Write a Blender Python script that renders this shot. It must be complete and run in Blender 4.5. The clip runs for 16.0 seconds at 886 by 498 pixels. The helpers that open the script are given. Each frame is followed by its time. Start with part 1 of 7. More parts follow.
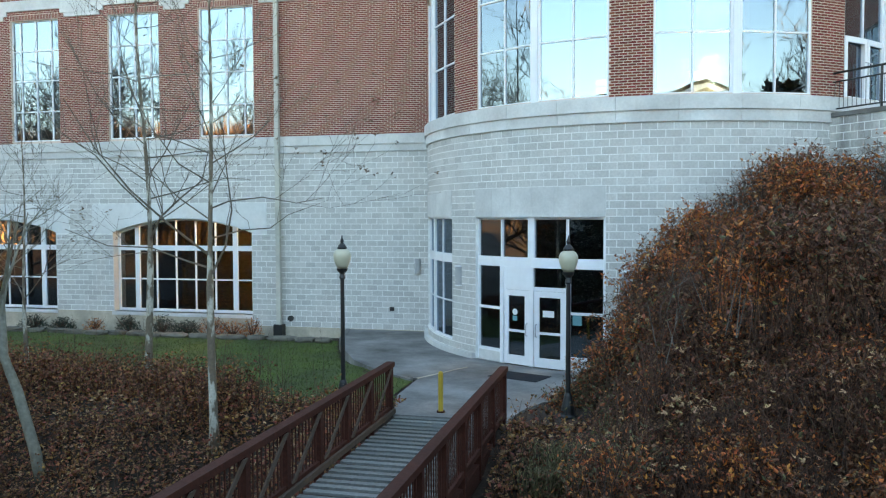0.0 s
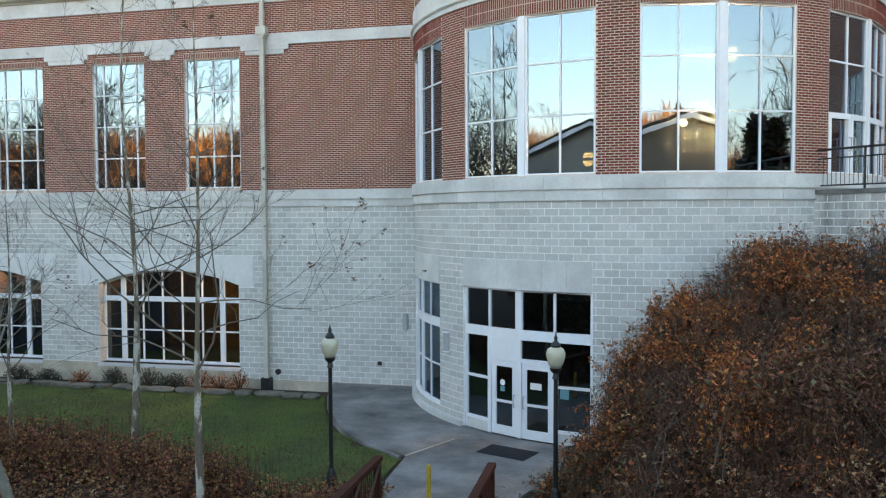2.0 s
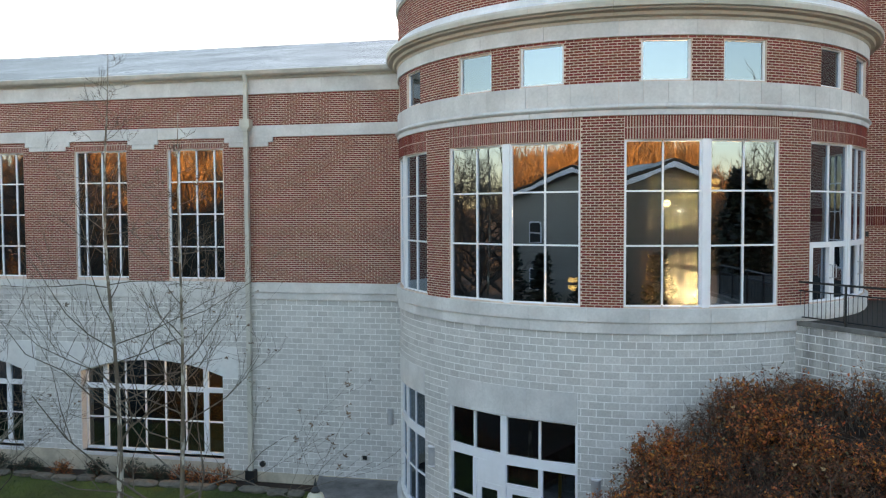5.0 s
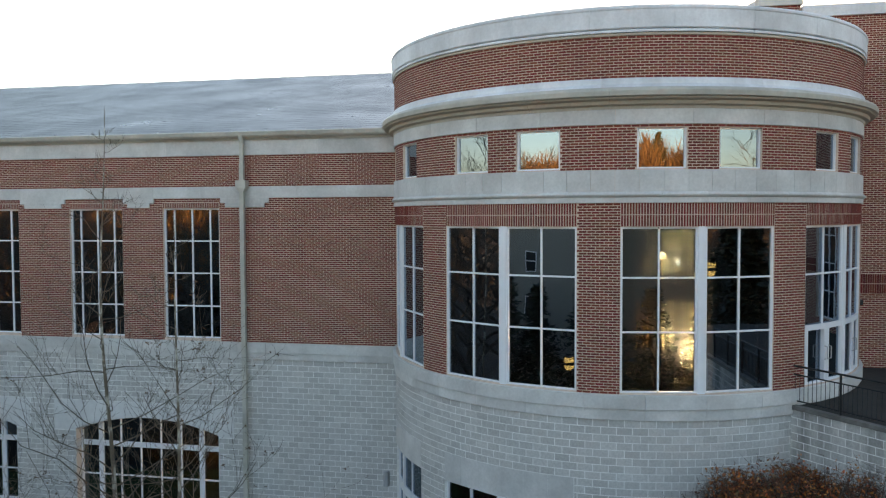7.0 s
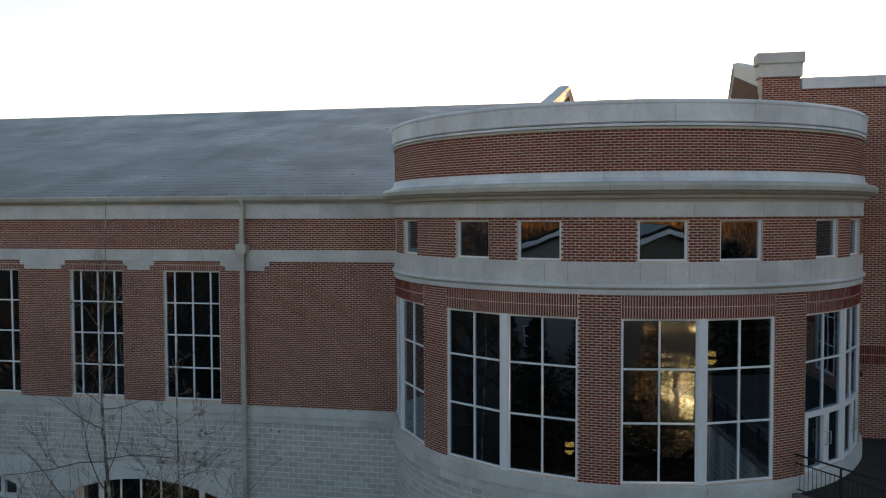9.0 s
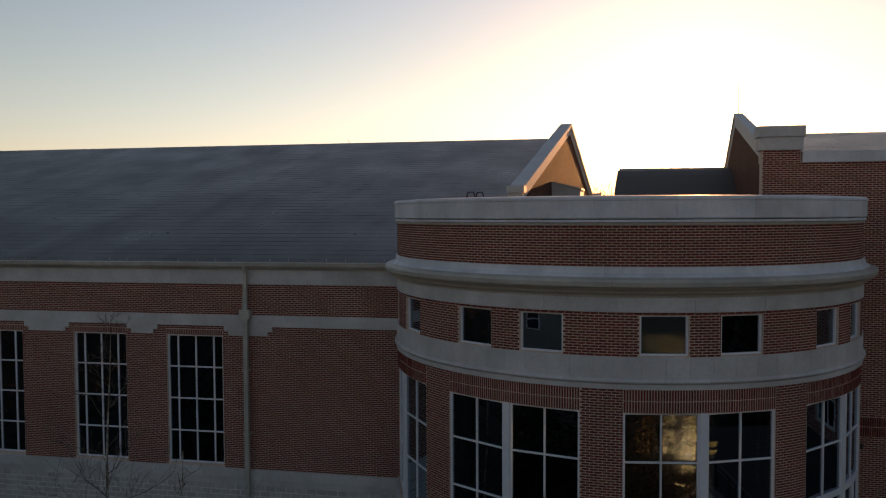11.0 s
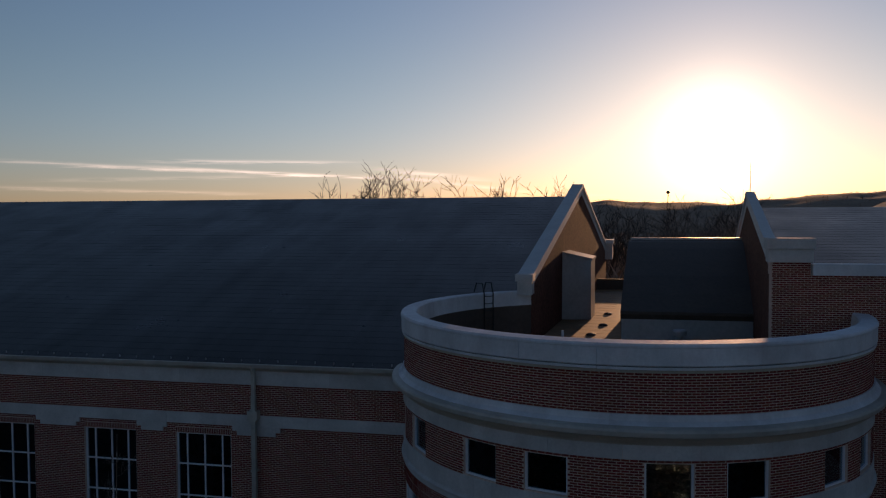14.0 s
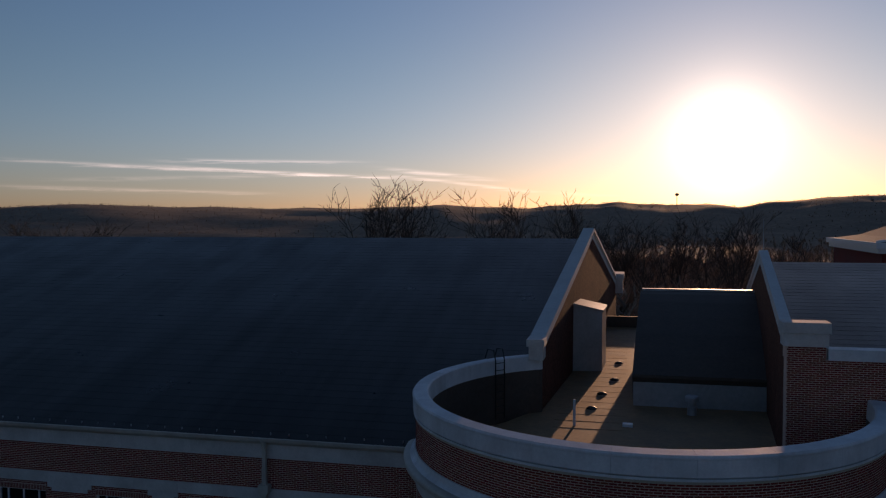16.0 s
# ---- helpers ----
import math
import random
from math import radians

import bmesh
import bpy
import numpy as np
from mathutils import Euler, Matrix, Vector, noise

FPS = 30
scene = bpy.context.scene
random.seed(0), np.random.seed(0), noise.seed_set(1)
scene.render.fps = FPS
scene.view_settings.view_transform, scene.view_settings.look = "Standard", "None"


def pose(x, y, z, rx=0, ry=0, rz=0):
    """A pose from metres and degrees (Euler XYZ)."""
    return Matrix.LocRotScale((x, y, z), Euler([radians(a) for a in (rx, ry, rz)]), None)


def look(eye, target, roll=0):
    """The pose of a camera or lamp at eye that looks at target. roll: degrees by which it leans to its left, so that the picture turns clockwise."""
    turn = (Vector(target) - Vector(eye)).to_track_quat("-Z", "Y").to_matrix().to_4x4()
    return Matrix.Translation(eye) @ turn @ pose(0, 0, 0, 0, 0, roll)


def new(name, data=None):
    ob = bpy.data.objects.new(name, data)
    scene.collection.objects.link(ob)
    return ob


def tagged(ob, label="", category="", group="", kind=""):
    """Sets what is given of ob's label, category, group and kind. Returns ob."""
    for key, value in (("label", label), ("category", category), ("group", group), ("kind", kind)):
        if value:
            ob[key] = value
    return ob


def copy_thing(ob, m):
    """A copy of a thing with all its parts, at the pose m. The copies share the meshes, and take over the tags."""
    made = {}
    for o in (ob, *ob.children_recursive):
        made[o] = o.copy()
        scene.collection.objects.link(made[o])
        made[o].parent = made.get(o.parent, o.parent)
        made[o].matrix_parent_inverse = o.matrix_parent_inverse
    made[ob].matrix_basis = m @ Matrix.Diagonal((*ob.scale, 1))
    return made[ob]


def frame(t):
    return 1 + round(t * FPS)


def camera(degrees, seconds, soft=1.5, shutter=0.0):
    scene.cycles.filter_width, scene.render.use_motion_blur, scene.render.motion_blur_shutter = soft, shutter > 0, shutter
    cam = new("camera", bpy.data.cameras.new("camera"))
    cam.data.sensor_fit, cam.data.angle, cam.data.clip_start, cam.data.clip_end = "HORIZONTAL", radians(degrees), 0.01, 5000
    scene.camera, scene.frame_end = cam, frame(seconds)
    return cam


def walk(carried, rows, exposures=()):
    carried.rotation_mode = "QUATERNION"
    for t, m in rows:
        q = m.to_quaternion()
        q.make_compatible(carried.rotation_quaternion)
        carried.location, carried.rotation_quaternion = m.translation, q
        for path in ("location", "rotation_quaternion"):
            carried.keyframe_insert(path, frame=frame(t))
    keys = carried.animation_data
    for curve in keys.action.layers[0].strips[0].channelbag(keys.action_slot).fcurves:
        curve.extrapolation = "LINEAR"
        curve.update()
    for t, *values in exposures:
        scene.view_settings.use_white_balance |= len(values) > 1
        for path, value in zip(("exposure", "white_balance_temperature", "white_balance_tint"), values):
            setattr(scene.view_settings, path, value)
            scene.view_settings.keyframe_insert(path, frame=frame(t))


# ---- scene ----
# ---------------------------------------------------------------- camera
cam = camera(57.41, 16.0, soft=1.2)
ROWS = [  # seconds, x, y, z, yaw, pitch, roll: a drone that climbs straight up
    (0.0, -0.000, 0.000, 4.235, 13.869, -2.378, 0.200),
    (0.5, 0.013, 0.025, 4.723, 13.662, -2.415, 0.233),
    (1.0, 0.012, 0.026, 5.214, 13.443, -2.414, 0.169),
    (1.5, -0.001, 0.038, 5.763, 13.197, -2.432, 0.239),
    (2.0, -0.011, 0.051, 6.262, 12.972, -2.420, 0.277),
    (2.5, -0.016, 0.036, 6.846, 12.709, -2.428, 0.292),
    (3.0, -0.015, 0.059, 7.355, 12.515, -2.408, 0.257),
    (3.5, -0.017, 0.086, 7.923, 12.328, -2.461, 0.331),
    (4.0, -0.048, 0.126, 8.523, 12.117, -2.458, 0.300),
    (6.5, -0.084, 0.186, 11.440, 11.545, -2.438, 0.252),
    (7.0, -0.111, 0.217, 11.963, 11.460, -2.364, 0.233),
    (7.5, -0.139, 0.237, 12.621, 11.405, -2.460, 0.274),
    (8.0, -0.165, 0.250, 13.147, 11.367, -2.413, 0.220),
    (8.5, -0.193, 0.260, 13.770, 11.314, -2.503, 0.256),
    (9.0, -0.199, 0.268, 14.349, 11.311, -2.387, 0.214),
    (11.5, -0.241, 0.220, 17.364, 11.400, -2.501, 0.268),
    (12.0, -0.116, 0.268, 17.846, 11.745, -2.346, 0.216),
    (12.5, 0.000, 0.354, 18.528, 12.054, -2.378, 0.250),
    (13.0, 0.081, 0.417, 19.102, 12.296, -2.289, 0.205),
    (13.5, 0.088, 0.447, 19.814, 12.426, -2.336, 0.290),
    (14.0, 0.067, 0.478, 20.569, 12.522, -2.354, 0.295),
    (14.5, 0.024, 0.533, 21.222, 12.639, -2.349, 0.225),
    (15.0, -0.026, 0.585, 22.000, 12.806, -2.357, 0.224),
    (15.5, -0.078, 0.642, 22.650, 12.936, -2.367, 0.253),
    (16.0, -0.107, 0.673, 23.324, 13.101, -2.358, 0.152),
]
EXPOSURES = [(0.0, 3.86, 11700, 22), (1.0, 3.72, 12300, 27), (2.0, 3.6, 12700, 28), (4.0, 3.42, 13200, 31), (7.0, 2.75, 12200, 29), (9.0, 1.78, 11700, 29), (11.5, 0.1, 12000, 38), (12.5, -0.35, 9700, 34), (14.5, -0.8, 7100, 30), (16.0, -0.95, 6700, 30)]
walk(cam, [(t, pose(x, y, z, 90 + pitch, roll, yaw)) for t, x, y, z, yaw, pitch, roll in ROWS], EXPOSURES)

# ---------------------------------------------------------------- sky and sun
SUN_TURN, SUN_UP = radians(6.1), radians(5.0)
SUN_WAY = Vector((math.sin(SUN_TURN) * math.cos(SUN_UP), math.cos(SUN_TURN) * math.cos(SUN_UP), math.sin(SUN_UP)))
world = bpy.data.worlds.new("evening_sky")
scene.world = world
world.use_nodes = True
wn, wl = world.node_tree.nodes, world.node_tree.links
wn.clear()
sky = wn.new("ShaderNodeTexSky")
sky.sky_type = "NISHITA"
sky.sun_disc = False
sky.sun_elevation, sky.sun_rotation = SUN_UP, SUN_TURN
sky.air_density, sky.dust_density, sky.ozone_density = 1.0, 0.25, 3.0
bg = wn.new("ShaderNodeBackground")
bg.inputs["Strength"].default_value = 0.15
wout = wn.new("ShaderNodeOutputWorld")
coord = wn.new("ShaderNodeTexCoord")


def wmath(op, a, b=None, clamp=False):
    x = wn.new("ShaderNodeMath")
    x.operation, x.use_clamp = op, clamp
    for k, v in enumerate((a, b)):
        if v is None:
            continue
        if isinstance(v, (int, float)):
            x.inputs[k].default_value = v
        else:
            wl.new(v, x.inputs[k])
    return x.outputs[0]


def wmix(kind, fac, a, b):
    x = wn.new("ShaderNodeMix")
    x.data_type, x.blend_type = "RGBA", kind
    for k, v in ((0, fac), (6, a), (7, b)):
        if isinstance(v, (int, float)):
            x.inputs[k].default_value = v
        elif isinstance(v, tuple):
            x.inputs[k].default_value = (*v, 1)
        else:
            wl.new(v, x.inputs[k])
    return x.outputs[2]


norm = wn.new("ShaderNodeVectorMath")
norm.operation = "NORMALIZE"
wl.new(coord.outputs["Generated"], norm.inputs[0])
split = wn.new("ShaderNodeSeparateXYZ")
wl.new(norm.outputs[0], split.inputs[0])
rise = split.outputs["Z"]
# rose tint of the lowest air
low_air = wmath("POWER", wmath("SUBTRACT", 1.0, wmath("MULTIPLY", rise, 5.0, True), True), 2.0)
deeper = wn.new("ShaderNodeHueSaturation")
deeper.inputs["Saturation"].default_value = 1.02
wl.new(sky.outputs["Color"], deeper.inputs["Color"])
air = wmix("MULTIPLY", low_air, deeper.outputs["Color"], (0.86, 0.9, 1.46))
# glare of the low sun in the haze round it
dot = wn.new("ShaderNodeVectorMath")
dot.operation = "DOT_PRODUCT"
wl.new(norm.outputs[0], dot.inputs[0])
dot.inputs[1].default_value = SUN_WAY
off = wmath("ARCCOSINE", wmath("MINIMUM", dot.outputs["Value"], 1.0))
near_sun = wmath("MULTIPLY", wmath("EXPONENT", wmath("MULTIPLY", off, -40.0)), 52.0)
wide_sun = wmath("MULTIPLY", wmath("EXPONENT", wmath("MULTIPLY", off, -11.0)), 1.8)
# the sky towards the sun is brighter than the sky behind
toward = wmath("POWER", wmath("ADD", wmath("MULTIPLY", dot.outputs["Value"], 0.5), 0.5, True), 4.0)
air = wmix("MULTIPLY", 1.0, air, wmath("ADD", 1.0, wmath("MULTIPLY", toward, 0.42)))
glare = wmix("MULTIPLY", 1.0, (1.0, 0.8, 0.58), wmath("ADD", near_sun, wide_sun))
air = wmix("ADD", 1.0, air, glare)
# thin lit cloud streaks low over the horizon
turned = wmath("ARCTAN2", split.outputs["X"], split.outputs["Y"])
streak_at = wn.new("ShaderNodeCombineXYZ")
wl.new(wmath("MULTIPLY", turned, 14.0), streak_at.inputs[0])
wl.new(wmath("MULTIPLY", rise, 260.0), streak_at.inputs[1])
streak = wn.new("ShaderNodeTexNoise")
streak.inputs["Scale"].default_value, streak.inputs["Detail"].default_value, streak.inputs["Roughness"].default_value = 1.0, 6.0, 0.65
wl.new(streak_at.outputs[0], streak.inputs["Vector"])
waver = wmath("MULTIPLY", wmath("SUBTRACT", streak.outputs["Fac"], 0.5), 0.006)
# heading and height of the middle in degrees, half length, half thickness, fall to the north, brightness
for head, high, half, thick, fall, bright in ((-27.0, 3.05, 13.0, 0.12, -0.035, 1.1), (-25.5, 3.75, 6.0, 0.12, 0.0, 1.0), (-25.0, 3.05, 7.0, 0.09, -0.05, 0.7), (-13.5, 2.95, 3.6, 0.13, -0.1, 1.0), (-12.0, 2.3, 4.5, 0.1, -0.12, 0.9), (-5.0, 1.55, 5.0, 0.08, -0.06, 0.5), (-34.0, 1.75, 8.0, 0.12, -0.02, 0.5), (-31.0, 2.6, 7.0, 0.12, 0.03, 0.35)):
    along = wmath("DIVIDE", wmath("SUBTRACT", turned, radians(head)), radians(half))
    up = wmath("SUBTRACT", wmath("ADD", rise, waver), wmath("ADD", math.sin(radians(high)), wmath("MULTIPLY", wmath("SUBTRACT", turned, radians(head)), fall)))
    up = wmath("DIVIDE", up, radians(thick))
    body = wmath("EXPONENT", wmath("MULTIPLY", wmath("ADD", wmath("MULTIPLY", up, up), wmath("POWER", wmath("ABSOLUTE", along), 4.0)), -1.0))
    torn = wmath("MULTIPLY", wmath("SUBTRACT", streak.outputs["Fac"], 0.36), 3.6, True)
    cloud = wmath("MULTIPLY", wmath("MULTIPLY", body, torn), bright)
    air = wmix("ADD", cloud, air, (5.6, 4.3, 3.6))
wl.new(air, bg.inputs["Color"])
wl.new(bg.outputs["Background"], wout.inputs["Surface"])
sun = bpy.data.lights.new("sun", "SUN")
sun.energy, sun.angle, sun.color = 5.0, radians(0.5), (1.0, 0.62, 0.32)
sun_ob = new("sun", sun)
sun_ob.matrix_world = look(SUN_WAY * 200, (0, 0, 0))

# ---------------------------------------------------------------- materials
def material(name, colour, rough=0.7, metal=0.0, spread=0.12, scale=6.0, stain=0.25, stain_scale=0.5, bump=0.15, bump_scale=60.0, pieces=0.0, hue=(0, 0, 0), spec=0.5):
    """A surface with fine grain, broad stains and, for pieces, a tone of its own for each piece."""
    m = bpy.data.materials.new(name)
    m.use_nodes = True
    n, l = m.node_tree.nodes, m.node_tree.links
    b = n["Principled BSDF"]
    b.inputs["Metallic"].default_value = metal
    b.inputs["Specular IOR Level"].default_value = spec
    geo = n.new("ShaderNodeNewGeometry")
    fine = n.new("ShaderNodeTexNoise")
    fine.inputs["Scale"].default_value, fine.inputs["Detail"].default_value = scale, 6.0
    broad = n.new("ShaderNodeTexNoise")
    broad.inputs["Scale"].default_value, broad.inputs["Detail"].default_value, broad.inputs["Roughness"].default_value = stain_scale, 5.0, 0.65
    for x in (fine, broad):
        l.new(geo.outputs["Position"], x.inputs["Vector"])

    def ranged(socket, lo, hi):
        r = n.new("ShaderNodeMapRange")
        r.inputs["From Min"].default_value, r.inputs["From Max"].default_value = 0.25, 0.75
        r.inputs["To Min"].default_value, r.inputs["To Max"].default_value = lo, hi
        l.new(socket, r.inputs["Value"])
        return r.outputs["Result"]

    def mul(a, c):
        x = n.new("ShaderNodeMath")
        x.operation = "MULTIPLY"
        l.new(a, x.inputs[0])
        l.new(c, x.inputs[1])
        return x.outputs[0]

    value = mul(ranged(fine.outputs["Fac"], 1 - spread, 1 + spread), ranged(broad.outputs["Fac"], 1 - stain, 1 + stain * 0.6))
    hsv = n.new("ShaderNodeHueSaturation")
    hsv.inputs["Color"].default_value = (*colour, 1)
    if pieces:
        info = n.new("ShaderNodeObjectInfo")
        add = n.new("ShaderNodeMath")
        add.operation = "ADD"
        l.new(info.outputs["Random"], add.inputs[0])
        l.new(geo.outputs["Random Per Island"], add.inputs[1])
        fract = n.new("ShaderNodeMath")
        fract.operation = "FRACT"
        l.new(add.outputs[0], fract.inputs[0])
        r = n.new("ShaderNodeMapRange")
        r.inputs["To Min"].default_value, r.inputs["To Max"].default_value = 1 - pieces, 1 + pieces * 0.7
        l.new(fract.outputs[0], r.inputs["Value"])
        value = mul(value, r.outputs["Result"])
        ten = n.new("ShaderNodeMath")
        ten.operation = "MULTIPLY"
        ten.inputs[1].default_value = 7.31
        l.new(fract.outputs[0], ten.inputs[0])
        fr2 = n.new("ShaderNodeMath")
        fr2.operation = "FRACT"
        l.new(ten.outputs[0], fr2.inputs[0])
        h = n.new("ShaderNodeMapRange")
        h.inputs["To Min"].default_value, h.inputs["To Max"].default_value = 0.5 - hue[0], 0.5 + hue[0]
        l.new(fr2.outputs[0], h.inputs["Value"])
        l.new(h.outputs["Result"], hsv.inputs["Hue"])
    l.new(value, hsv.inputs["Value"])
    l.new(hsv.outputs["Color"], b.inputs["Base Color"])
    l.new(ranged(broad.outputs["Fac"], max(0.02, rough - 0.08), min(1, rough + 0.08)), b.inputs["Roughness"])
    if bump:
        bt = n.new("ShaderNodeTexNoise")
        bt.inputs["Scale"].default_value, bt.inputs["Detail"].default_value = bump_scale, 4.0
        l.new(geo.outputs["Position"], bt.inputs["Vector"])
        bp = n.new("ShaderNodeBump")
        bp.inputs["Strength"].default_value, bp.inputs["Distance"].default_value = bump, 0.01
        l.new(bt.outputs["Fac"], bp.inputs["Height"])
        l.new(bp.outputs["Normal"], b.inputs["Normal"])
    return m


def glazing(name, tint, gloss, rough=0.0):
    """Coated window glass: lets tinted light through and mirrors the rest."""
    m = bpy.data.materials.new(name)
    m.use_nodes = True
    n, l = m.node_tree.nodes, m.node_tree.links
    n.clear()
    t = n.new("ShaderNodeBsdfTransparent")
    t.inputs["Color"].default_value = (*tint, 1)
    g = n.new("ShaderNodeBsdfGlossy")
    g.inputs["Roughness"].default_value = rough
    g.inputs["Color"].default_value = (0.48, 0.64, 0.76, 1)
    geo = n.new("ShaderNodeNewGeometry")
    wave = n.new("ShaderNodeTexNoise")
    wave.inputs["Scale"].default_value, wave.inputs["Detail"].default_value = 1.3, 1.0
    l.new(geo.outputs["Position"], wave.inputs["Vector"])
    bp = n.new("ShaderNodeBump")
    bp.inputs["Strength"].default_value, bp.inputs["Distance"].default_value = 0.12, 0.01
    l.new(wave.outputs["Fac"], bp.inputs["Height"])
    l.new(bp.outputs["Normal"], g.inputs["Normal"])
    fres = n.new("ShaderNodeFresnel")
    fres.inputs["IOR"].default_value = 1.5
    add = n.new("ShaderNodeMath")
    add.operation, add.use_clamp = "ADD", True
    add.inputs[1].default_value = gloss
    l.new(fres.outputs["Fac"], add.inputs[0])
    mix = n.new("ShaderNodeMixShader")
    l.new(add.outputs[0], mix.inputs["Fac"])
    l.new(t.outputs[0], mix.inputs[1])
    l.new(g.outputs[0], mix.inputs[2])
    out = n.new("ShaderNodeOutputMaterial")
    l.new(mix.outputs[0], out.inputs["Surface"])
    return m


def glow(name, colour, strength):
    m = bpy.data.materials.new(name)
    m.use_nodes = True
    b = m.node_tree.nodes["Principled BSDF"]
    b.inputs["Base Color"].default_value = (*colour, 1)
    b.inputs["Emission Color"].default_value = (*colour, 1)
    b.inputs["Emission Strength"].default_value = strength
    return m


BRICK = material("red_brick", (0.235, 0.037, 0.024), 0.85, pieces=0.27, hue=(0.01, 0, 0), stain=0.2, stain_scale=0.35, spread=0.15, scale=25, bump=0.4, bump_scale=90)
GABLEBRICK = material("weathered_brick", (0.15, 0.06, 0.042), 0.95, spread=0.5, scale=7, stain=0.35, stain_scale=0.5, bump=1.0, bump_scale=9, spec=0.1)
MORTAR = material("mortar", (0.69, 0.515, 0.425), 0.95, stain=0.2, bump=0.3)
BLOCK = material("split_block", (0.53, 0.52, 0.495), 0.9, pieces=0.14, hue=(0.004, 0, 0), spread=0.16, scale=18, stain=0.14, stain_scale=0.6, bump=0.7, bump_scale=45)
JOINT = material("pale_mortar", (0.8, 0.8, 0.775), 0.95, stain=0.12, bump=0.2)
STAINED = material("earth_stained_stone", (0.5, 0.42, 0.33), 0.85, pieces=0.05, spread=0.1, stain=0.35, stain_scale=1.2)
ARCHSTONE = material("pale_cast_stone", (0.66, 0.665, 0.65), 0.8, spread=0.06, stain=0.12)
STONE = material("limestone", (0.6, 0.595, 0.575), 0.8, pieces=0.06, spread=0.08, scale=14, stain=0.28, stain_scale=0.7, bump=0.15)
WHITE = material("white_aluminium", (0.78, 0.8, 0.82), 0.4, spread=0.03, stain=0.06, bump=0.03)
COPING = material("pale_coping_stone", (0.68, 0.71, 0.73), 0.6, pieces=0.06, spread=0.06, scale=14, stain=0.22, stain_scale=0.9, bump=0.1)
TANSTONE = material("buff_cast_stone", (0.5, 0.44, 0.36), 0.8, pieces=0.05, spread=0.07, scale=14, stain=0.2, stain_scale=0.8, bump=0.1)
TERRACE = material("dark_paving", (0.05, 0.046, 0.042), 0.9, spread=0.2, scale=9, stain=0.5, stain_scale=0.8, bump=0.25, spec=0.2)
GUTTER = material("painted_gutter", (0.52, 0.5, 0.44), 0.45, spread=0.08, stain=0.38, bump=0.05)
SHINGLE = material("grey_shingle", (0.022, 0.022, 0.02), 0.33, pieces=0.12, spread=0.35, scale=30, stain=0.12, stain_scale=0.3, bump=0.25, bump_scale=40, spec=0.32)
FLASH = material("roof_membrane", (0.34, 0.2, 0.1), 0.7, spread=0.15, scale=5, stain=0.35, stain_scale=0.8, bump=0.3, bump_scale=12)
DARKROOF = material("dark_roofing", (0.1, 0.075, 0.06), 0.75, spread=0.15, stain=0.3, bump=0.3, bump_scale=20)
SHEET = material("sheet_metal", (0.42, 0.43, 0.44), 0.45, metal=0.3, stain=0.2, bump=0.05)
GRASS = material("lawn_soil", (0.05, 0.085, 0.012), 0.95, spread=0.4, scale=14, stain=0.6, stain_scale=0.5, bump=0.8, bump_scale=40)
BLADE = material("grass_blade", (0.062, 0.105, 0.016), 0.7, pieces=0.4, hue=(0.04, 0, 0), stain=0.55, stain_scale=0.5, bump=0)
SOIL = material("leaf_mould", (0.034, 0.016, 0.009), 0.95, spread=0.5, scale=9, stain=0.4, stain_scale=0.7, bump=1.0, bump_scale=20)
DRYLEAF = material("withered_leaf", (0.17, 0.085, 0.045), 0.8, pieces=0.5, bump=0)
TWIGBARK = material("grey_brown_bark", (0.125, 0.1, 0.078), 0.9, spread=0.3, bump=0.3)
LEAF = material("dead_leaf", (0.25, 0.085, 0.03), 0.8, pieces=0.65, hue=(0.03, 0, 0), stain=0.2, bump=0)
TANLEAF = material("pale_dead_leaf", (0.43, 0.225, 0.11), 0.8, pieces=0.4, hue=(0.02, 0, 0), bump=0)
SHRUBLEAF = material("russet_leaf", (0.5, 0.125, 0.028), 0.75, pieces=0.65, hue=(0.014, 0, 0), bump=0)
BROWNLEAF = material("withered_shrub_leaf", (0.19, 0.066, 0.03), 0.8, pieces=0.6, hue=(0.02, 0, 0), bump=0)
OLIVE = material("dry_olive_grass", (0.12, 0.1, 0.045), 0.85, pieces=0.5, hue=(0.03, 0, 0), bump=0)
TWIG = material("shrub_twig", (0.085, 0.034, 0.02), 0.9, pieces=0.5, bump=0)
REDTWIG = material("red_brown_shoot", (0.095, 0.036, 0.02), 0.85, pieces=0.5, bump=0)
GREYTWIG = material("grey_twig", (0.13, 0.105, 0.09), 0.9, pieces=0.35, bump=0)


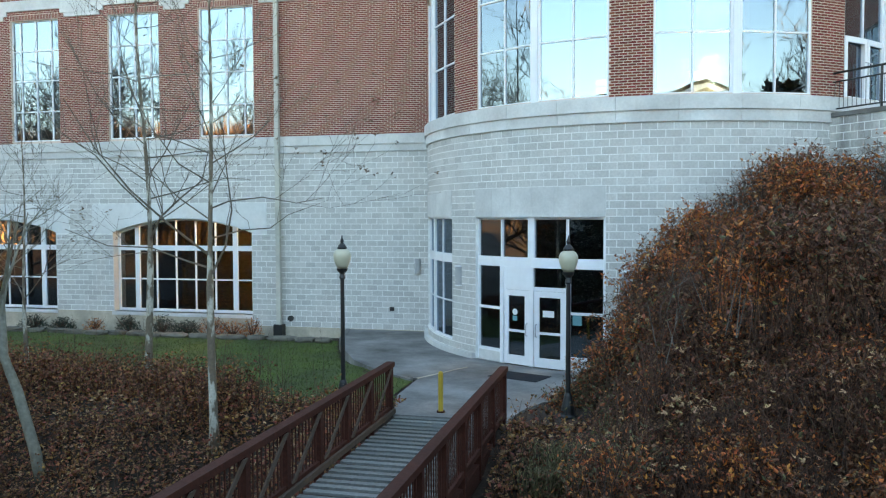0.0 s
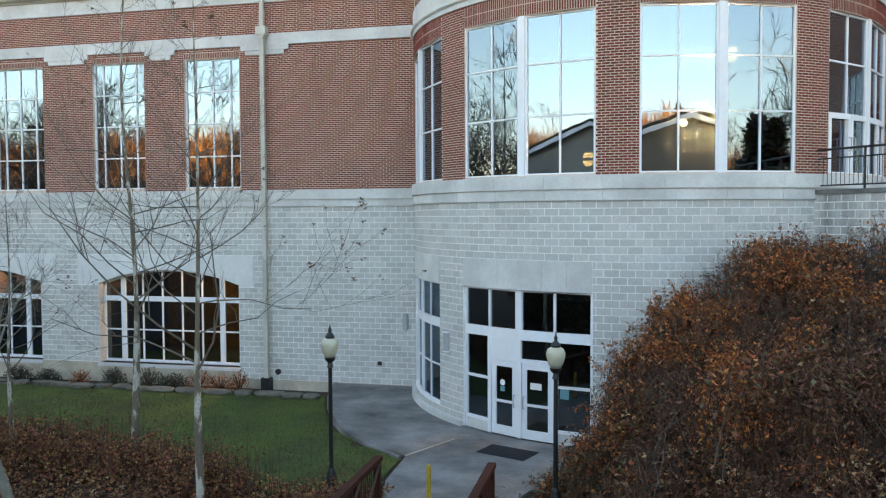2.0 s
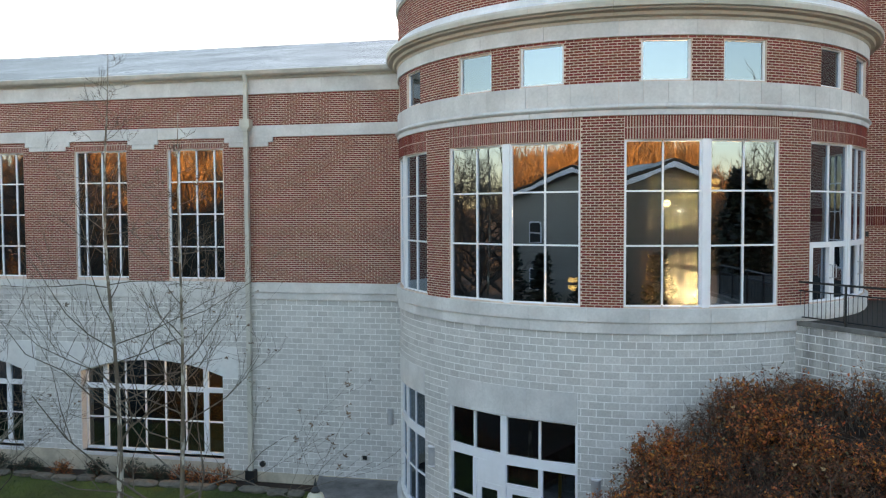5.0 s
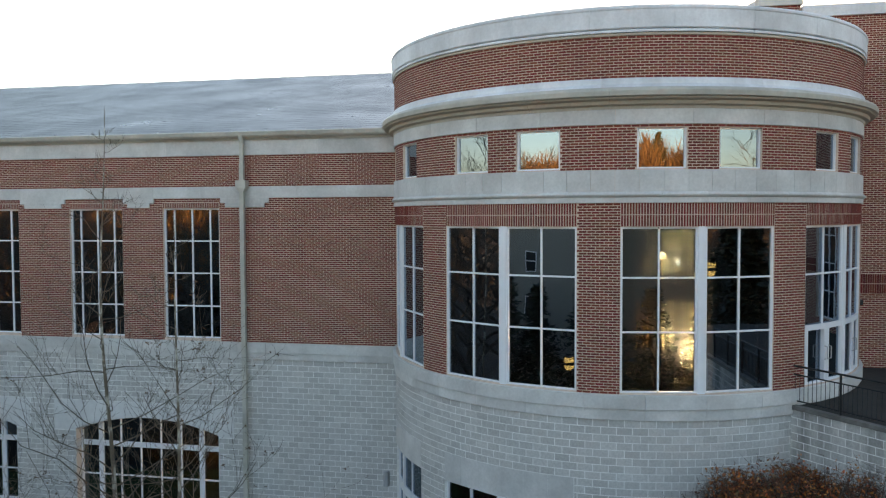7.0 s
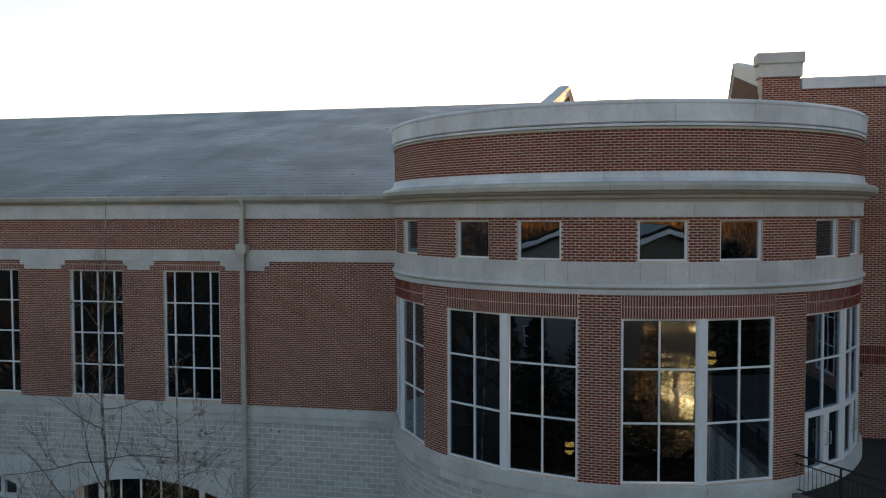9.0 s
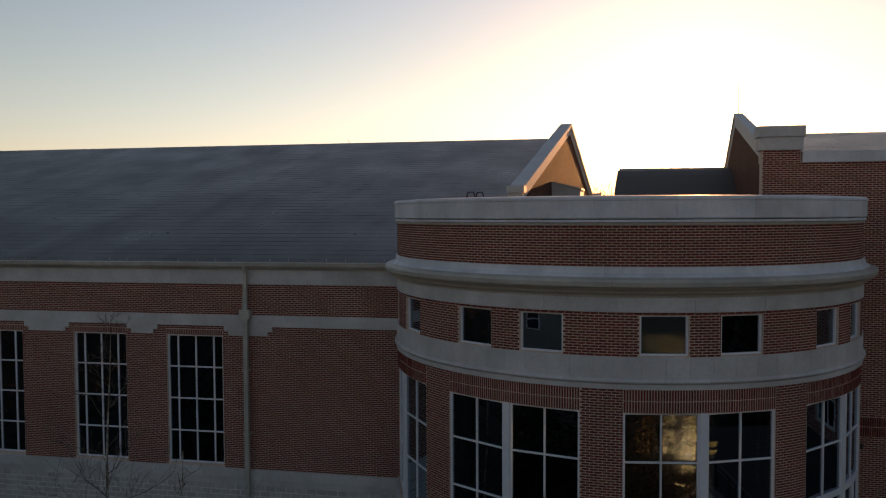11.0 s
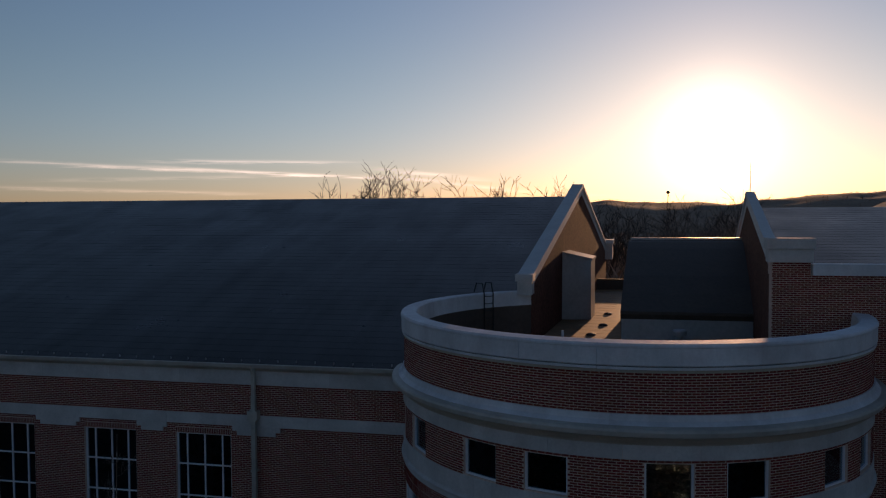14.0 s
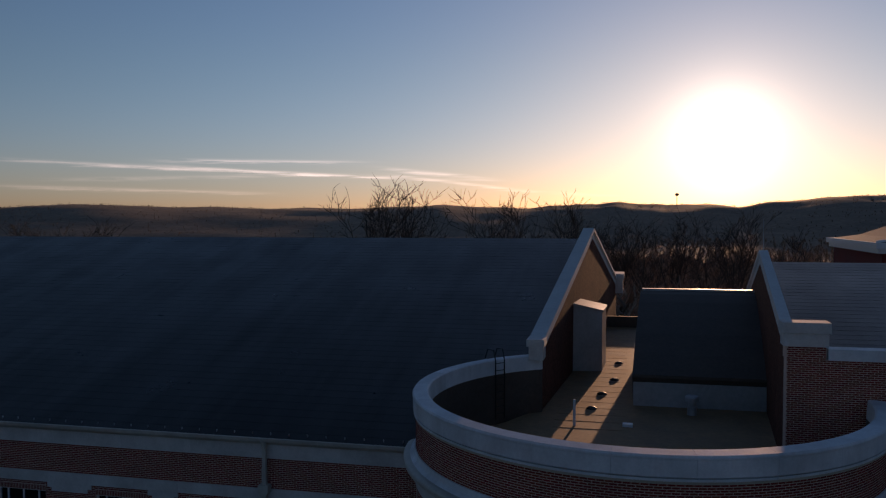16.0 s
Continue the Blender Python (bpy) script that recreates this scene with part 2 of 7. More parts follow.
def mottled(name, pale, dark, scale):
    """Flaking bark: pale patches over brown."""
    m = material(name, pale, 0.85, spread=0.2, scale=20, stain=0.2, bump=0.6, bump_scale=25)
    n, l = m.node_tree.nodes, m.node_tree.links
    geo = n.new("ShaderNodeNewGeometry")
    squash = n.new("ShaderNodeVectorMath")
    squash.operation = "MULTIPLY"
    squash.inputs[1].default_value = (1.0, 1.0, 0.4)
    l.new(geo.outputs["Position"], squash.inputs[0])
    t = n.new("ShaderNodeTexNoise")
    t.inputs["Scale"].default_value, t.inputs["Detail"].default_value, t.inputs["Roughness"].default_value = scale, 4.0, 0.6
    l.new(squash.outputs[0], t.inputs["Vector"])
    ramp = n.new("ShaderNodeValToRGB")
    ramp.color_ramp.elements[0].position, ramp.color_ramp.elements[0].color = 0.5, (*dark, 1)
    ramp.color_ramp.elements[1].position, ramp.color_ramp.elements[1].color = 0.57, (*pale, 1)
    l.new(t.outputs["Fac"], ramp.inputs["Fac"])
    l.new(ramp.outputs["Color"], n["Hue/Saturation/Value"].inputs["Color"])
    return m


def streaked(m, amount, squeeze, gloss_too):
    """Weather streaks, long in the directions where squeeze is small."""
    n, l = m.node_tree.nodes, m.node_tree.links
    geo = n.new("ShaderNodeNewGeometry")
    skew = n.new("ShaderNodeVectorMath")
    skew.operation = "MULTIPLY"
    skew.inputs[1].default_value = squeeze
    l.new(geo.outputs["Position"], skew.inputs[0])
    t = n.new("ShaderNodeTexNoise")
    t.inputs["Scale"].default_value, t.inputs["Detail"].default_value, t.inputs["Roughness"].default_value = 0.55, 6.0, 0.6
    l.new(skew.outputs[0], t.inputs["Vector"])
    r = n.new("ShaderNodeMapRange")
    r.inputs["From Min"].default_value, r.inputs["From Max"].default_value = 0.35, 0.65
    r.inputs["To Min"].default_value, r.inputs["To Max"].default_value = 1 - amount, 1 + amount
    l.new(t.outputs["Fac"], r.inputs["Value"])
    x = n.new("ShaderNodeMath")
    x.operation = "MULTIPLY"
    hsv = n["Hue/Saturation/Value"]
    l.new(hsv.inputs["Value"].links[0].from_socket, x.inputs[0])
    l.new(r.outputs["Result"], x.inputs[1])
    l.new(x.outputs[0], hsv.inputs["Value"])
    if not gloss_too:
        return
    gloss = n.new("ShaderNodeMath")
    gloss.operation = "MULTIPLY"
    gloss.inputs[1].default_value = 0.13
    l.new(r.outputs["Result"], gloss.inputs[0])
    l.new(gloss.outputs[0], n["Principled BSDF"].inputs["Specular IOR Level"])


streaked(SHINGLE, 0.22, (1.1, 0.07, 0.07), True)
TERBLOCK = material("rain_stained_block", (0.47, 0.46, 0.44), 0.9, pieces=0.14, spread=0.16, scale=18, stain=0.2, stain_scale=0.6, bump=0.7, bump_scale=45)
streaked(TERBLOCK, 0.42, (2.6, 2.6, 0.25), False)
streaked(COPING, 0.12, (1.6, 1.6, 0.3), False)
BARK = mottled("flaking_bark", (0.46, 0.43, 0.36), (0.16, 0.12, 0.085), 4.5)
GREYBARK = material("smooth_grey_bark", (0.19, 0.18, 0.14), 0.9, spread=0.3, scale=8, stain=0.3, stain_scale=2.0, bump=0.5, bump_scale=25)
DARKBARK = material("dark_bark", (0.09, 0.07, 0.055), 0.9, spread=0.3, bump=0.6, bump_scale=20)
CONCRETE = material("concrete_walk", (0.21, 0.205, 0.195), 0.8, spread=0.12, scale=12, stain=0.85, stain_scale=0.6, bump=0.25)
RUST = material("weathered_red_steel", (0.075, 0.021, 0.014), 0.8, spread=0.25, scale=15, stain=0.35, bump=0.25, spec=0.15)
WORNWOOD = material("worn_brown_timber", (0.09, 0.052, 0.035), 0.85, spread=0.25, scale=14, stain=0.3, bump=0.3)
PLANK = material("grey_deck_board", (0.16, 0.175, 0.165), 0.8, pieces=0.3, spread=0.25, scale=20, stain=0.25, bump=0.4)
BLACK = material("black_iron", (0.012, 0.014, 0.015), 0.45, spread=0.2, bump=0.1)
GLOBE = material("frosted_globe", (0.52, 0.48, 0.36), 0.35, spread=0.08, stain=0.1, bump=0.02)
YELLOW = material("yellow_paint", (0.6, 0.36, 0.05), 0.5, spread=0.1, stain=0.3)
ROCK = material("field_stone", (0.14, 0.125, 0.1), 0.9, pieces=0.3, spread=0.3, stain=0.3, bump=0.6, bump_scale=15)
SPRUCE = material("spruce_needles", (0.09, 0.085, 0.03), 0.7, pieces=0.4, bump=0)
GREENBUSH = material("boxwood_leaf", (0.02, 0.035, 0.018), 0.6, pieces=0.5, bump=0)
MAT = material("rubber_mat", (0.03, 0.032, 0.035), 0.9, stain=0.08, bump=0.4, spec=0.1)
# room shade put into the colour: dark walls and ceiling behind the glass
SHADEPLASTER = material("shade_tinted_plaster", (0.06, 0.07, 0.07), 0.9, stain=0.1, bump=0.05)
SHADEWALL = material("shade_tinted_wall", (0.1, 0.12, 0.125), 0.9, stain=0.2, bump=0.0)
OAK = material("oak_panel", (0.33, 0.16, 0.05), 0.5, spread=0.25, scale=9, stain=0.2, bump=0.1)
FLOORTILE = material("terrazzo_floor", (0.12, 0.11, 0.09), 0.6, spread=0.1, stain=0.1, bump=0.02)
# near-black wood; the stair hall's shade is put into this colour
SHADEWOOD = material("shaded_dark_wood", (0.03, 0.02, 0.014), 0.5, spread=0.25, scale=9, stain=0.2, bump=0.1)
CREAM = material("cream_plaster", (0.62, 0.52, 0.33), 0.85, stain=0.15, bump=0.05)
GLASS = glazing("coated_glass", (0.26, 0.3, 0.32), 0.33)
DOORGLASS = glazing("door_glass", (0.3, 0.38, 0.41), 0.14)
BACKWOODS = material("brown_woods", (0.22, 0.105, 0.045), 0.95, pieces=0.4, bump=0)
WOODS = material("winter_woods", (0.34, 0.22, 0.15), 0.95, spread=0.5, scale=0.3, stain=0.4, stain_scale=0.03, bump=0)
FIELD = material("far_ground", (0.24, 0.16, 0.105), 0.95, spread=0.3, scale=0.2, stain=0.4, stain_scale=0.02, bump=0)
BROWNSIDING = material("brown_siding", (0.13, 0.115, 0.09), 0.7, stain=0.15, bump=0.1)
WETCAP = material("weathered_cap_stone", (0.16, 0.155, 0.145), 0.85, spread=0.15, stain=0.5, stain_scale=1.2)
SIDING = material("tan_siding", (0.27, 0.26, 0.225), 0.7, stain=0.12, bump=0.1)
PAPER = material("white_paper", (0.8, 0.8, 0.78), 0.8, spread=0.02, stain=0.02, bump=0)
TEAL = material("teal_sticker", (0.05, 0.3, 0.34), 0.5, bump=0)


# ---------------------------------------------------------------- builders
class Mesh:
    """Collects boxes and sweeps, then becomes one mesh object."""

    def __init__(self):
        self.v, self.f = [], []

    def block(self, c8):
        i = len(self.v)
        self.v += c8
        self.f += [(i, i + 3, i + 2, i + 1), (i + 4, i + 5, i + 6, i + 7), (i, i + 1, i + 5, i + 4), (i + 1, i + 2, i + 6, i + 5), (i + 2, i + 3, i + 7, i + 6), (i + 3, i, i + 4, i + 7)]

    def box(self, x0, x1, y0, y1, z0, z1):
        self.block([(x0, y0, z0), (x1, y0, z0), (x1, y1, z0), (x0, y1, z0), (x0, y0, z1), (x1, y0, z1), (x1, y1, z1), (x0, y1, z1)])

    def slab(self, plan, u0, u1, z0, z1, d0, d1):
        """A slab on a plan from u0 to u1, z0 to z1, between the offsets d0 (inside) and d1 (outside)."""
        n = plan.steps(u0, u1)
        for k in range(n):
            a, b = u0 + (u1 - u0) * k / n, u0 + (u1 - u0) * (k + 1) / n
            if n == 1:
                self.block([plan(a, d1, z0), plan(b, d1, z0), plan(b, d0, z0), plan(a, d0, z0), plan(a, d1, z1), plan(b, d1, z1), plan(b, d0, z1), plan(a, d0, z1)])
        if n > 1:
            self.sweep(plan, u0, u1, [(d0, z0), (d1, z0), (d1, z1), (d0, z1)])

    def sweep(self, plan, u0, u1, profile):
        """Draws a closed profile of (offset, height), anticlockwise seen along +u from outside, along the plan."""
        n, k, i = plan.steps(u0, u1), len(profile), len(self.v)
        for s in range(n + 1):
            u = u0 + (u1 - u0) * s / n
            self.v += [plan(u, d, z) for d, z in profile]
        for s in range(n):
            for j in range(k):
                a, b = i + s * k + j, i + s * k + (j + 1) % k
                self.f.append((a, a + k, b + k, b))
        self.f.append(tuple(i + j for j in range(k)))
        self.f.append(tuple(i + n * k + j for j in reversed(range(k))))

    def tube(self, points, radii, sides=6, cap=True):
        i, m = len(self.v), len(points)
        pts = [Vector(p) for p in points]
        side = None
        for k, p in enumerate(pts):
            way = (pts[min(k + 1, m - 1)] - pts[max(k - 1, 0)]).normalized()
            side = way.orthogonal().normalized() if side is None else (side - way * side.dot(way)).normalized()
            up = way.cross(side)
            r = radii[k] if isinstance(radii, (list, tuple)) else radii
            for s in range(sides):
                a = 2 * math.pi * s / sides
                self.v.append(tuple(p + side * (r * math.cos(a)) + up * (r * math.sin(a))))
        for k in range(m - 1):
            for s in range(sides):
                a, b = i + k * sides + s, i + k * sides + (s + 1) % sides
                self.f.append((a, b, b + sides, a + sides))
        if cap:
            self.f.append(tuple(i + s for s in reversed(range(sides))))
            self.f.append(tuple(i + (m - 1) * sides + s for s in range(sides)))

    def lathe(self, profile, x=0.0, y=0.0, sides=20):
        """Turns (radius, height) round an upright axis."""
        i, k = len(self.v), len(profile)
        for r, z in profile:
            self.v += [(x + r * math.cos(2 * math.pi * s / sides), y + r * math.sin(2 * math.pi * s / sides), z) for s in range(sides)]
        for j in range(k - 1):
            for s in range(sides):
                a, b = i + j * sides + s, i + j * sides + (s + 1) % sides
                self.f.append((a, b, b + sides, a + sides))
        self.f.append(tuple(i + s for s in reversed(range(sides))))
        self.f.append(tuple(i + (k - 1) * sides + s for s in range(sides)))

    def poly(self, pts):
        i = len(self.v)
        self.v += [tuple(p) for p in pts]
        self.f.append(tuple(range(i, i + len(pts))))

    def prism(self, pts, way):
        """A solid from a flat outline, pushed along way."""
        i, k = len(self.v), len(pts)
        w = Vector(way)
        self.v += [tuple(Vector(p)) for p in pts] + [tuple(Vector(p) + w) for p in pts]
        self.f.append(tuple(range(i + k - 1, i - 1, -1)))
        self.f.append(tuple(range(i + k, i + 2 * k)))
        for j in range(k):
            a, b = i + j, i + (j + 1) % k
            self.f.append((a, b, b + k, a + k))

    def data(self, name, mat, smooth=False):
        me = bpy.data.meshes.new(name)
        me.from_pydata(self.v, [], self.f)
        if mat:
            me.materials.append(mat)
        if smooth:
            me.polygons.foreach_set("use_smooth", [True] * len(me.polygons))
        me.update()
        return me


def part(name, mesh, mat, parent=None, label="", smooth=False, kind=""):
    ob = new(name, mesh.data(name, mat, smooth))
    if parent is not None:
        ob.parent = parent
    return tagged(ob, label, kind=kind)


def thing(name, label, category, group="", kind="", at=None):
    ob = new(name)
    if at is not None:
        ob.matrix_world = at
    return tagged(ob, label, category, group, kind)


class Flat:
    """A straight wall: u along the wall from the origin, d outwards, z up."""

    def __init__(self, x, y, way=(1, 0)):
        self.o, self.w = Vector((x, y)), Vector(way).normalized()
        self.n = Vector((self.w.y, -self.w.x))

    def __call__(self, u, d, z):
        p = self.o + self.w * u + self.n * d
        return (p.x, p.y, z)

    def steps(self, u0, u1):
        return 1

    def turn(self, u):
        return math.atan2(self.w.y, self.w.x)


class Round:
    """The drum: u in metres along the face, 0 at the front, d outwards."""

    def __init__(self, x, y, r):
        self.x, self.y, self.r = x, y, r

    def __call__(self, u, d, z):
        a = u / self.r
        return (self.x + (self.r + d) * math.sin(a), self.y - (self.r + d) * math.cos(a), z)

    def steps(self, u0, u1):
        return max(1, math.ceil(abs(u1 - u0) / self.r / radians(2.0) - 1e-6)) if abs(u1 - u0) > 0.45 else 1

    def turn(self, u):
        return u / self.r


def deg_u(plan, a):
    return plan.r * radians(a)


def spans(u0, u1, z, openings):
    """The runs of wall left at height z between the openings (u0, u1, z0, z1)."""
    runs, at = [], u0
    for a, b, lo, hi in sorted(o for o in openings if o[2] < z < o[3] and o[1] > u0 and o[0] < u1):
        if a > at:
            runs.append((at, a))
        at = max(at, b)
    if at < u1:
        runs.append((at, u1))
    return runs


def backing(mesh, plan, u0, u1, z0, z1, openings, d0, d1):
    """The body of a wall round its openings."""
    cuts = sorted({z0, z1, *(z for o in openings for z in o[2:4] if z0 < z < z1)})
    for lo, hi in zip(cuts, cuts[1:]):
        for a, b in spans(u0, u1, (lo + hi) / 2, openings):
            mesh.slab(plan, a, b, lo, hi, d0, d1)


def lay(plan, u0, u1, z0, z1, openings, length, height, gap, depth, d, rng, jitter=0.0):
    """Pieces of a running bond: (u centre, z centre, width, height, whole, offset) between the openings."""
    out, rows = [], max(1, round((z1 - z0) / height))
    h = (z1 - z0) / rows
    for r in range(rows):
        z = z0 + (r + 0.5) * h
        shift = (r % 2) * length / 2
        for a, b in spans(u0, u1, z, openings):
            k = math.floor((a - shift) / length)
            while k * length + shift < b - 1e-6:
                p, q = max(a, k * length + shift), min(b, (k + 1) * length + shift)
                if q - p > 0.05:
                    out.append(((p + q) / 2, z, q - p - gap, h - gap, q - p > length - 1e-4, rng.uniform(-jitter, jitter)))
                k += 1
    return out


def masonry(name, plan, pieces, depth, mat, owner, near, limit=300):
    """Lays the pieces: whole ones inside the stretch near(u, z) are objects of their own, the rest is one mesh."""
    rest, made, shared = Mesh(), 0, None
    for u, z, w, h, whole, off in pieces:
        if whole and made < limit and near(u, z):
            if shared is None:
                s = Mesh()
                e = 0.004
                s.block([(-w / 2, -depth, -h / 2), (w / 2, -depth, -h / 2), (w / 2, 0, -h / 2), (-w / 2, 0, -h / 2), (-w / 2, -depth, h / 2), (w / 2, -depth, h / 2), (w / 2, 0, h / 2), (-w / 2, 0, h / 2)])
                shared = s.data(name, mat)
            ob = new(name, shared)
            ob.parent = owner
            x, y, _ = plan(u, off, z)
            ob.matrix_world = Matrix.Translation((x, y, z)) @ Matrix.Rotation(plan.turn(u), 4, "Z")
            made += 1
        else:
            a, b, lo, hi, o = u - w / 2, u + w / 2, z - h / 2, z + h / 2, depth + off
            rest.block([plan(a, o, lo), plan(b, o, lo), plan(b, 0, lo), plan(a, 0, lo), plan(a, o, hi), plan(b, o, hi), plan(b, 0, hi), plan(a, 0, hi)])
    return part(name + "work", rest, mat, owner, kind="stuff")


# ---------------------------------------------------------------- plan of the building
DRUM = Round(0.15, 29.3, 7.70)      # centre and radius of the drum
WING = Flat(0.0, 28.45)             # long left wing, u is x
EAST = Flat(0.0, 29.4)              # taller right wing, u is x
rng = random.Random(7)


def du(a):
    return deg_u(DRUM, a)


BIG = [(du(-79.5), du(-48.2)), (du(-39.1), du(-7.75)), (du(0.6), du(31.7)), (du(40.2), du(71.4))]
SMALL = [(-78.0, -69.0), (-60.0, -51.2), (-36.0, -27.0), (-20.3, -11.1), (3.6, 13.05), (19.4, 28.5), (43.0, 51.4), (58.1, 67.0)]
DOOR_U = (du(-39.8), du(-8.2))
SIDE_U = (du(-78.0), du(-49.6))
WIN_X = [(-29.6, -27.3), (-25.38, -23.08), (-20.79, -18.5), (-16.77, -14.45)]
ARCHES = [(-29.6, -23.4), (-20.73, -14.6)]

# ---- drum wall
drum = part("wall_drum", Mesh(), MORTAR)
tagged(drum, "curved wall of red brick over pale concrete block", "wall", kind="structure")
low = [(DOOR_U[0], DOOR_U[1], 0.0, 5.0), (SIDE_U[0], SIDE_U[1], 0.38, 5.0)]
m = Mesh()
backing(m, DRUM, du(-88), du(87), -0.6, 6.7, [(DOOR_U[0], DOOR_U[1], 0.0, 4.17), (SIDE_U[0], SIDE_U[1], 0.38, 4.17)], -0.35, 0.0)
part("block_backing", m, JOINT, drum)
m = Mesh()
backing(m, DRUM, du(-88), du(87), 6.7, 12.4, [(a, b, 7.33, 11.65) for a, b in BIG], -0.3, 0.0)
backing(m, DRUM, du(-88), du(87), 12.4, 14.4, [(du(a), du(b), 13.15, 14.2) for a, b in SMALL], -0.3, 0.0)
backing(m, DRUM, du(-147), du(90), 14.4, 16.6, [], -0.3, 0.0)
part("brick_backing", m, MORTAR, drum)


def round_band(name, z0, z1, d, joint, a0=-88, a1=87, mat=None, bull=0.0):
    """A course of cut stones round the drum, with open joints."""
    n = max(1, round(du(a1 - a0) / joint))
    for k in range(n):
        u0, u1 = du(a0 + (a1 - a0) * k / n) + 0.004, du(a0 + (a1 - a0) * (k + 1) / n) - 0.004
        s = Mesh()
        e = 0.006
        if bull:
            prof = [(0, z0), (d * 0.4, z0)] + [(d * (0.4 + 0.6 * math.sin(math.pi * q / 6)), z0 + (z1 - z0) * q / 6) for q in range(1, 6)] + [(d * 0.4, z1), (0, z1)]
        else:
            prof = [(0, z0), (d - e, z0), (d, z0 + e), (d, z1 - e), (d - e, z1), (0, z1)]
        s.sweep(DRUM, u0, u1, prof)
        part(name, s, mat or STONE, drum)


round_band("base_stone", -0.6, 0.16, 0.14, 1.2, -88, -40.0)
round_band("base_stone", -0.6, 0.16, 0.14, 1.2, -8.0, 60)
round_band("ledge_stone", 6.62, 6.92, 0.06, 1.6)
round_band("sill_stone", 6.92, 7.29, 0.11, 1.6)
round_band("string_stone", 12.27, 12.41, 0.05, 1.2)
round_band("roll_stone", 12.41, 12.56, 0.12, 1.2, bull=1)
round_band("band_stone", 12.56, 13.12, 0.04, 0.62)
round_band("frieze_stone", 14.28, 14.67, 0.04, 1.95)
round_band("coping_mould", 16.53, 16.6, 0.04, 2.1, -147, 89, TANSTONE)
round_band("coping_mould", 16.61, 16.68, 0.075, 2.1, -147, 89, COPING)


def stone_run(name, a0, a1, joint, prof, mat):
    n = max(1, round(du(a1 - a0) / joint))
    for k in range(n):
        s = Mesh()
        s.sweep(DRUM, du(a0 + (a1 - a0) * k / n) + 0.003, du(a0 + (a1 - a0) * (k + 1) / n) - 0.003, prof)
        part(name, s, mat, drum)


stone_run("cornice", -96, 93, 2.1, [(0, 14.67), (0.05, 14.67), (0.07, 14.74), (0.17, 14.78), (0.2, 14.86), (0.33, 14.9), (0.36, 14.94), (0, 15.0)], TANSTONE)
stone_run("cornice_gutter", -96, 93, 2.1, [(0, 14.99), (0.36, 14.95), (0.41, 14.97), (0.43, 15.09), (0.4, 15.15), (0.3, 15.19), (0, 15.22)], GUTTER)
stone_run("weathering_stone", -96, 90, 2.1, [(0, 15.2), (0.2, 15.2), (0.08, 15.3), (0.05, 15.46), (0, 15.46)], COPING)
stone_run("coping_stone", -147, 89, 2.1, [(-0.48, 16.7), (0.06, 16.7), (0.09, 16.73), (0.09, 17.17), (0.11, 17.19), (0.11, 17.24), (0.07, 17.29), (-0.38, 17.32), (-0.44, 17.28)], COPING)
m = Mesh()
m.sweep(DRUM, du(-147), du(90), [(-0.45, 14.6), (-0.3, 14.6), (-0.3, 16.71), (-0.45, 16.71)])
part("parapet_lining", m, DARKROOF, drum)
# lintel panels over the ground-floor openings
for (a, b), n in ((DOOR_U, 6), (SIDE_U, 3)):
    for k in range(n):
        s = Mesh()
        s.slab(DRUM, a + (b - a) * k / n + 0.004, a + (b - a) * (k + 1) / n - 0.004, 4.17, 5.0, -0.25, 0.016)
        part("lintel_stone", s, STONE, drum)

# ---- left wing wall
X0, X1 = -50.0, -7.45
wing = part("wall_wing", Mesh(), MORTAR)
tagged(wing, "long wall of red brick over pale concrete block", "wall", kind="structure")
wing_low = [(a, b, 0.42, 4.2) for a, b in ARCHES]
m = Mesh()
backing(m, WING, X0, X1, -1.2, 6.7, wing_low, -0.5, 0.0)
part("block_backing", m, JOINT, wing)
m = Mesh()
backing(m, WING, X0, X1, 6.7, 14.6, [(a, b, 7.33, 12.27) for a, b in WIN_X], -0.35, 0.0)
part("brick_backing", m, MORTAR, wing)


def flat_band(name, owner, plan, x0, x1, z0, z1, d, joint, mat=None, back=0.0):
    n = max(1, round((x1 - x0) / joint))
    for k in range(n):
        s = Mesh()
        a, b, e = x0 + (x1 - x0) * k / n + 0.003, x0 + (x1 - x0) * (k + 1) / n - 0.003, 0.006
        s.sweep(plan, a, b, [(back, z0), (d - e, z0), (d, z0 + e), (d, z1 - e), (d - e, z1), (back, z1)])
        part(name, s, mat or STONE, owner)


flat_band("ledge_stone", wing, WING, X0, X1, 6.6, 6.86, 0.06, 1.6)
flat_band("sill_stone", wing, WING, X0, X1, 6.86, 7.23, 0.11, 1.6)
flat_band("belt_stone", wing, WING, X0, X1, 12.65, 13.08, 0.06, 1.9)
flat_band("frieze_board", wing, WING, X0, X1, 14.24, 14.79, 0.05, 3.0)
for a, b in ((-27.2, -25.5), (-22.95, -20.95), (-18.42, -17.12), (-14.36, -12.42)):
    flat_band("key_stone", wing, WING, a, b, 12.47, 12.65, 0.07, 3.0)
    flat_band("key_stone", wing, WING, a + 0.18, b - 0.18, 12.3, 12.47, 0.055, 3.0)
flat_band("plinth_stone", wing, WING, X0, ARCHES[0][0], -1.2, 0.42, 0.03, 2.4, STAINED, back=-0.01)
flat_band("plinth_stone", wing, WING, ARCHES[0][1], ARCHES[1][0], -1.2, 0.42, 0.03, 2.8, STAINED, back=-0.01)
flat_band("plinth_stone", wing, WING, ARCHES[1][1], X1, -1.2, 0.02, 0.05, 2.4, STAINED, back=-0.01)
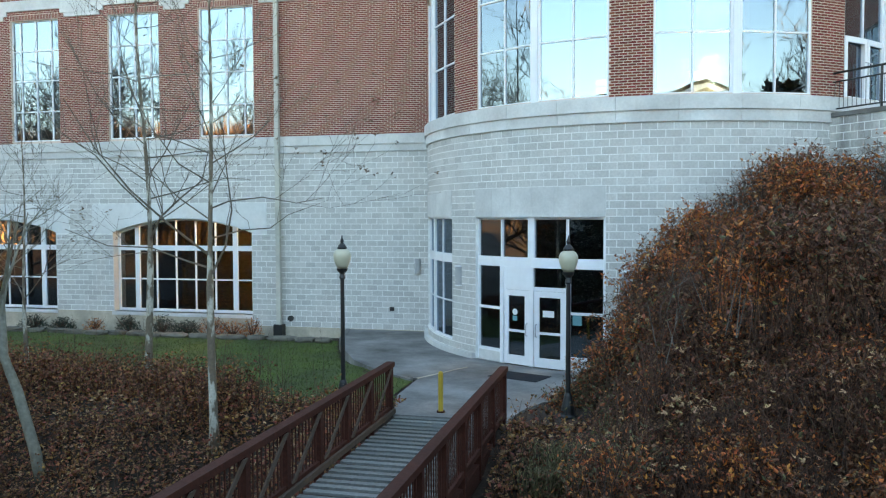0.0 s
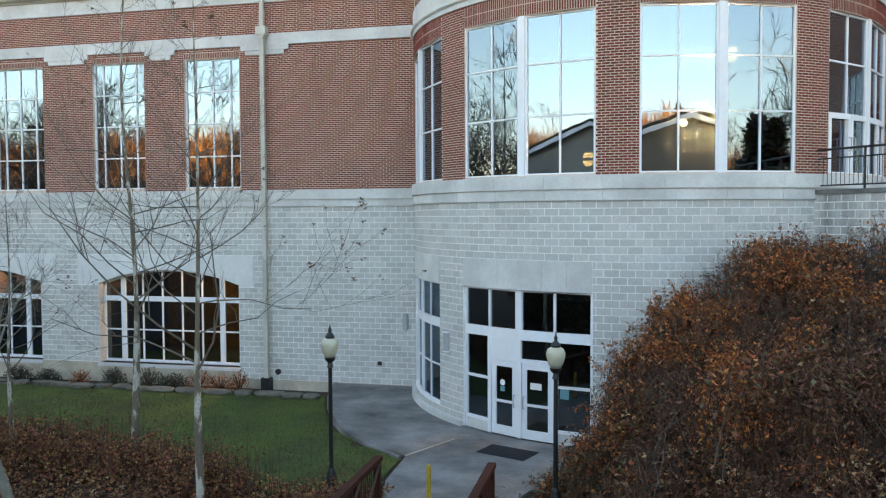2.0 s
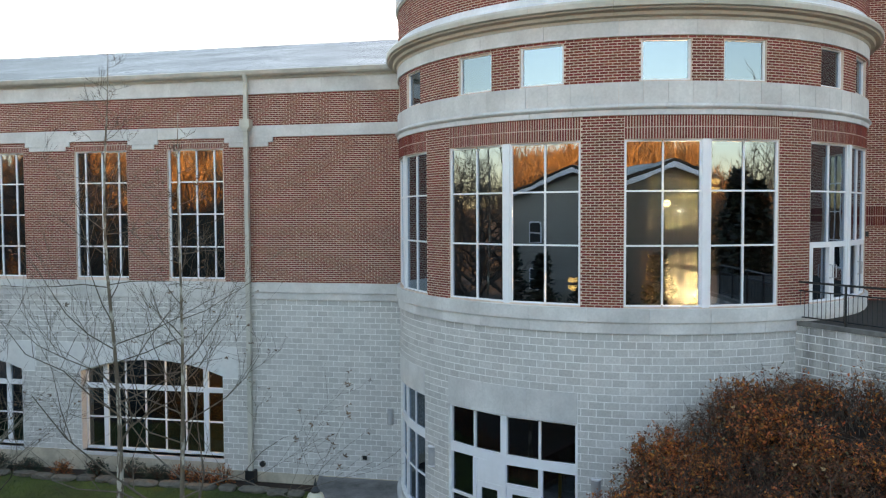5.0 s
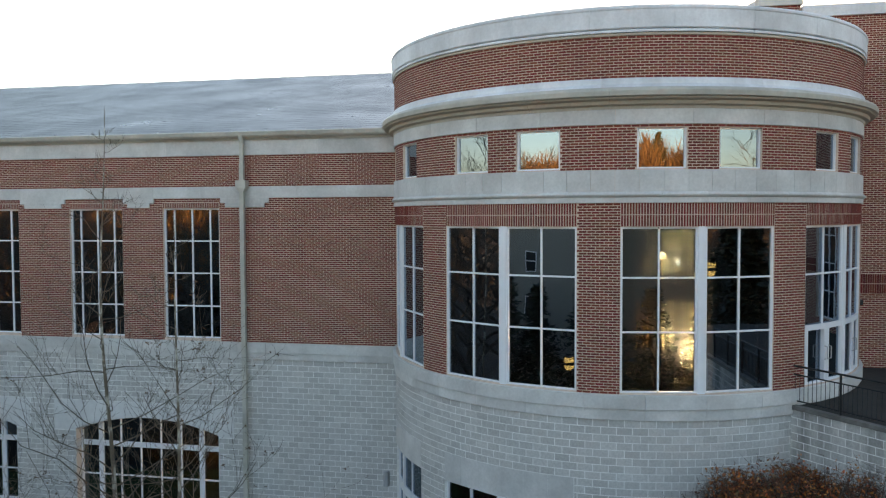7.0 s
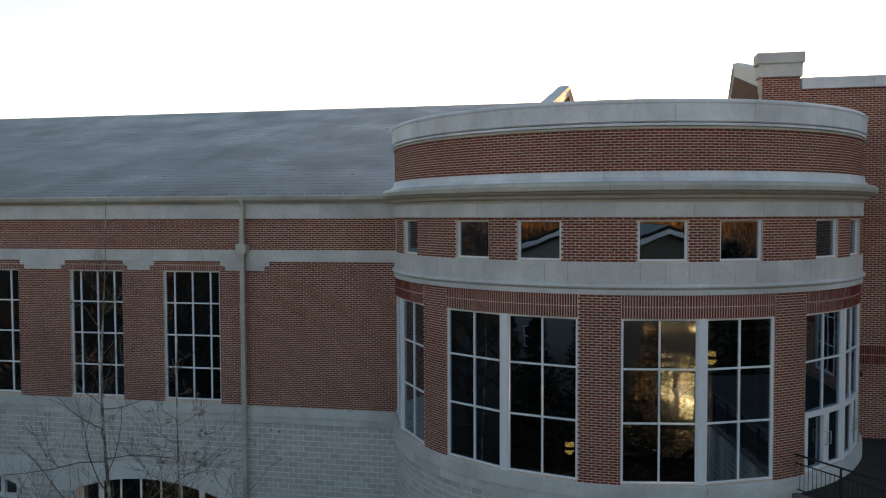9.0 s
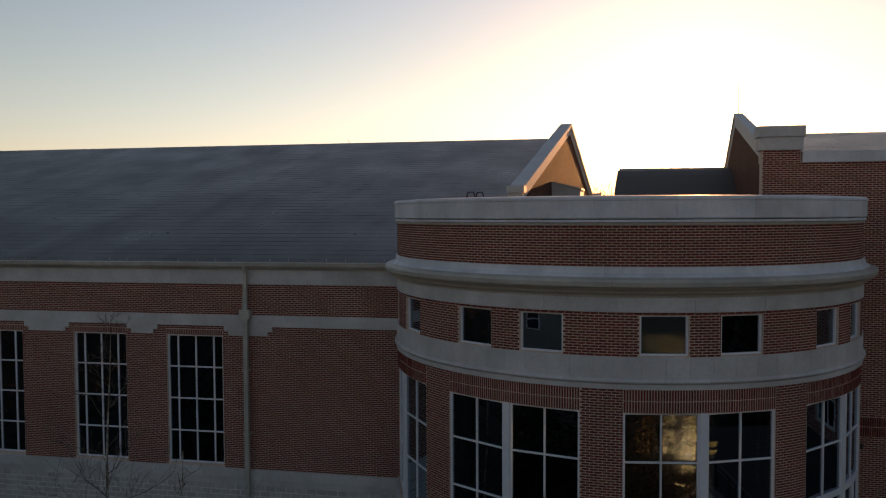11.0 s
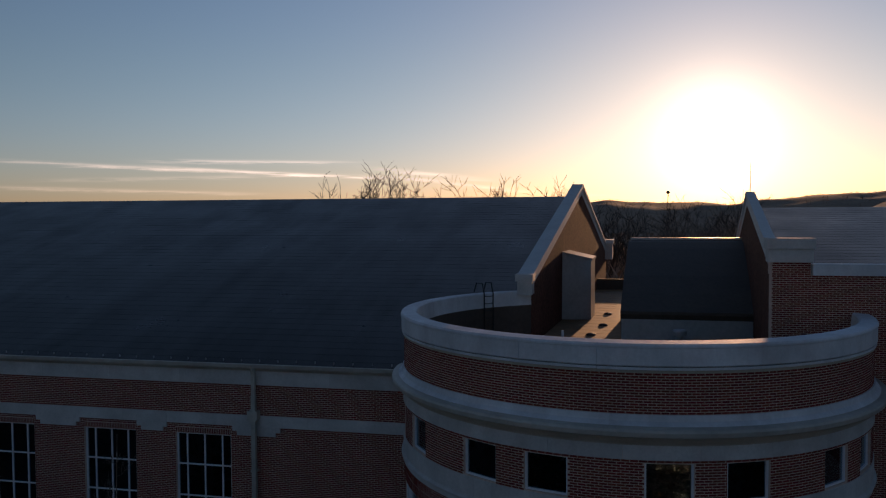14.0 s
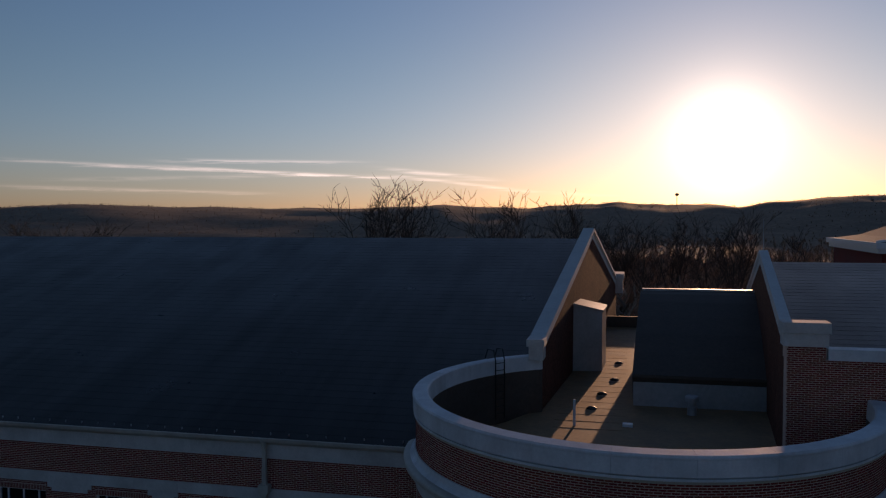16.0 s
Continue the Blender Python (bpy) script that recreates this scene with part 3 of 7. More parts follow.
for a, b in ARCHES:
    flat_band("plinth_stone", wing, WING, a, b, -1.2, 0.28, 0.03, 3.2, STAINED, back=-0.01)
n = 11
for k in range(n):
    s = Mesh()
    a, b = X0 + (X1 + 0.1 - X0) * k / n, X0 + (X1 + 0.1 - X0) * (k + 1) / n - 0.004
    s.sweep(WING, a, b, [(0, 14.79), (0.1, 14.79), (0.14, 14.86), (0.28, 14.89), (0.33, 14.95), (0.36, 15.07), (0.33, 15.1), (0.29, 15.02), (0, 15.02)])
    part("gutter", s, GUTTER, wing)


def arc(a, b, spring, crown, n=18):
    """Points of a flat arch from a to b."""
    half, rise = (b - a) / 2, crown - spring
    r = (half * half + rise * rise) / (2 * rise)
    c = (a + b) / 2
    return [(c - half + 2 * half * k / n, crown - r + math.sqrt(max(0, r * r - (-half + 2 * half * k / n) ** 2))) for k in range(n + 1)]


for a, b in ARCHES:
    line = arc(a, b, 3.6, 4.15)
    outline = [(a - 0.93, 3.55), (a - 0.93, 4.74), (b + 0.62, 4.74), (b + 0.62, 3.55), (b, 3.55)] + line[::-1] + [(a, 3.55)]
    s = Mesh()
    # voussoir panels between the arch and the square head
    for k in range(len(line) - 1):
        (p, q), (p2, q2) = line[k], line[k + 1]
        s.prism([WING(p, 0.02, q), WING(p2, 0.02, q2), WING(p2, 0.02, 4.74), WING(p, 0.02, 4.74)], (0, 0.5, 0))
    s.slab(WING, a - 0.93, a, 3.55, 4.74, -0.45, 0.02)
    s.slab(WING, b, b + 0.62, 3.55, 4.74, -0.45, 0.02)
    part("arch_stone", s, ARCHSTONE, wing)
    s = Mesh()
    s.slab(WING, a - 0.05, b + 0.05, 0.28, 0.42, -0.45, 0.07)
    part("window_sill", s, STONE, wing)
    s = Mesh()
    s.slab(WING, a, a + 0.012, 0.42, 3.6, -0.5, -0.002)
    s.slab(WING, b - 0.012, b, 0.42, 3.6, -0.5, -0.002)
    part("reveal", s, STONE, wing)

# ---- right wing: front wall, pier and gable
east = part("wall_east", Mesh(), MORTAR)
tagged(east, "tall red brick wall with stone parapet", "wall", kind="structure")
m = Mesh()
# windows out of view, added so the drum's end panes reflect dark glass
EAST_X = [(10.6, 12.9), (14.6, 16.9), (18.6, 20.9)]
backing(m, EAST, 4.95, 24.0, 5.5, 18.52, [(a, b, 7.33, 12.27) for a, b in EAST_X], -0.4, 0.0)
m.slab(EAST, 4.95, 6.2, 18.52, 18.95, -0.6, 0.0)
part("brick_backing", m, MORTAR, east)
flat_band("parapet_stone", east, EAST, 6.24, 24.0, 18.52, 18.9, 0.1, 2.2, COPING, back=-0.5)
flat_band("cap_stone", east, EAST, 4.86, 6.26, 18.95, 19.4, 0.09, 3.0, back=-0.6)
flat_band("cap_stone", east, EAST, 4.8, 6.32, 19.4, 19.76, 0.15, 3.0, back=-0.65)




def gable(name, owner, front, tip, back, thick, base, side, lips):
    """A gable wall with a raked stone coping: brick body from base up to the rake."""
    f, t, b = Vector(front), Vector(tip), Vector(back)
    w = Vector((side * thick, 0, 0))
    s = Mesh()
    drop = Vector((0, 0, -0.45))
    s.prism([(f.x, f.y, base), (b.x, b.y, base), b + drop, t + drop, f + drop], w)
    body = part(name, s, GABLEBRICK, owner)
    for p, q in ((f, t), (t, b)):
        n = max(1, round((q - p).length / 1.8))
        for k in range(n):
            a, c = p.lerp(q, k / n), p.lerp(q, (k + 0.995) / n)
            s = Mesh()
            for lo, hi, e in ((-0.62, -0.3, lips[0]), (-0.3, -0.2, lips[1]), (-0.2, 0.02, lips[2])):
                g = Vector((side * e, 0, 0))
                s.prism([a - g + Vector((0, 0, lo)), c - g + Vector((0, 0, lo)), c - g + Vector((0, 0, hi)), a - g + Vector((0, 0, hi))], w + 2 * g)
            part("coping_stone", s, ARCHSTONE, owner)
    return body


gable_w = tagged(new("wall_gable_west"), "brick gable wall with raked stone coping", "wall", kind="structure")
gable("gable_brick", gable_w, (-3.85, 35.6, 18.0), (-2.5, 52.4, 22.5), (-1.3, 69.5, 18.0), 0.42, 13.0, -1, (0.03, 0.07, 0.13))
s = Mesh()
s.box(-4.34, -3.72, 34.9, 35.9, 17.15, 17.75)
s.box(-4.42, -3.66, 34.8, 35.95, 17.75, 18.05)
part("kneeler_stone", s, STONE, gable_w)
s = Mesh()
s.box(-2.2, -0.75, 68.6, 71.4, 16.9, 18.15)
s.box(-2.3, -0.65, 68.4, 71.5, 18.15, 18.5)
part("kneeler_stone", s, STONE, gable_w)
gable_e = tagged(new("wall_gable_east"), "brick gable wall with raked stone coping", "wall", kind="structure")
gable("gable_brick", gable_e, (5.0, 30.0, 19.35), (5.9, 41.7, 21.63), (7.4, 58.0, 18.0), 0.26, 13.0, 1, (0.01, 0.04, 0.07))

s = Mesh()
s.tube([(6.05, 41.8, 21.5), (6.05, 41.8, 23.1)], [0.02, 0.008], 6)
part("lightning_rod", s, SHEET, gable_e)

# ---- roofs
def wing_edge(y):
    """Where the wing's roof ends against the drum and the gable."""
    if y < 29.3:
        return -7.3
    if y < 35.6:
        return min(-4.2, 0.15 - math.sqrt(7.45 ** 2 - (y - 29.3) ** 2))
    return -4.2 + (y - 35.6) * 0.08


def slope(name, label, a, b, c, d, rows, mat, lift=0.035, edge=None):
    """A pitched roof with lapped courses from the eaves edge a-b up to the ridge d-c."""
    a, b, c, d = (Vector(p) for p in (a, b, c, d))
    roof = tagged(part(name, Mesh(), mat), label, "roof", kind="structure")
    for k in range(rows):
        s = Mesh()
        p, q = k / rows, (k + 1) / rows
        e, f, g, h = a.lerp(d, p), b.lerp(c, p), b.lerp(c, q), a.lerp(d, q)
        up = Vector((0, 0, lift))
        if edge:
            f.x, g.x = edge(f.y), edge(g.y)
        s.poly([e + up, f + up, g + up * 0.1, h + up * 0.1])
        s.poly([e - up, f - up, f + up, e + up])
        part("shingle_course", s, mat, roof)
    return roof


slope("roof_wing", "long grey shingle roof with a low pitch", (-51, 28.2, 15.02), (-4.9, 28.2, 15.02), (-3.4, 54.5, 21.8), (-51, 54.5, 21.8), 46, SHINGLE, lift=0.004, edge=wing_edge)
slope("roof_wing_back", "back slope of the grey shingle roof", (-2.0, 70.0, 16.9), (-51, 70.0, 16.9), (-51, 54.5, 21.8), (-3.4, 54.5, 21.8), 20, SHINGLE)
slope("roof_east", "grey shingle roof behind the stone parapet", (5.7, 29.9, 18.3), (40, 29.9, 18.3), (40, 45.0, 20.9), (6.5, 45.0, 20.9), 28, SHINGLE, lift=0.004)
m = Mesh()
deck = [(0.15 + 7.25 * math.sin(radians(k)), 29.3 - 7.25 * math.cos(radians(k))) for k in range(-88, 89, 4)]
m.prism([(x, y, 14.8) for x, y in deck] + [(7.4, 36, 14.85), (7.5, 63, 14.95), (-3.9, 63, 14.95), (-3.9, 36, 14.85)], (0, 0, -0.25))
tagged(part("roof_deck", m, FLASH), "flat membrane roof between the gables", "roof", kind="structure")
# ---------------------------------------------------------------- masonry of the walls
def pieces_of(*runs):
    return [p for run in runs for p in run]


BR = dict(length=0.222, height=0.0715, gap=0.018, depth=0.01, d=0.0)
BK = dict(length=0.406, height=0.2032, gap=0.024, depth=0.012, d=0.0)
big_open = [(a, b, 7.2, 12.29) for a, b in BIG]
drum_bricks = pieces_of(
    lay(DRUM, du(-87), du(86), 7.29, 12.27, big_open, rng=rng, jitter=0.001, **BR),
    lay(DRUM, du(-87), du(86), 13.12, 14.28, [(du(a), du(b), 13.0, 14.24) for a, b in SMALL], rng=rng, jitter=0.001, **BR),
    lay(DRUM, du(-110), du(89), 15.46, 16.53, [], rng=rng, jitter=0.001, **BR))
masonry("brick", DRUM, drum_bricks, 0.004, BRICK, drum, lambda u, z: du(-7.7) < u < du(0.6) and 7.3 < z < 11.3)
soldiers = []
for a, b in BIG:
    n = round((b - a) / 0.0715)
    for k in range(n):
        for z in (11.81, 12.12):
            soldiers.append((a + (b - a) * (k + 0.5) / n, z, (b - a) / n - 0.024, 0.29, False, rng.uniform(-0.002, 0.004)))
masonry("soldier_brick", DRUM, soldiers, 0.005, BRICK, drum, lambda u, z: False)
blocks = lay(DRUM, du(-87), du(86), 0.16, 6.62, [(DOOR_U[0], DOOR_U[1], 0.0, 5.0), (SIDE_U[0], SIDE_U[1], 0.38, 5.0)], rng=rng, jitter=0.002, **BK)
masonry("concrete_block", DRUM, blocks, 0.006, BLOCK, drum, lambda u, z: du(-10) < u < du(20) and 2.2 < z)

wing_bricks = pieces_of(
    lay(WING, -27.3, X1, 7.23, 12.65, [(a, b, 7.2, 12.5) for a, b in WIN_X], rng=rng, jitter=0.001, **BR),
    lay(WING, -27.3, X1, 13.08, 14.24, [], rng=rng, jitter=0.001, **BR))
masonry("brick", WING, wing_bricks, 0.004, BRICK, wing, lambda u, z: -9.4 < u < -7.6 and 10.2 < z < 12.4)
soldiers = []
for a, b in WIN_X:
    n = round((b - a) / 0.0715)
    for k in range(n):
        soldiers.append((a + (b - a) * (k + 0.5) / n, 12.385, (b - a) / n - 0.024, 0.2, False, rng.uniform(-0.002, 0.003)))
masonry("soldier_brick", WING, soldiers, 0.005, BRICK, wing, lambda u, z: False)
blocks = lay(WING, -27.4, X1, 0.02, 6.6, [(-27.5, ARCHES[1][0], -1, 0.42)] + [(a, b, 0.28, 4.2) for a, b in ARCHES] + [(a - 0.93, b + 0.62, 3.55, 4.74) for a, b in ARCHES], rng=rng, jitter=0.002, **BK)
masonry("concrete_block", WING, blocks, 0.006, BLOCK, wing, lambda u, z: -13.0 < u < -7.6 and 1.0 < z < 6.0)
east_bricks = pieces_of(
    lay(EAST, 4.97, 24.0, 9.98, 18.52, [(a, b, 9.0, 12.3) for a, b in EAST_X], rng=rng, jitter=0.001, **BR),
    lay(EAST, 4.97, 6.19, 18.52, 18.95, [], rng=rng, jitter=0.001, **BR),
    lay(EAST, 4.97, 24.0, 6.8, 9.3, [(a, b, 7.3, 9.4) for a, b in EAST_X], rng=rng, jitter=0.001, **BR))
masonry("brick", EAST, east_bricks, 0.004, BRICK, east, lambda u, z: False)
soldiers = [(4.97 + 0.0715 * (k + 0.5), z, 0.052, 0.31, False, rng.uniform(0.0, 0.006)) for k in range(265) for z in (9.47, 9.81) if not any(a - 0.05 < 4.97 + 0.0715 * (k + 0.5) < b + 0.05 for a, b in EAST_X)]
masonry("soldier_brick", EAST, soldiers, 0.03, BRICK, east, lambda u, z: False)


# ---------------------------------------------------------------- windows and doors
def pane(plan, a, b, z0, z1, d, owner, mat):
    s = Mesh()
    s.block([plan(a, d, z0), plan(b, d, z0), plan(b, d - 0.012, z0), plan(a, d - 0.012, z0), plan(a, d, z1), plan(b, d, z1), plan(b, d - 0.012, z1), plan(a, d - 0.012, z1)])
    ob = part("pane", s, mat, owner)
    ob.visible_shadow = False
    return ob


def straight(mesh, plan, a, b, z0, z1, d0, d1):
    mesh.block([plan(a, d1, z0), plan(b, d1, z0), plan(b, d0, z0), plan(a, d0, z0), plan(a, d1, z1), plan(b, d1, z1), plan(b, d0, z1), plan(a, d0, z1)])


def window(name, label, plan, a, b, z0, z1, us, zs, d=-0.1, rim=0.06, bar=0.045, wide=(), tall=(), glass=None, group="", into=None):
    """A framed window from a to b: us and zs are the inner bars, wide and tall the thick ones as (place, width)."""
    w = into or thing(name, label, "window", group, kind="structure")
    s = Mesh()
    straight(s, plan, a, a + rim, z0, z1, d - 0.08, d + 0.03)
    straight(s, plan, b - rim, b, z0, z1, d - 0.08, d + 0.03)
    edges = sorted([(a, rim * 2), (b, rim * 2)] + [(u, bar) for u in us] + list(wide))
    rows = sorted([(z0, rim * 2), (z1, rim * 2)] + [(z, bar) for z in zs] + list(tall))
    for (u, p), (v, q) in zip(edges, edges[1:]):
        straight(s, plan, u + p / 2, v - q / 2, z0, z0 + rim, d - 0.08, d + 0.03)
        straight(s, plan, u + p / 2, v - q / 2, z1 - rim, z1, d - 0.08, d + 0.03)
    part("window_frame", s, WHITE, w)
    for u, p in edges[1:-1]:
        s = Mesh()
        straight(s, plan, u - p / 2, u + p / 2, z0 + rim, z1 - rim, d - 0.07, d + (0.04 if p > bar else 0.02))
        part("mullion", s, WHITE, w)
    for z, p in rows[1:-1]:
        s = Mesh()
        for (u, g), (v, q) in zip(edges, edges[1:]):
            straight(s, plan, u + g / 2, v - q / 2, z - p / 2, z + p / 2, d - 0.07, d + (0.03 if p > bar else 0.018))
        part("glazing_bar", s, WHITE, w)
    for (u, p), (v, q) in zip(edges, edges[1:]):
        for (lo, g), (hi, h) in zip(rows, rows[1:]):
            pane(plan, u + p / 2 - 0.01, v - q / 2 + 0.01, lo + g / 2 - 0.01, hi - h / 2 + 0.01, d - 0.02, w, glass or GLASS)
    return w


index = 0
for a, b in BIG:
    index += 1
    c = (a + b) / 2
    big = thing("window_%d" % index, "tall white-framed window of the drum with twelve panes", "window", "drum windows", kind="structure")
    for p, q in ((a, c), (c, b)):  # each half is one flat plane
        f, g = Vector(DRUM(p, 0, 0)), Vector(DRUM(q, 0, 0))
        half = Flat(f.x, f.y, (g - f).xy)
        ln = (g - f).length
        lo, hi = (0.0, ln - 0.1) if p == a else (0.1, ln)
        window("", "", half, lo, hi, 7.31, 11.66, ((lo + hi) / 2,), (8.91, 10.33), d=-0.06, into=big)
    s = Mesh()
    straight(s, DRUM, c - 0.1, c + 0.1, 7.31, 11.66, -0.14, 0.0)
    part("mullion", s, WHITE, big, "broad white middle mullion")
for a, b in SMALL:
    index += 1
    window("window_%d" % index, "small square white-framed window high in the drum", DRUM, du(a), du(b), 13.14, 14.22, (), (), group="clerestory windows", rim=0.055)
for a, b in WIN_X:
    index += 1
    wd = b - a
    window("window_%d" % index, "tall white-framed window of the wing with sixteen panes", WING, a, b, 7.32, 12.28, (a + 0.42, (a + b) / 2, b - 0.42), (8.55, 9.8, 11.03), d=-0.12, bar=0.05, group="wing windows")
for a, b in EAST_X:
    index += 1
    window("window_%d" % index, "unseen east wing window with sixteen panes, added for the drum's reflections", EAST, a, b, 7.32, 12.28, (a + 0.42, (a + b) / 2, b - 0.42), (8.55, 9.8, 11.03), d=-0.12, bar=0.05, glass=DOORGLASS, group="wing windows")
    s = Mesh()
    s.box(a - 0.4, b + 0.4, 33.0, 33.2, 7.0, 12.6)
    tagged(part("wall_east_room", s, SHADEWALL), "inner wall behind the east windows, dimness put into its colour", "wall", kind="structure")
index += 1
a, b = SIDE_U
window("window_%d" % index, "white-framed ground-floor window with a broad transom", DRUM, a, b, 0.38, 4.18, (du(-71), du(-56.6)), (1.57,), wide=((du(-63.6), 0.2),), tall=((2.91, 0.28),), glass=DOORGLASS)

for a, b in ARCHES:
    index += 1
    w = thing("window_%d" % index, "broad white-framed window under a flat stone arch", "window", "arched windows", kind="structure")
    d, wd = -0.36, b - a
    line = arc(a, b, 3.6, 4.15, 24)

    def head(u, line=line):
        for (p, q), (p2, q2) in zip(line, line[1:]):
            if p <= u <= p2:
                return q + (q2 - q) * (u - p) / (p2 - p)
        return 3.6

    s = Mesh()
    straight(s, WING, a, a + 0.09, 0.42, 3.62, d - 0.08, d + 0.03)
    straight(s, WING, b - 0.09, b, 0.42, 3.62, d - 0.08, d + 0.03)
    straight(s, WING, a + 0.09, b - 0.09, 0.42, 0.53, d - 0.08, d + 0.03)
    for (p, q), (p2, q2) in zip(line, line[1:]):
        s.prism([WING(p, d + 0.03, q - 0.08), WING(p2, d + 0.03, q2 - 0.08), WING(p2, d + 0.03, q2), WING(p, d + 0.03, q)], (0, 0.1, 0))
    part("window_frame", s, WHITE, w)
    wide = (a + wd * 0.145, b - wd * 0.145)
    thin = [wide[0] + (wide[1] - wide[0]) * k / 5 for k in range(1, 5)]
    for u in wide + tuple(thin):
        p = 0.2 if u in wide else 0.055
        s = Mesh()
        straight(s, WING, u - p / 2, u + p / 2, 0.53, head(u) - 0.05, d - 0.07, d + (0.04 if u in wide else 0.02))
        part("mullion", s, WHITE, w)
    us = [a + 0.04] + sorted(wide + tuple(thin)) + [b - 0.04]
    for z, p in ((1.72, 0.055), (2.97, 0.2)):
        s = Mesh()
        for u, v in zip(us, us[1:]):
            straight(s, WING, u + (0.1 if u in wide else 0.03), v - (0.1 if v in wide else 0.03), z - p / 2, z + p / 2, d - 0.07, d + (0.03 if p > 0.1 else 0.015))
        part("glazing_bar", s, WHITE, w)
    for u, v in zip(us, us[1:]):
        pane(WING, u, v, 0.5, 1.72, d - 0.02, w, DOORGLASS)
        pane(WING, u, v, 1.72, 2.9, d - 0.02, w, DOORGLASS)
        s = Mesh()
        s.prism([WING(u, d - 0.02, 2.95), WING(v, d - 0.02, 2.95), WING(v, d - 0.02, head(v) - 0.02), WING(u, d - 0.02, head(u) - 0.02)], (0, 0.012, 0))
        part("pane", s, DOORGLASS, w).visible_shadow = False

# ---- entrance
ent = thing("door_1", "white aluminium entrance with two glazed doors, closed", "door", kind="structure")
a, b = DOOR_U
c = du(-24.4)
jl, jr = du(-32.2), du(-16.0)
D0 = -0.1
s = Mesh()
for u0, u1 in ((a, a + 0.07), (b - 0.07, b)):
    straight(s, DRUM, u0, u1, 0.0, 4.18, D0 - 0.1, D0 + 0.03)
for u0, u1 in ((a + 0.07, c - 0.1), (c + 0.1, b - 0.07)):
    straight(s, DRUM, u0, u1, 4.11, 4.18, D0 - 0.1, D0 + 0.03)
part("door_frame", s, WHITE, ent)
s = Mesh()
straight(s, DRUM, c - 0.1, c + 0.1, 3.05, 4.18, D0 - 0.1, D0 + 0.05)
part("mullion", s, WHITE, ent)
s = Mesh()
straight(s, DRUM, a + 0.07, c, 2.77, 3.05, D0 - 0.1, D0 + 0.05)
straight(s, DRUM, c, b - 0.07, 2.77, 3.05, D0 - 0.1, D0 + 0.05)
part("transom", s, WHITE, ent)
for u0, u1 in ((a + 0.07, c - 0.1), (c + 0.1, b - 0.07)):
    mid = (u0 + u1) / 2
    s = Mesh()
    straight(s, DRUM, mid - 0.03, mid + 0.03, 3.05, 4.11, D0 - 0.08, D0 + 0.03)
    part("mullion", s, WHITE, ent)
    pane(DRUM, u0, mid - 0.02, 3.03, 4.13, D0 - 0.03, ent, DOORGLASS)
    pane(DRUM, mid + 0.02, u1, 3.03, 4.13, D0 - 0.03, ent, DOORGLASS)
for u0, u1 in ((a + 0.07, jl), (jr, b - 0.07)):
    s = Mesh()
    straight(s, DRUM, u0, u1, 1.53, 1.6, D0 - 0.08, D0 + 0.03)
    straight(s, DRUM, u0, u1, 0.3, 0.38, D0 - 0.08, D0 + 0.03)
    part("glazing_bar", s, WHITE, ent)
    pane(DRUM, u0, u1, 0.36, 1.55, D0 - 0.03, ent, DOORGLASS)
    pane(DRUM, u0, u1, 1.58, 2.8, D0 - 0.03, ent, DOORGLASS)
    s = Mesh()
    straight(s, DRUM, u0, u1, 0.0, 0.3, D0 - 0.15, D0 + 0.04)
    part("kick_stone", s, STONE, ent)
for u0, u1 in ((jl - 0.06, jl + 0.06), (c - 0.07, c + 0.07), (jr - 0.06, jr + 0.06)):
    s = Mesh()
    straight(s, DRUM, u0, u1, 0.0, 2.77, D0 - 0.1, D0 + 0.04)
    part("jamb", s, WHITE, ent)
s = Mesh()
straight(s, DRUM, jl + 0.06, c - 0.07, 2.13, 2.77, D0 - 0.06, D0 + 0.01)
part("panel", s, WHITE, ent, "solid white panel over a door")
s = Mesh()
straight(s, DRUM, c + 0.07, jr - 0.06, 2.13, 2.24, D0 - 0.06, D0 + 0.02)
part("door_head", s, WHITE, ent)
pane(DRUM, c + 0.07, jr - 0.06, 2.22, 2.78, D0 - 0.03, ent, DOORGLASS)
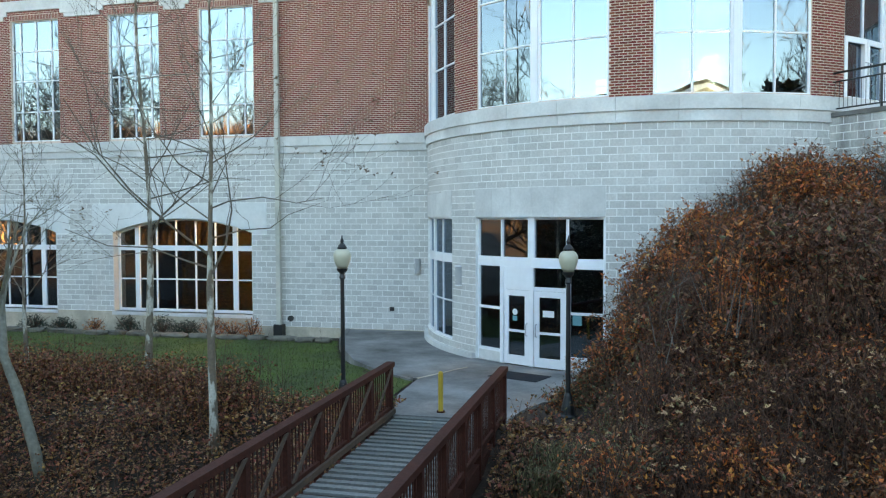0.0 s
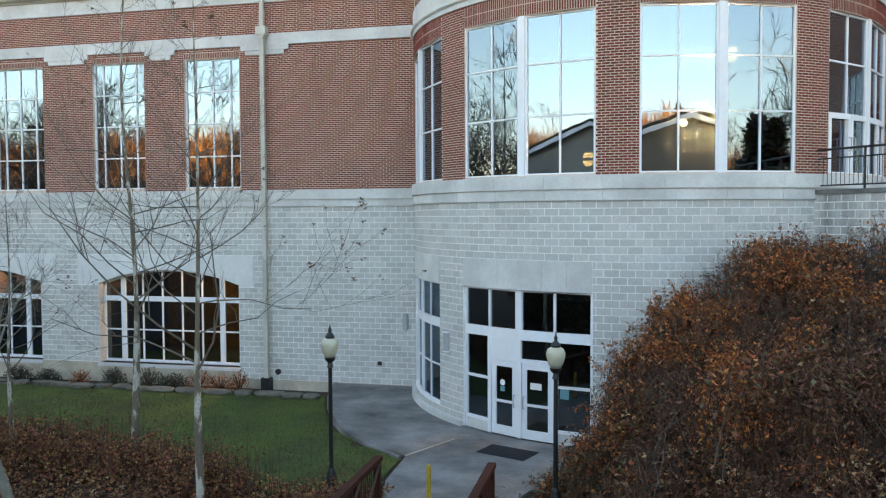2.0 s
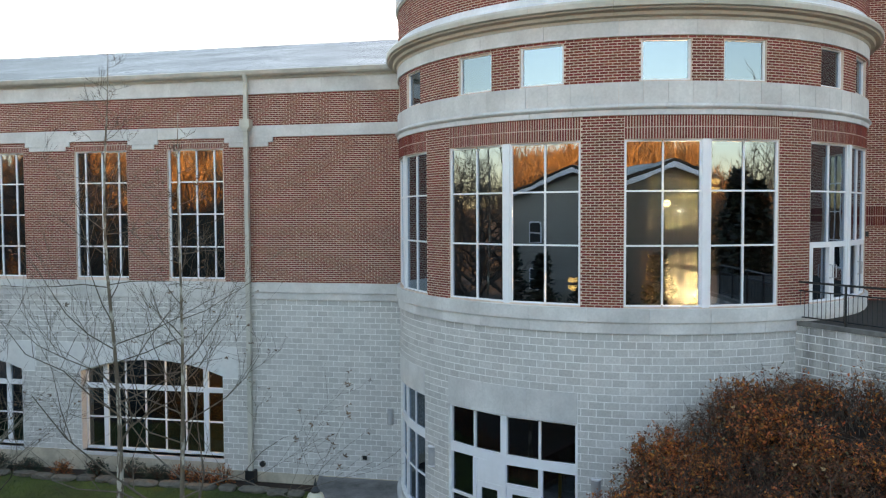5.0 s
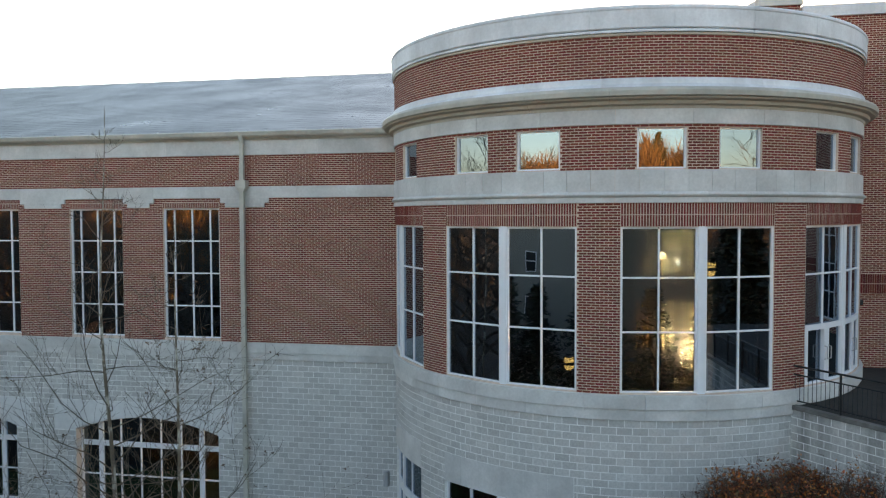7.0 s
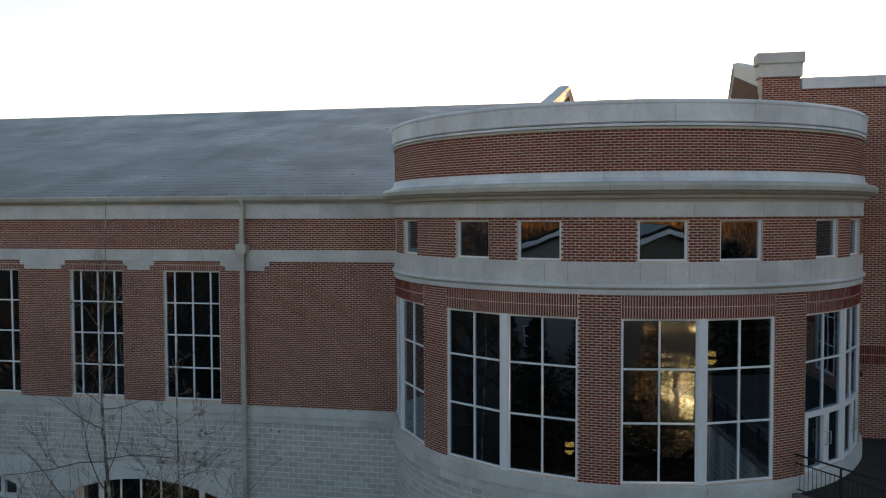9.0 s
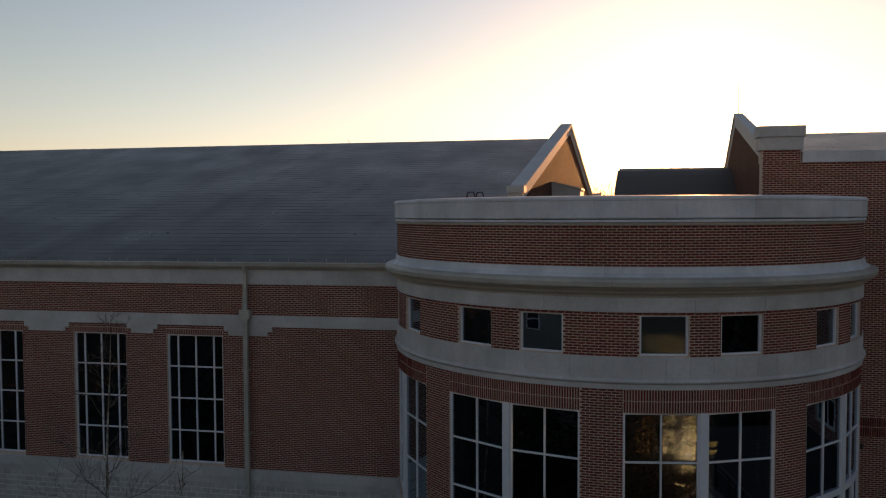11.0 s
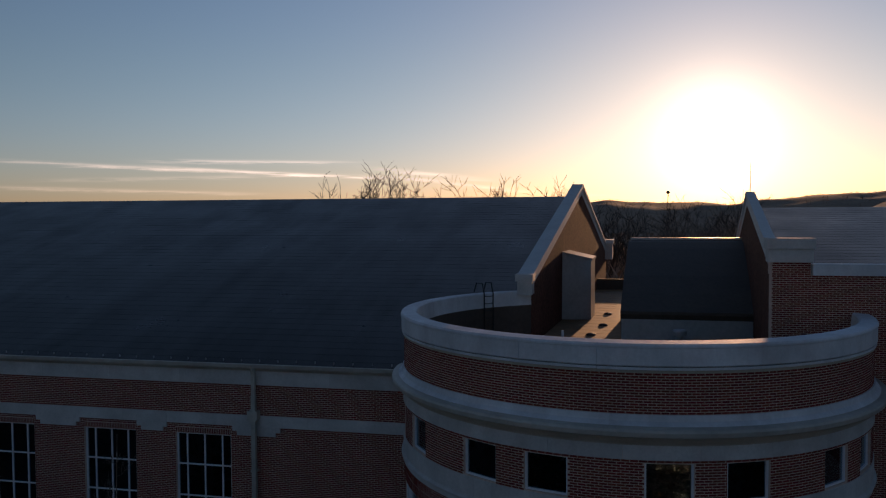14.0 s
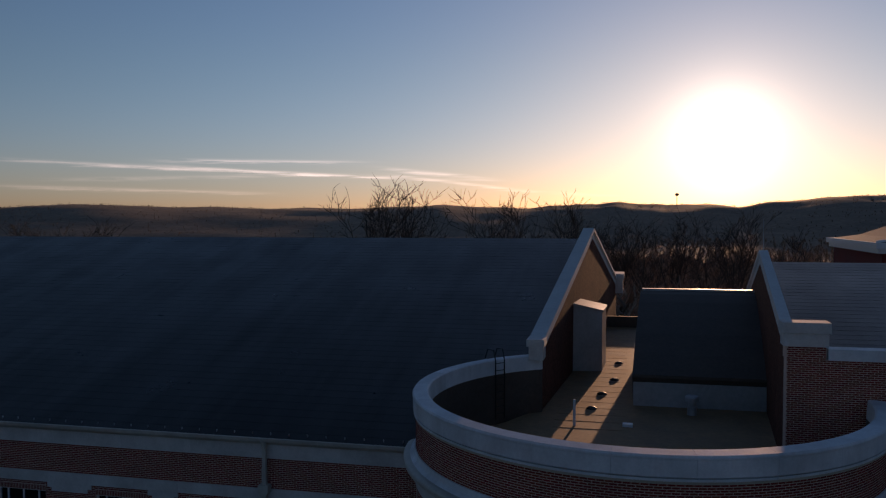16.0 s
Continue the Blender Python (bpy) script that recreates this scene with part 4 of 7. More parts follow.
for u0, u1, hinge in ((jl + 0.06, c - 0.07, 1), (c + 0.07, jr - 0.06, -1)):
    s = Mesh()
    straight(s, DRUM, u0 + 0.01, u0 + 0.17, 0.01, 2.12, D0 - 0.05, D0)
    straight(s, DRUM, u1 - 0.17, u1 - 0.01, 0.01, 2.12, D0 - 0.05, D0)
    straight(s, DRUM, u0 + 0.17, u1 - 0.17, 1.96, 2.12, D0 - 0.05, D0)
    straight(s, DRUM, u0 + 0.17, u1 - 0.17, 0.01, 0.27, D0 - 0.05, D0)
    straight(s, DRUM, u0 + 0.17, u1 - 0.17, 0.93, 1.0, D0 - 0.05, D0)
    leaf = part("door_leaf", s, WHITE, ent)
    pane(DRUM, u0 + 0.16, u1 - 0.16, 0.26, 0.94, D0 - 0.025, leaf, DOORGLASS)
    pane(DRUM, u0 + 0.16, u1 - 0.16, 0.99, 1.97, D0 - 0.025, leaf, DOORGLASS)
    hu = u1 - 0.09 if hinge > 0 else u0 + 0.09
    s = Mesh()
    s.tube([DRUM(hu, D0, 0.85), DRUM(hu, D0 + 0.07, 0.87), DRUM(hu, D0 + 0.07, 1.18), DRUM(hu, D0, 1.2)], 0.016, 8)
    part("door_handle", s, SHEET, leaf, "bent metal pull handle")
    if hinge < 0:
        s = Mesh()
        straight(s, DRUM, u0 + 0.28, u0 + 0.63, 1.42, 1.6, D0 - 0.012, D0 - 0.008)
        part("notice", s, PAPER, leaf, "white paper notice")
    else:
        s = Mesh()
        uc = u0 + 0.4
        s.prism([DRUM(uc + 0.09 * math.cos(t), D0 - 0.01, 1.5 + 0.09 * math.sin(t)) for t in (2 * math.pi * k / 14 for k in range(14))], (0, 0.004, 0))
        part("sticker", s, PAPER, leaf, "round white sticker")
        s = Mesh()
        straight(s, DRUM, uc - 0.08, uc + 0.08, 1.25, 1.39, D0 - 0.012, D0 - 0.008)
        part("sticker", s, TEAL, leaf, "square teal sticker")
s = Mesh()
straight(s, DRUM, jr + 0.12, jr + 0.38, 1.25, 1.55, D0 - 0.012, D0 - 0.008)
part("poster", s, TEAL, ent, "small blue poster")

# ---- terrace doors on the upper floor
td = thing("door_2", "white glazed terrace doors, closed, below tall panes", "door", kind="structure")
a, b = BIG[3]
n = 4
for k in range(n):
    u0, u1 = a + 0.06 + (b - a - 0.12) * k / n, a + 0.06 + (b - a - 0.12) * (k + 1) / n
    s = Mesh()
    straight(s, DRUM, u0 + 0.01, u0 + 0.13, 7.05, 8.95, -0.09, -0.03)
    straight(s, DRUM, u1 - 0.13, u1 - 0.01, 7.05, 8.95, -0.09, -0.03)
    straight(s, DRUM, u0 + 0.13, u1 - 0.13, 8.8, 8.95, -0.09, -0.03)
    straight(s, DRUM, u0 + 0.13, u1 - 0.13, 7.05, 7.35, -0.09, -0.03)
    leaf = part("door_leaf", s, WHITE, td)
    s = Mesh()
    hu = u1 - 0.1 if k % 2 == 0 else u0 + 0.1
    s.tube([DRUM(hu, -0.03, 7.95), DRUM(hu, 0.05, 7.97), DRUM(hu, 0.05, 8.3), DRUM(hu, -0.03, 8.32)], 0.016, 8)
    part("door_handle", s, SHEET, leaf, "bent metal pull handle")

# ---- rainwater pipe on the wing
pipe = thing("downpipe", "painted square metal downpipe fixed to the brick wall", "downpipe")
s = Mesh()
s.box(-13.48, -13.32, 28.16, 28.32, -0.1, 12.9)
s.box(-13.47, -13.33, 28.17, 28.31, 13.9, 14.7)
part("pipe", s, GUTTER, pipe)
s = Mesh()
s.prism([(-13.56, 28.1, 13.0), (-13.24, 28.1, 13.0), (-13.50 + 0.18, 28.12, 12.85), (-13.48, 28.12, 12.85)], (0, 0.26, 0))
s.box(-13.60, -13.20, 28.08, 28.38, 13.0, 13.3)
part("rain_head", s, GUTTER, pipe)
s = Mesh()
s.box(-13.48, -13.32, 28.16, 28.32, 13.3, 13.9)
part("pipe_sleeve", s, GUTTER, pipe)
s = Mesh()
s.tube([(-13.40, 28.24, 14.68), (-13.40, 28.2, 14.8), (-13.42, 28.15, 14.98)], 0.09, 8)
part("elbow", s, GUTTER, pipe)
s = Mesh()
s.box(-13.58, -13.22, 28.1, 28.4, -0.5, 0.12)
part("boot", s, BLACK, pipe, "black iron drain boot")
for z in (0.8, 3.4, 6.0, 8.6, 11.0):
    s = Mesh()
    s.box(-13.52, -13.28, 28.15, 28.44, z, z + 0.06)
    part("strap", s, GUTTER, pipe)

# ---- small fittings on the walls
def sconce(u, z):
    t = thing("wall_light", "pale half-round metal wall light on the block wall", "wall light", "wall lights")
    s = Mesh()
    pts = [(0.13 * math.cos(math.pi * k / 10), 0.13 * math.sin(math.pi * k / 10)) for k in range(11)]
    for z0, z1 in ((z - 0.28, z + 0.28),):
        s.prism([DRUM(u + p, 0.012 + q, z0) for p, q in pts], (0, 0, z1 - z0))
    part("shade", s, SHEET, t)
    for zz in (z - 0.3, z + 0.28):
        s = Mesh()
        s.prism([DRUM(u + p * 1.08, 0.012 + q * 1.08, zz) for p, q in pts], (0, 0, 0.03))
        part("rim", s, WHITE, t)
    return t


v = thing("wall_light", "pale metal wall light on the block wall of the wing", "wall light", "wall lights")
s = Mesh()
s.prism([(-7.98 + 0.12 * math.cos(math.pi * k / 8), 28.43 - 0.12 * math.sin(math.pi * k / 8), 2.1) for k in range(9)], (0, 0, 0.56))
part("shade", s, SHEET, v)
sconce(du(-46.1), 2.4)
sconce(du(-4.5), 2.45)
v = thing("wall_vent", "small dark square vent in the block wall", "vent")
s = Mesh()
s.box(-9.05, -8.89, 28.41, 28.445, 0.72, 0.86)
part("grille", s, BLACK, v)
v = thing("drain_outlet", "round black drain outlet in the block wall", "drain")
s = Mesh()
s.tube([(-13.0, 28.47, 0.33), (-13.0, 28.36, 0.33)], 0.11, 16)
part("pipe_end", s, BLACK, v)
v = thing("camera_box", "small dark security box on the brick wall", "security box")
s = Mesh()
s.box(7.95, 8.2, 29.1, 29.4, 8.95, 9.12)
part("housing", s, BLACK, v)

# ---------------------------------------------------------------- rooms behind the glass
def disc(x, y, r, a0, a1, n=40):
    return [(x + r * math.sin(radians(a0 + (a1 - a0) * k / n)), y - r * math.cos(radians(a0 + (a1 - a0) * k / n))) for k in range(n + 1)]


for name, z0, z1, mat in (("floor_ground", -0.3, -0.02, FLOORTILE), ("ceiling_lobby", 14.3, 14.5, SHADEPLASTER)):
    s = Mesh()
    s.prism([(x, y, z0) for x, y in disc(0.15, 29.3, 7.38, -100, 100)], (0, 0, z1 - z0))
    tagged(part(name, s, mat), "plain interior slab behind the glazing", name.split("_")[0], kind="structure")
s = Mesh()
s.prism([(x, y, 6.75) for x, y in disc(0.15, 29.3, 7.38, -100, -6) if x < -0.7] + [(-0.7, 31.5, 6.75)], (0, 0, 0.45))
s.prism([(4.9, 31.5, 6.75)] + [(x, y, 6.75) for x, y in disc(0.15, 29.3, 7.38, 40, 100)], (0, 0, 0.45))
tagged(part("floor_upper", s, FLOORTILE), "upper floor slabs beside the open hall", "floor", kind="structure")
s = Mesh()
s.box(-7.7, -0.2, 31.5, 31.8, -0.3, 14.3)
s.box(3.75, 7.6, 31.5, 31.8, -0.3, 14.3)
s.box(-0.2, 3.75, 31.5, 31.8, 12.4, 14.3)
# low piece added to keep stair hall lamp light off the walk
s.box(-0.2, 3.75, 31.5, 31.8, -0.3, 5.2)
tagged(part("wall_lobby_back", s, SHADEPLASTER), "back wall of the entrance hall, shade put into its colour", "wall", kind="structure")
s = Mesh()
for z0, z1 in ((6.75, 7.15), (13.2, 13.4), (4.5, 4.7), (-0.6, -0.3)):
    s.box(X0, -7.8, 28.95, 37.0, z0, z1)
tagged(part("floor_wing", s, FLOORTILE), "interior floors of the wing", "floor", kind="structure")
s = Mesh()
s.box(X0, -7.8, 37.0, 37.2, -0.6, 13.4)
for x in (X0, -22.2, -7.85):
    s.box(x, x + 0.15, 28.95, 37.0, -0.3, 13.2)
tagged(part("wall_rooms", s, SHADEWALL), "inner walls of the wing's rooms, dimness put into their colour", "wall", kind="structure")
s = Mesh()
s.box(-20.6, -12.6, 33.2, 33.4, -0.3, 4.49)
tagged(part("panelling", s, OAK), "oak wall panelling inside the ground-floor room", "panelling", kind="structure")


def pendant(x, y, z):
    t = thing("pendant_lamp", "lit brass pendant lantern hanging in the hall", "lamp", "pendant lamps")
    s = Mesh()
    s.lathe([(0.03, z + 0.28), (0.12, z + 0.2), (0.14, z + 0.12)], x, y, 12)
    part("cap", s, BLACK, t)
    s = Mesh()
    s.lathe([(0.13, z + 0.12), (0.13, z - 0.02)], x, y, 12)
    part("shade", s, bpy.data.materials.get("lamp_glow") or glow("lamp_glow", (1.0, 0.68, 0.26), 1.6), t)
    s = Mesh()
    s.lathe([(0.14, z - 0.02), (0.15, z - 0.07), (0.14, z - 0.1)], x, y, 12)
    part("band", s, BLACK, t)
    s = Mesh()
    s.lathe([(0.14, z - 0.1), (0.12, z - 0.19), (0.06, z - 0.25), (0.02, z - 0.26)], x, y, 12)
    part("bowl", s, bpy.data.materials["lamp_glow"], t)
    s = Mesh()
    s.tube([(x, y, z + 0.28), (x, y, 14.3)], 0.012, 6)
    part("rod", s, BLACK, t)


pendant(2.62, 22.95, 10.55)
pendant(-1.15, 23.1, 7.85)
t = thing("ceiling_lamp", "round lit ceiling lamp in the ground-floor room", "lamp")
s = Mesh()
s.lathe([(0.25, 4.42), (0.22, 4.34), (0.1, 4.3)], -15.0, 31.6, 16)
part("diffuser", s, bpy.data.materials["lamp_glow"], t)
s = Mesh()
s.lathe([(0.28, 4.5), (0.28, 4.42)], -15.0, 31.6, 16)
part("rim", s, BLACK, t)
room = bpy.data.lights.new("room_light", "POINT")
room.energy, room.color, room.shadow_soft_size = 62.0, (1.0, 0.72, 0.42), 0.2
new("room_light", room).location = (-15.0, 31.6, 4.0)
# lit stair hall seen through the drum
s = Mesh()
s.box(-0.2, 4.8, 38.0, 38.2, -0.3, 12.4)
tagged(part("wall_stair_hall", s, CREAM), "cream far wall of the lit stair hall", "wall", kind="structure")
# shade put into the colour, so the lamps leave these sides dark
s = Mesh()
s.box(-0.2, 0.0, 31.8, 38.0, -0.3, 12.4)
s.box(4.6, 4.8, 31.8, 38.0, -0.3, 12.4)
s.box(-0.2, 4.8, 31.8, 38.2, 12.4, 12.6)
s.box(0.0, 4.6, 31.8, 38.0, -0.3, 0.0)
tagged(part("wall_stair_side", s, SHADEWOOD), "side walls, floor and ceiling of the stair hall, shade put into colour", "wall", kind="structure")
# added screen; the lit wall in its openings stands in for far windows
t = thing("hall_panelling", "near-black screen with openings, added before the lit stair hall wall", "panelling")
OPEN = [(1.6, 3.9, 10.35, 11.25), (1.55, 1.9, 9.0, 10.0), (2.3, 2.68, 9.0, 10.0), (2.85, 3.02, 9.0, 10.0), (3.42, 3.9, 9.0, 10.0), (1.2, 1.88, 5.9, 8.05), (2.34, 2.92, 5.9, 8.05), (3.17, 3.92, 6.5, 8.0), (3.14, 4.0, 5.05, 6.3), (0.75, 1.5, 3.6, 5.2), (2.9, 3.9, 3.3, 4.7)]
HALL = Flat(0.0, 37.9)
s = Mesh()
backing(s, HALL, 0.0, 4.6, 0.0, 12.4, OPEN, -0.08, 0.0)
part("panel", s, SHADEWOOD, t)
for k, (a, b, lo, hi) in enumerate(OPEN):
    s = Mesh()
    cols = max(1, round((b - a) / 0.24))
    for c in range(1, cols):
        u = a + (b - a) * c / cols
        straight(s, HALL, u - 0.018, u + 0.018, lo, hi, -0.07, -0.02)
    if k != 8:
        rows = max(1, round((hi - lo) / 0.34))
        for c in range(1, rows):
            z = lo + (hi - lo) * c / rows
            straight(s, HALL, a, b, z - 0.015, z + 0.015, -0.065, -0.025)
    if s.v:
        part("lattice", s, SHADEWOOD, t, kind="stuff")
s = Mesh()
straight(s, HALL, 1.2, 1.88, 5.9, 8.05, -0.09, -0.075)
part("wood_panel", s, OAK, t, "warm oak infill panel")
for x, z in ((2.25, 10.15), (3.72, 9.35)):
    t = thing("stair_hall_lamp", "bright globe lamp in the stair hall", "lamp", "stair hall lamps")
    s = Mesh()
    s.lathe([(0.05, z + 0.2), (0.14, z + 0.12), (0.16, z), (0.09, z - 0.12)], x, 36.6, 14)
    part("globe", s, bpy.data.materials.get("hall_lamp_glow") or glow("hall_lamp_glow", (1.0, 0.82, 0.48), 8.0), t)
    s = Mesh()
    s.tube([(x, 36.6, z + 0.2), (x, 36.6, 12.4)], 0.015, 6)
    part("rod", s, BLACK, t)
# point lamps brighten the cream wall; the lower one is added without a globe
for z, power, x in ((9.9, 240.0, 2.9), (6.1, 640.0, 3.4)):
    hall = bpy.data.lights.new("stair_hall_light", "POINT")
    hall.energy, hall.color, hall.shadow_soft_size = power, (1.0, 0.92, 0.72), 0.12
    new("stair_hall_light", hall).location = (x, 36.9, z)
def railing(name, label, pts, z, posts, mat, group=""):
    """A metal railing along a line: posts, two rails, thin balusters."""
    t = thing(name, label, "railing", group)
    line = [Vector((*p, z)) for p in pts]
    for p, q in zip(line, line[1:]):
        n = max(1, round((q - p).length / posts))
        for k in range(n + 1):
            c = p.lerp(q, k / n)
            s = Mesh()
            s.box(c.x - 0.025, c.x + 0.025, c.y - 0.025, c.y + 0.025, z, z + 1.07)
            part("post", s, mat, t)
        way = (q - p).normalized()
        for h, r in ((1.05, 0.03), (0.82, 0.02), (0.12, 0.02)):
            s = Mesh()
            s.tube([p + Vector((0, 0, h)), q + Vector((0, 0, h))], r, 6)
            part("rail", s, mat, t)
        b = max(2, round((q - p).length / 0.13))
        for k in range(1, b):
            c = p.lerp(q, k / b)
            s = Mesh()
            s.tube([c + Vector((0, 0, 0.12)), c + Vector((0, 0, 0.82))], 0.009, 4)
            part("baluster", s, mat, t)
    return t


def stair_railing(p, q, label):
    """A sloping railing of the inner stair: handrail, lower rail, balusters and the stringer they stand on."""
    t = thing("stair_railing", label, "railing", "stair railings")
    p, q = Vector(p), Vector(q)
    for h, rad in ((0.98, 0.035), (0.14, 0.02)):
        s = Mesh()
        s.tube([p + Vector((0, 0, h)), q + Vector((0, 0, h))], rad, 6)
        part("rail", s, BLACK, t)
    n = max(2, round((q - p).length / 0.16))
    for k in range(n + 1):
        c = p.lerp(q, k / n)
        s = Mesh()
        s.tube([c, c + Vector((0, 0, 0.98))], 0.022 if k % 5 == 0 else 0.011, 5)
        part("baluster", s, BLACK, t)
    s = Mesh()
    s.prism([p + Vector((0, 0, -0.3)), q + Vector((0, 0, -0.3)), q, p], (0, 0.12, 0))
    part("stringer", s, SHADEWOOD, t)


stair_railing((-0.15, 30.2, 6.3), (1.9, 30.2, 5.7), "dark metal railing along the upper stair flight")
stair_railing((1.7, 31.2, 4.6), (3.6, 31.2, 6.2), "dark metal railing along the climbing stair flight")

# ---------------------------------------------------------------- terrace on the bank
TER = Flat(4.62, 23.27, (0.62, -0.78))
terrace = part("wall_terrace", Mesh(), JOINT)
tagged(terrace, "retaining wall of pale concrete block", "wall", kind="structure")
s = Mesh()
s.slab(TER, 0.0, 16.0, 0.0, 6.75, -0.4, 0.0)
part("block_backing", s, JOINT, terrace)
masonry("concrete_block", TER, lay(TER, 0.0, 8.0, 2.6, 6.75, [], rng=rng, jitter=0.002, **BK), 0.006, TERBLOCK, terrace, lambda u, z: u < 6 and z > 4.0)
flat_band("coping_stone", terrace, TER, -0.05, 16.0, 6.75, 6.87, 0.04, 1.2, WETCAP, back=-0.14)
s = Mesh()
q = [TER(0.15, -0.145, 6.755), TER(16, -0.145, 6.755), (30, 20, 6.755), (30, 29.3, 6.755), (7.0, 29.3, 6.755), (5.4, 24.5, 6.755)]
s.prism(q, (0, 0, 0.085))
tagged(part("terrace_paving", s, TERRACE), "concrete terrace by the upper doors", "terrace", kind="structure")
railing("terrace_railing", "black metal railing on the terrace wall", [TER(0.12, -0.1, 0)[:2], TER(7.5, -0.1, 0)[:2]], 6.86, 1.45, BLACK)
# ---------------------------------------------------------------- ground
def smooth(a, b, x):
    t = min(1.0, max(0.0, (x - a) / (b - a)))
    return t * t * (3 - 2 * t)


def ground_z(x, y):
    """Height of the land."""
    z = -0.06
    # lawn falls a little towards the wing, then the bank drops to the ravine by the bridge
    z += -0.3 * smooth(-7.0, -10.0, x) * smooth(16, 19, y)
    west = smooth(-5.5, -8, x)
    edge = 16.2 + west + 1.6 * smooth(-8, -16, x)
    z += -(2.6 + 0.8 * west) * smooth(edge, edge - 9 + 3.6 * west, y) * smooth(-34, -22, y)
    # planted bank up to the terrace
    bank = smooth(-2.0, 4.5, x) * smooth(12.5, 21.0, y) * smooth(60, 40, y)
    z += 4.9 * bank
    r = math.hypot(x, y)
    if y > 60 or abs(x) > 60 or y < -40:
        z += noise.noise((x * 0.01, y * 0.01, 3.0)) * 3 * smooth(60, 160, r)
    z -= 12 * smooth(70, 260, y)
    z += 13 * smooth(-46, -125, y)
    ang = math.degrees(math.atan2(x, y))
    hill = 52 + 26 * smooth(2, 24, ang) + 10 * noise.noise((ang * 0.13, 1.7, 0.0)) + 5 * noise.noise((ang * 0.5, 8.1, 0.0))
    z += hill * smooth(700, 1500, r) * smooth(5, 120, y)
    return z


def lines(marks):
    out = []
    for (a, b, step) in marks:
        out += [a + step * k for k in range(int(round((b - a) / step)))]
    return out + [marks[-1][1]]


gx = lines([(-2600, -400, 55), (-400, -60, 17), (-60, -26, 2), (-26, 12, 0.5), (12, 60, 2), (60, 400, 17), (400, 2600, 55)])
gy = lines([(-500, -60, 20), (-60, -8, 2), (-8, 28, 0.5), (28, 60, 2), (60, 400, 17), (400, 2600, 40)])
m = Mesh()
m.v = [(x, y, ground_z(x, y)) for y in gy for x in gx]
w = len(gx)
m.f = [(j * w + i, j * w + i + 1, j * w + i + 1 + w, j * w + i + w) for j in range(len(gy) - 1) for i in range(w - 1)]
ground = part("ground", m, SOIL, smooth=True)
ground.data.materials.append(FIELD)
ground.data.polygons.foreach_set("material_index", [1 if math.hypot(p.center.x, p.center.y) > 260 and p.center.y > 0 else 0 for p in ground.data.polygons])
tagged(ground, "brown leaf-covered ground falling to a ravine", "ground", kind="structure")
# ---------------------------------------------------------------- walks
s = Mesh()
walk_line = [(-10.6, 28.4), (-10.0, 26.2), (-9.1, 24.2), (-8.0, 22.3), (-6.9, 21.0), (-5.65, 20.1), (-5.6, 18.1), (-5.15, 16.35), (-2.7, 16.35), (-2.55, 17.2), (-2.15, 18.2), (-0.7, 18.6), (-0.2, 20.2), (0.3, 21.4), (1.5, 23.0), (-3.0, 26.0), (-7.6, 28.4)]
s.prism([(x, y, -0.4) for x, y in walk_line], (0, 0, 0.4))
tagged(part("pavement", s, CONCRETE), "stained concrete walk to the entrance", "pavement", kind="structure")
s = Mesh()
s.prism([(-10.75, 28.4, -0.4), (-10.15, 26.1, -0.4), (-9.25, 24.1, -0.4), (-8.15, 22.15, -0.4), (-7.0, 20.85, -0.4), (-5.8, 19.9, -0.4), (-5.75, 20.0, -0.4), (-6.9, 21.0, -0.4), (-8.0, 22.3, -0.4), (-9.1, 24.2, -0.4), (-10.0, 26.2, -0.4), (-10.6, 28.4, -0.4)], (0, 0, 0.425))
tagged(part("kerb", s, CONCRETE), "low pale concrete kerb along the lawn", "kerb", kind="structure")
s = Mesh()
s.prism([(-5.64, 20.06, 0.004), (-4.72, 21.9, 0.004), (-4.76, 21.93, 0.004), (-5.7, 20.12, 0.004)], (0, 0, 0.006))
tagged(part("slab_joint", s, STAINED), "pale filled joint across the concrete walk", "joint", kind="structure")
t = thing("door_mat", "black rubber mat on the concrete before the doors", "door mat")
s = Mesh()
f = Matrix.Translation((-3.12, 20.95, 0.0)) @ Matrix.Rotation(radians(-21), 4, "Z")
s.v = [tuple(f @ Vector(p)) for p in [(-0.72, -0.44, 0.003), (0.72, -0.44, 0.003), (0.72, 0.44, 0.003), (-0.72, 0.44, 0.003), (-0.7, -0.42, 0.016), (0.7, -0.42, 0.016), (0.7, 0.42, 0.016), (-0.7, 0.42, 0.016)]]
s.f = [(0, 3, 2, 1), (4, 5, 6, 7), (0, 1, 5, 4), (1, 2, 6, 5), (2, 3, 7, 6), (3, 0, 4, 7)]
part("pad", s, MAT, t)

# ---------------------------------------------------------------- lawn
LAWN = [(-34, 27.6), (-10.8, 27.6), (-10.2, 26.0), (-9.3, 24.0), (-8.2, 22.1), (-7.05, 20.8), (-5.8, 19.95), (-5.68, 18.0), (-5.4, 17.2), (-7.0, 17.0), (-8.6, 17.2), (-10.0, 17.9), (-12.0, 18.9), (-14.5, 20.4), (-18.0, 21.6), (-24, 22.5), (-34, 23.0)]


def inside(x, y, ring):
    c = False
    for (x0, y0), (x1, y1) in zip(ring, ring[1:] + ring[:1]):
        if (y0 > y) != (y1 > y) and x < (x1 - x0) * (y - y0) / (y1 - y0) + x0:
            c = not c
    return c


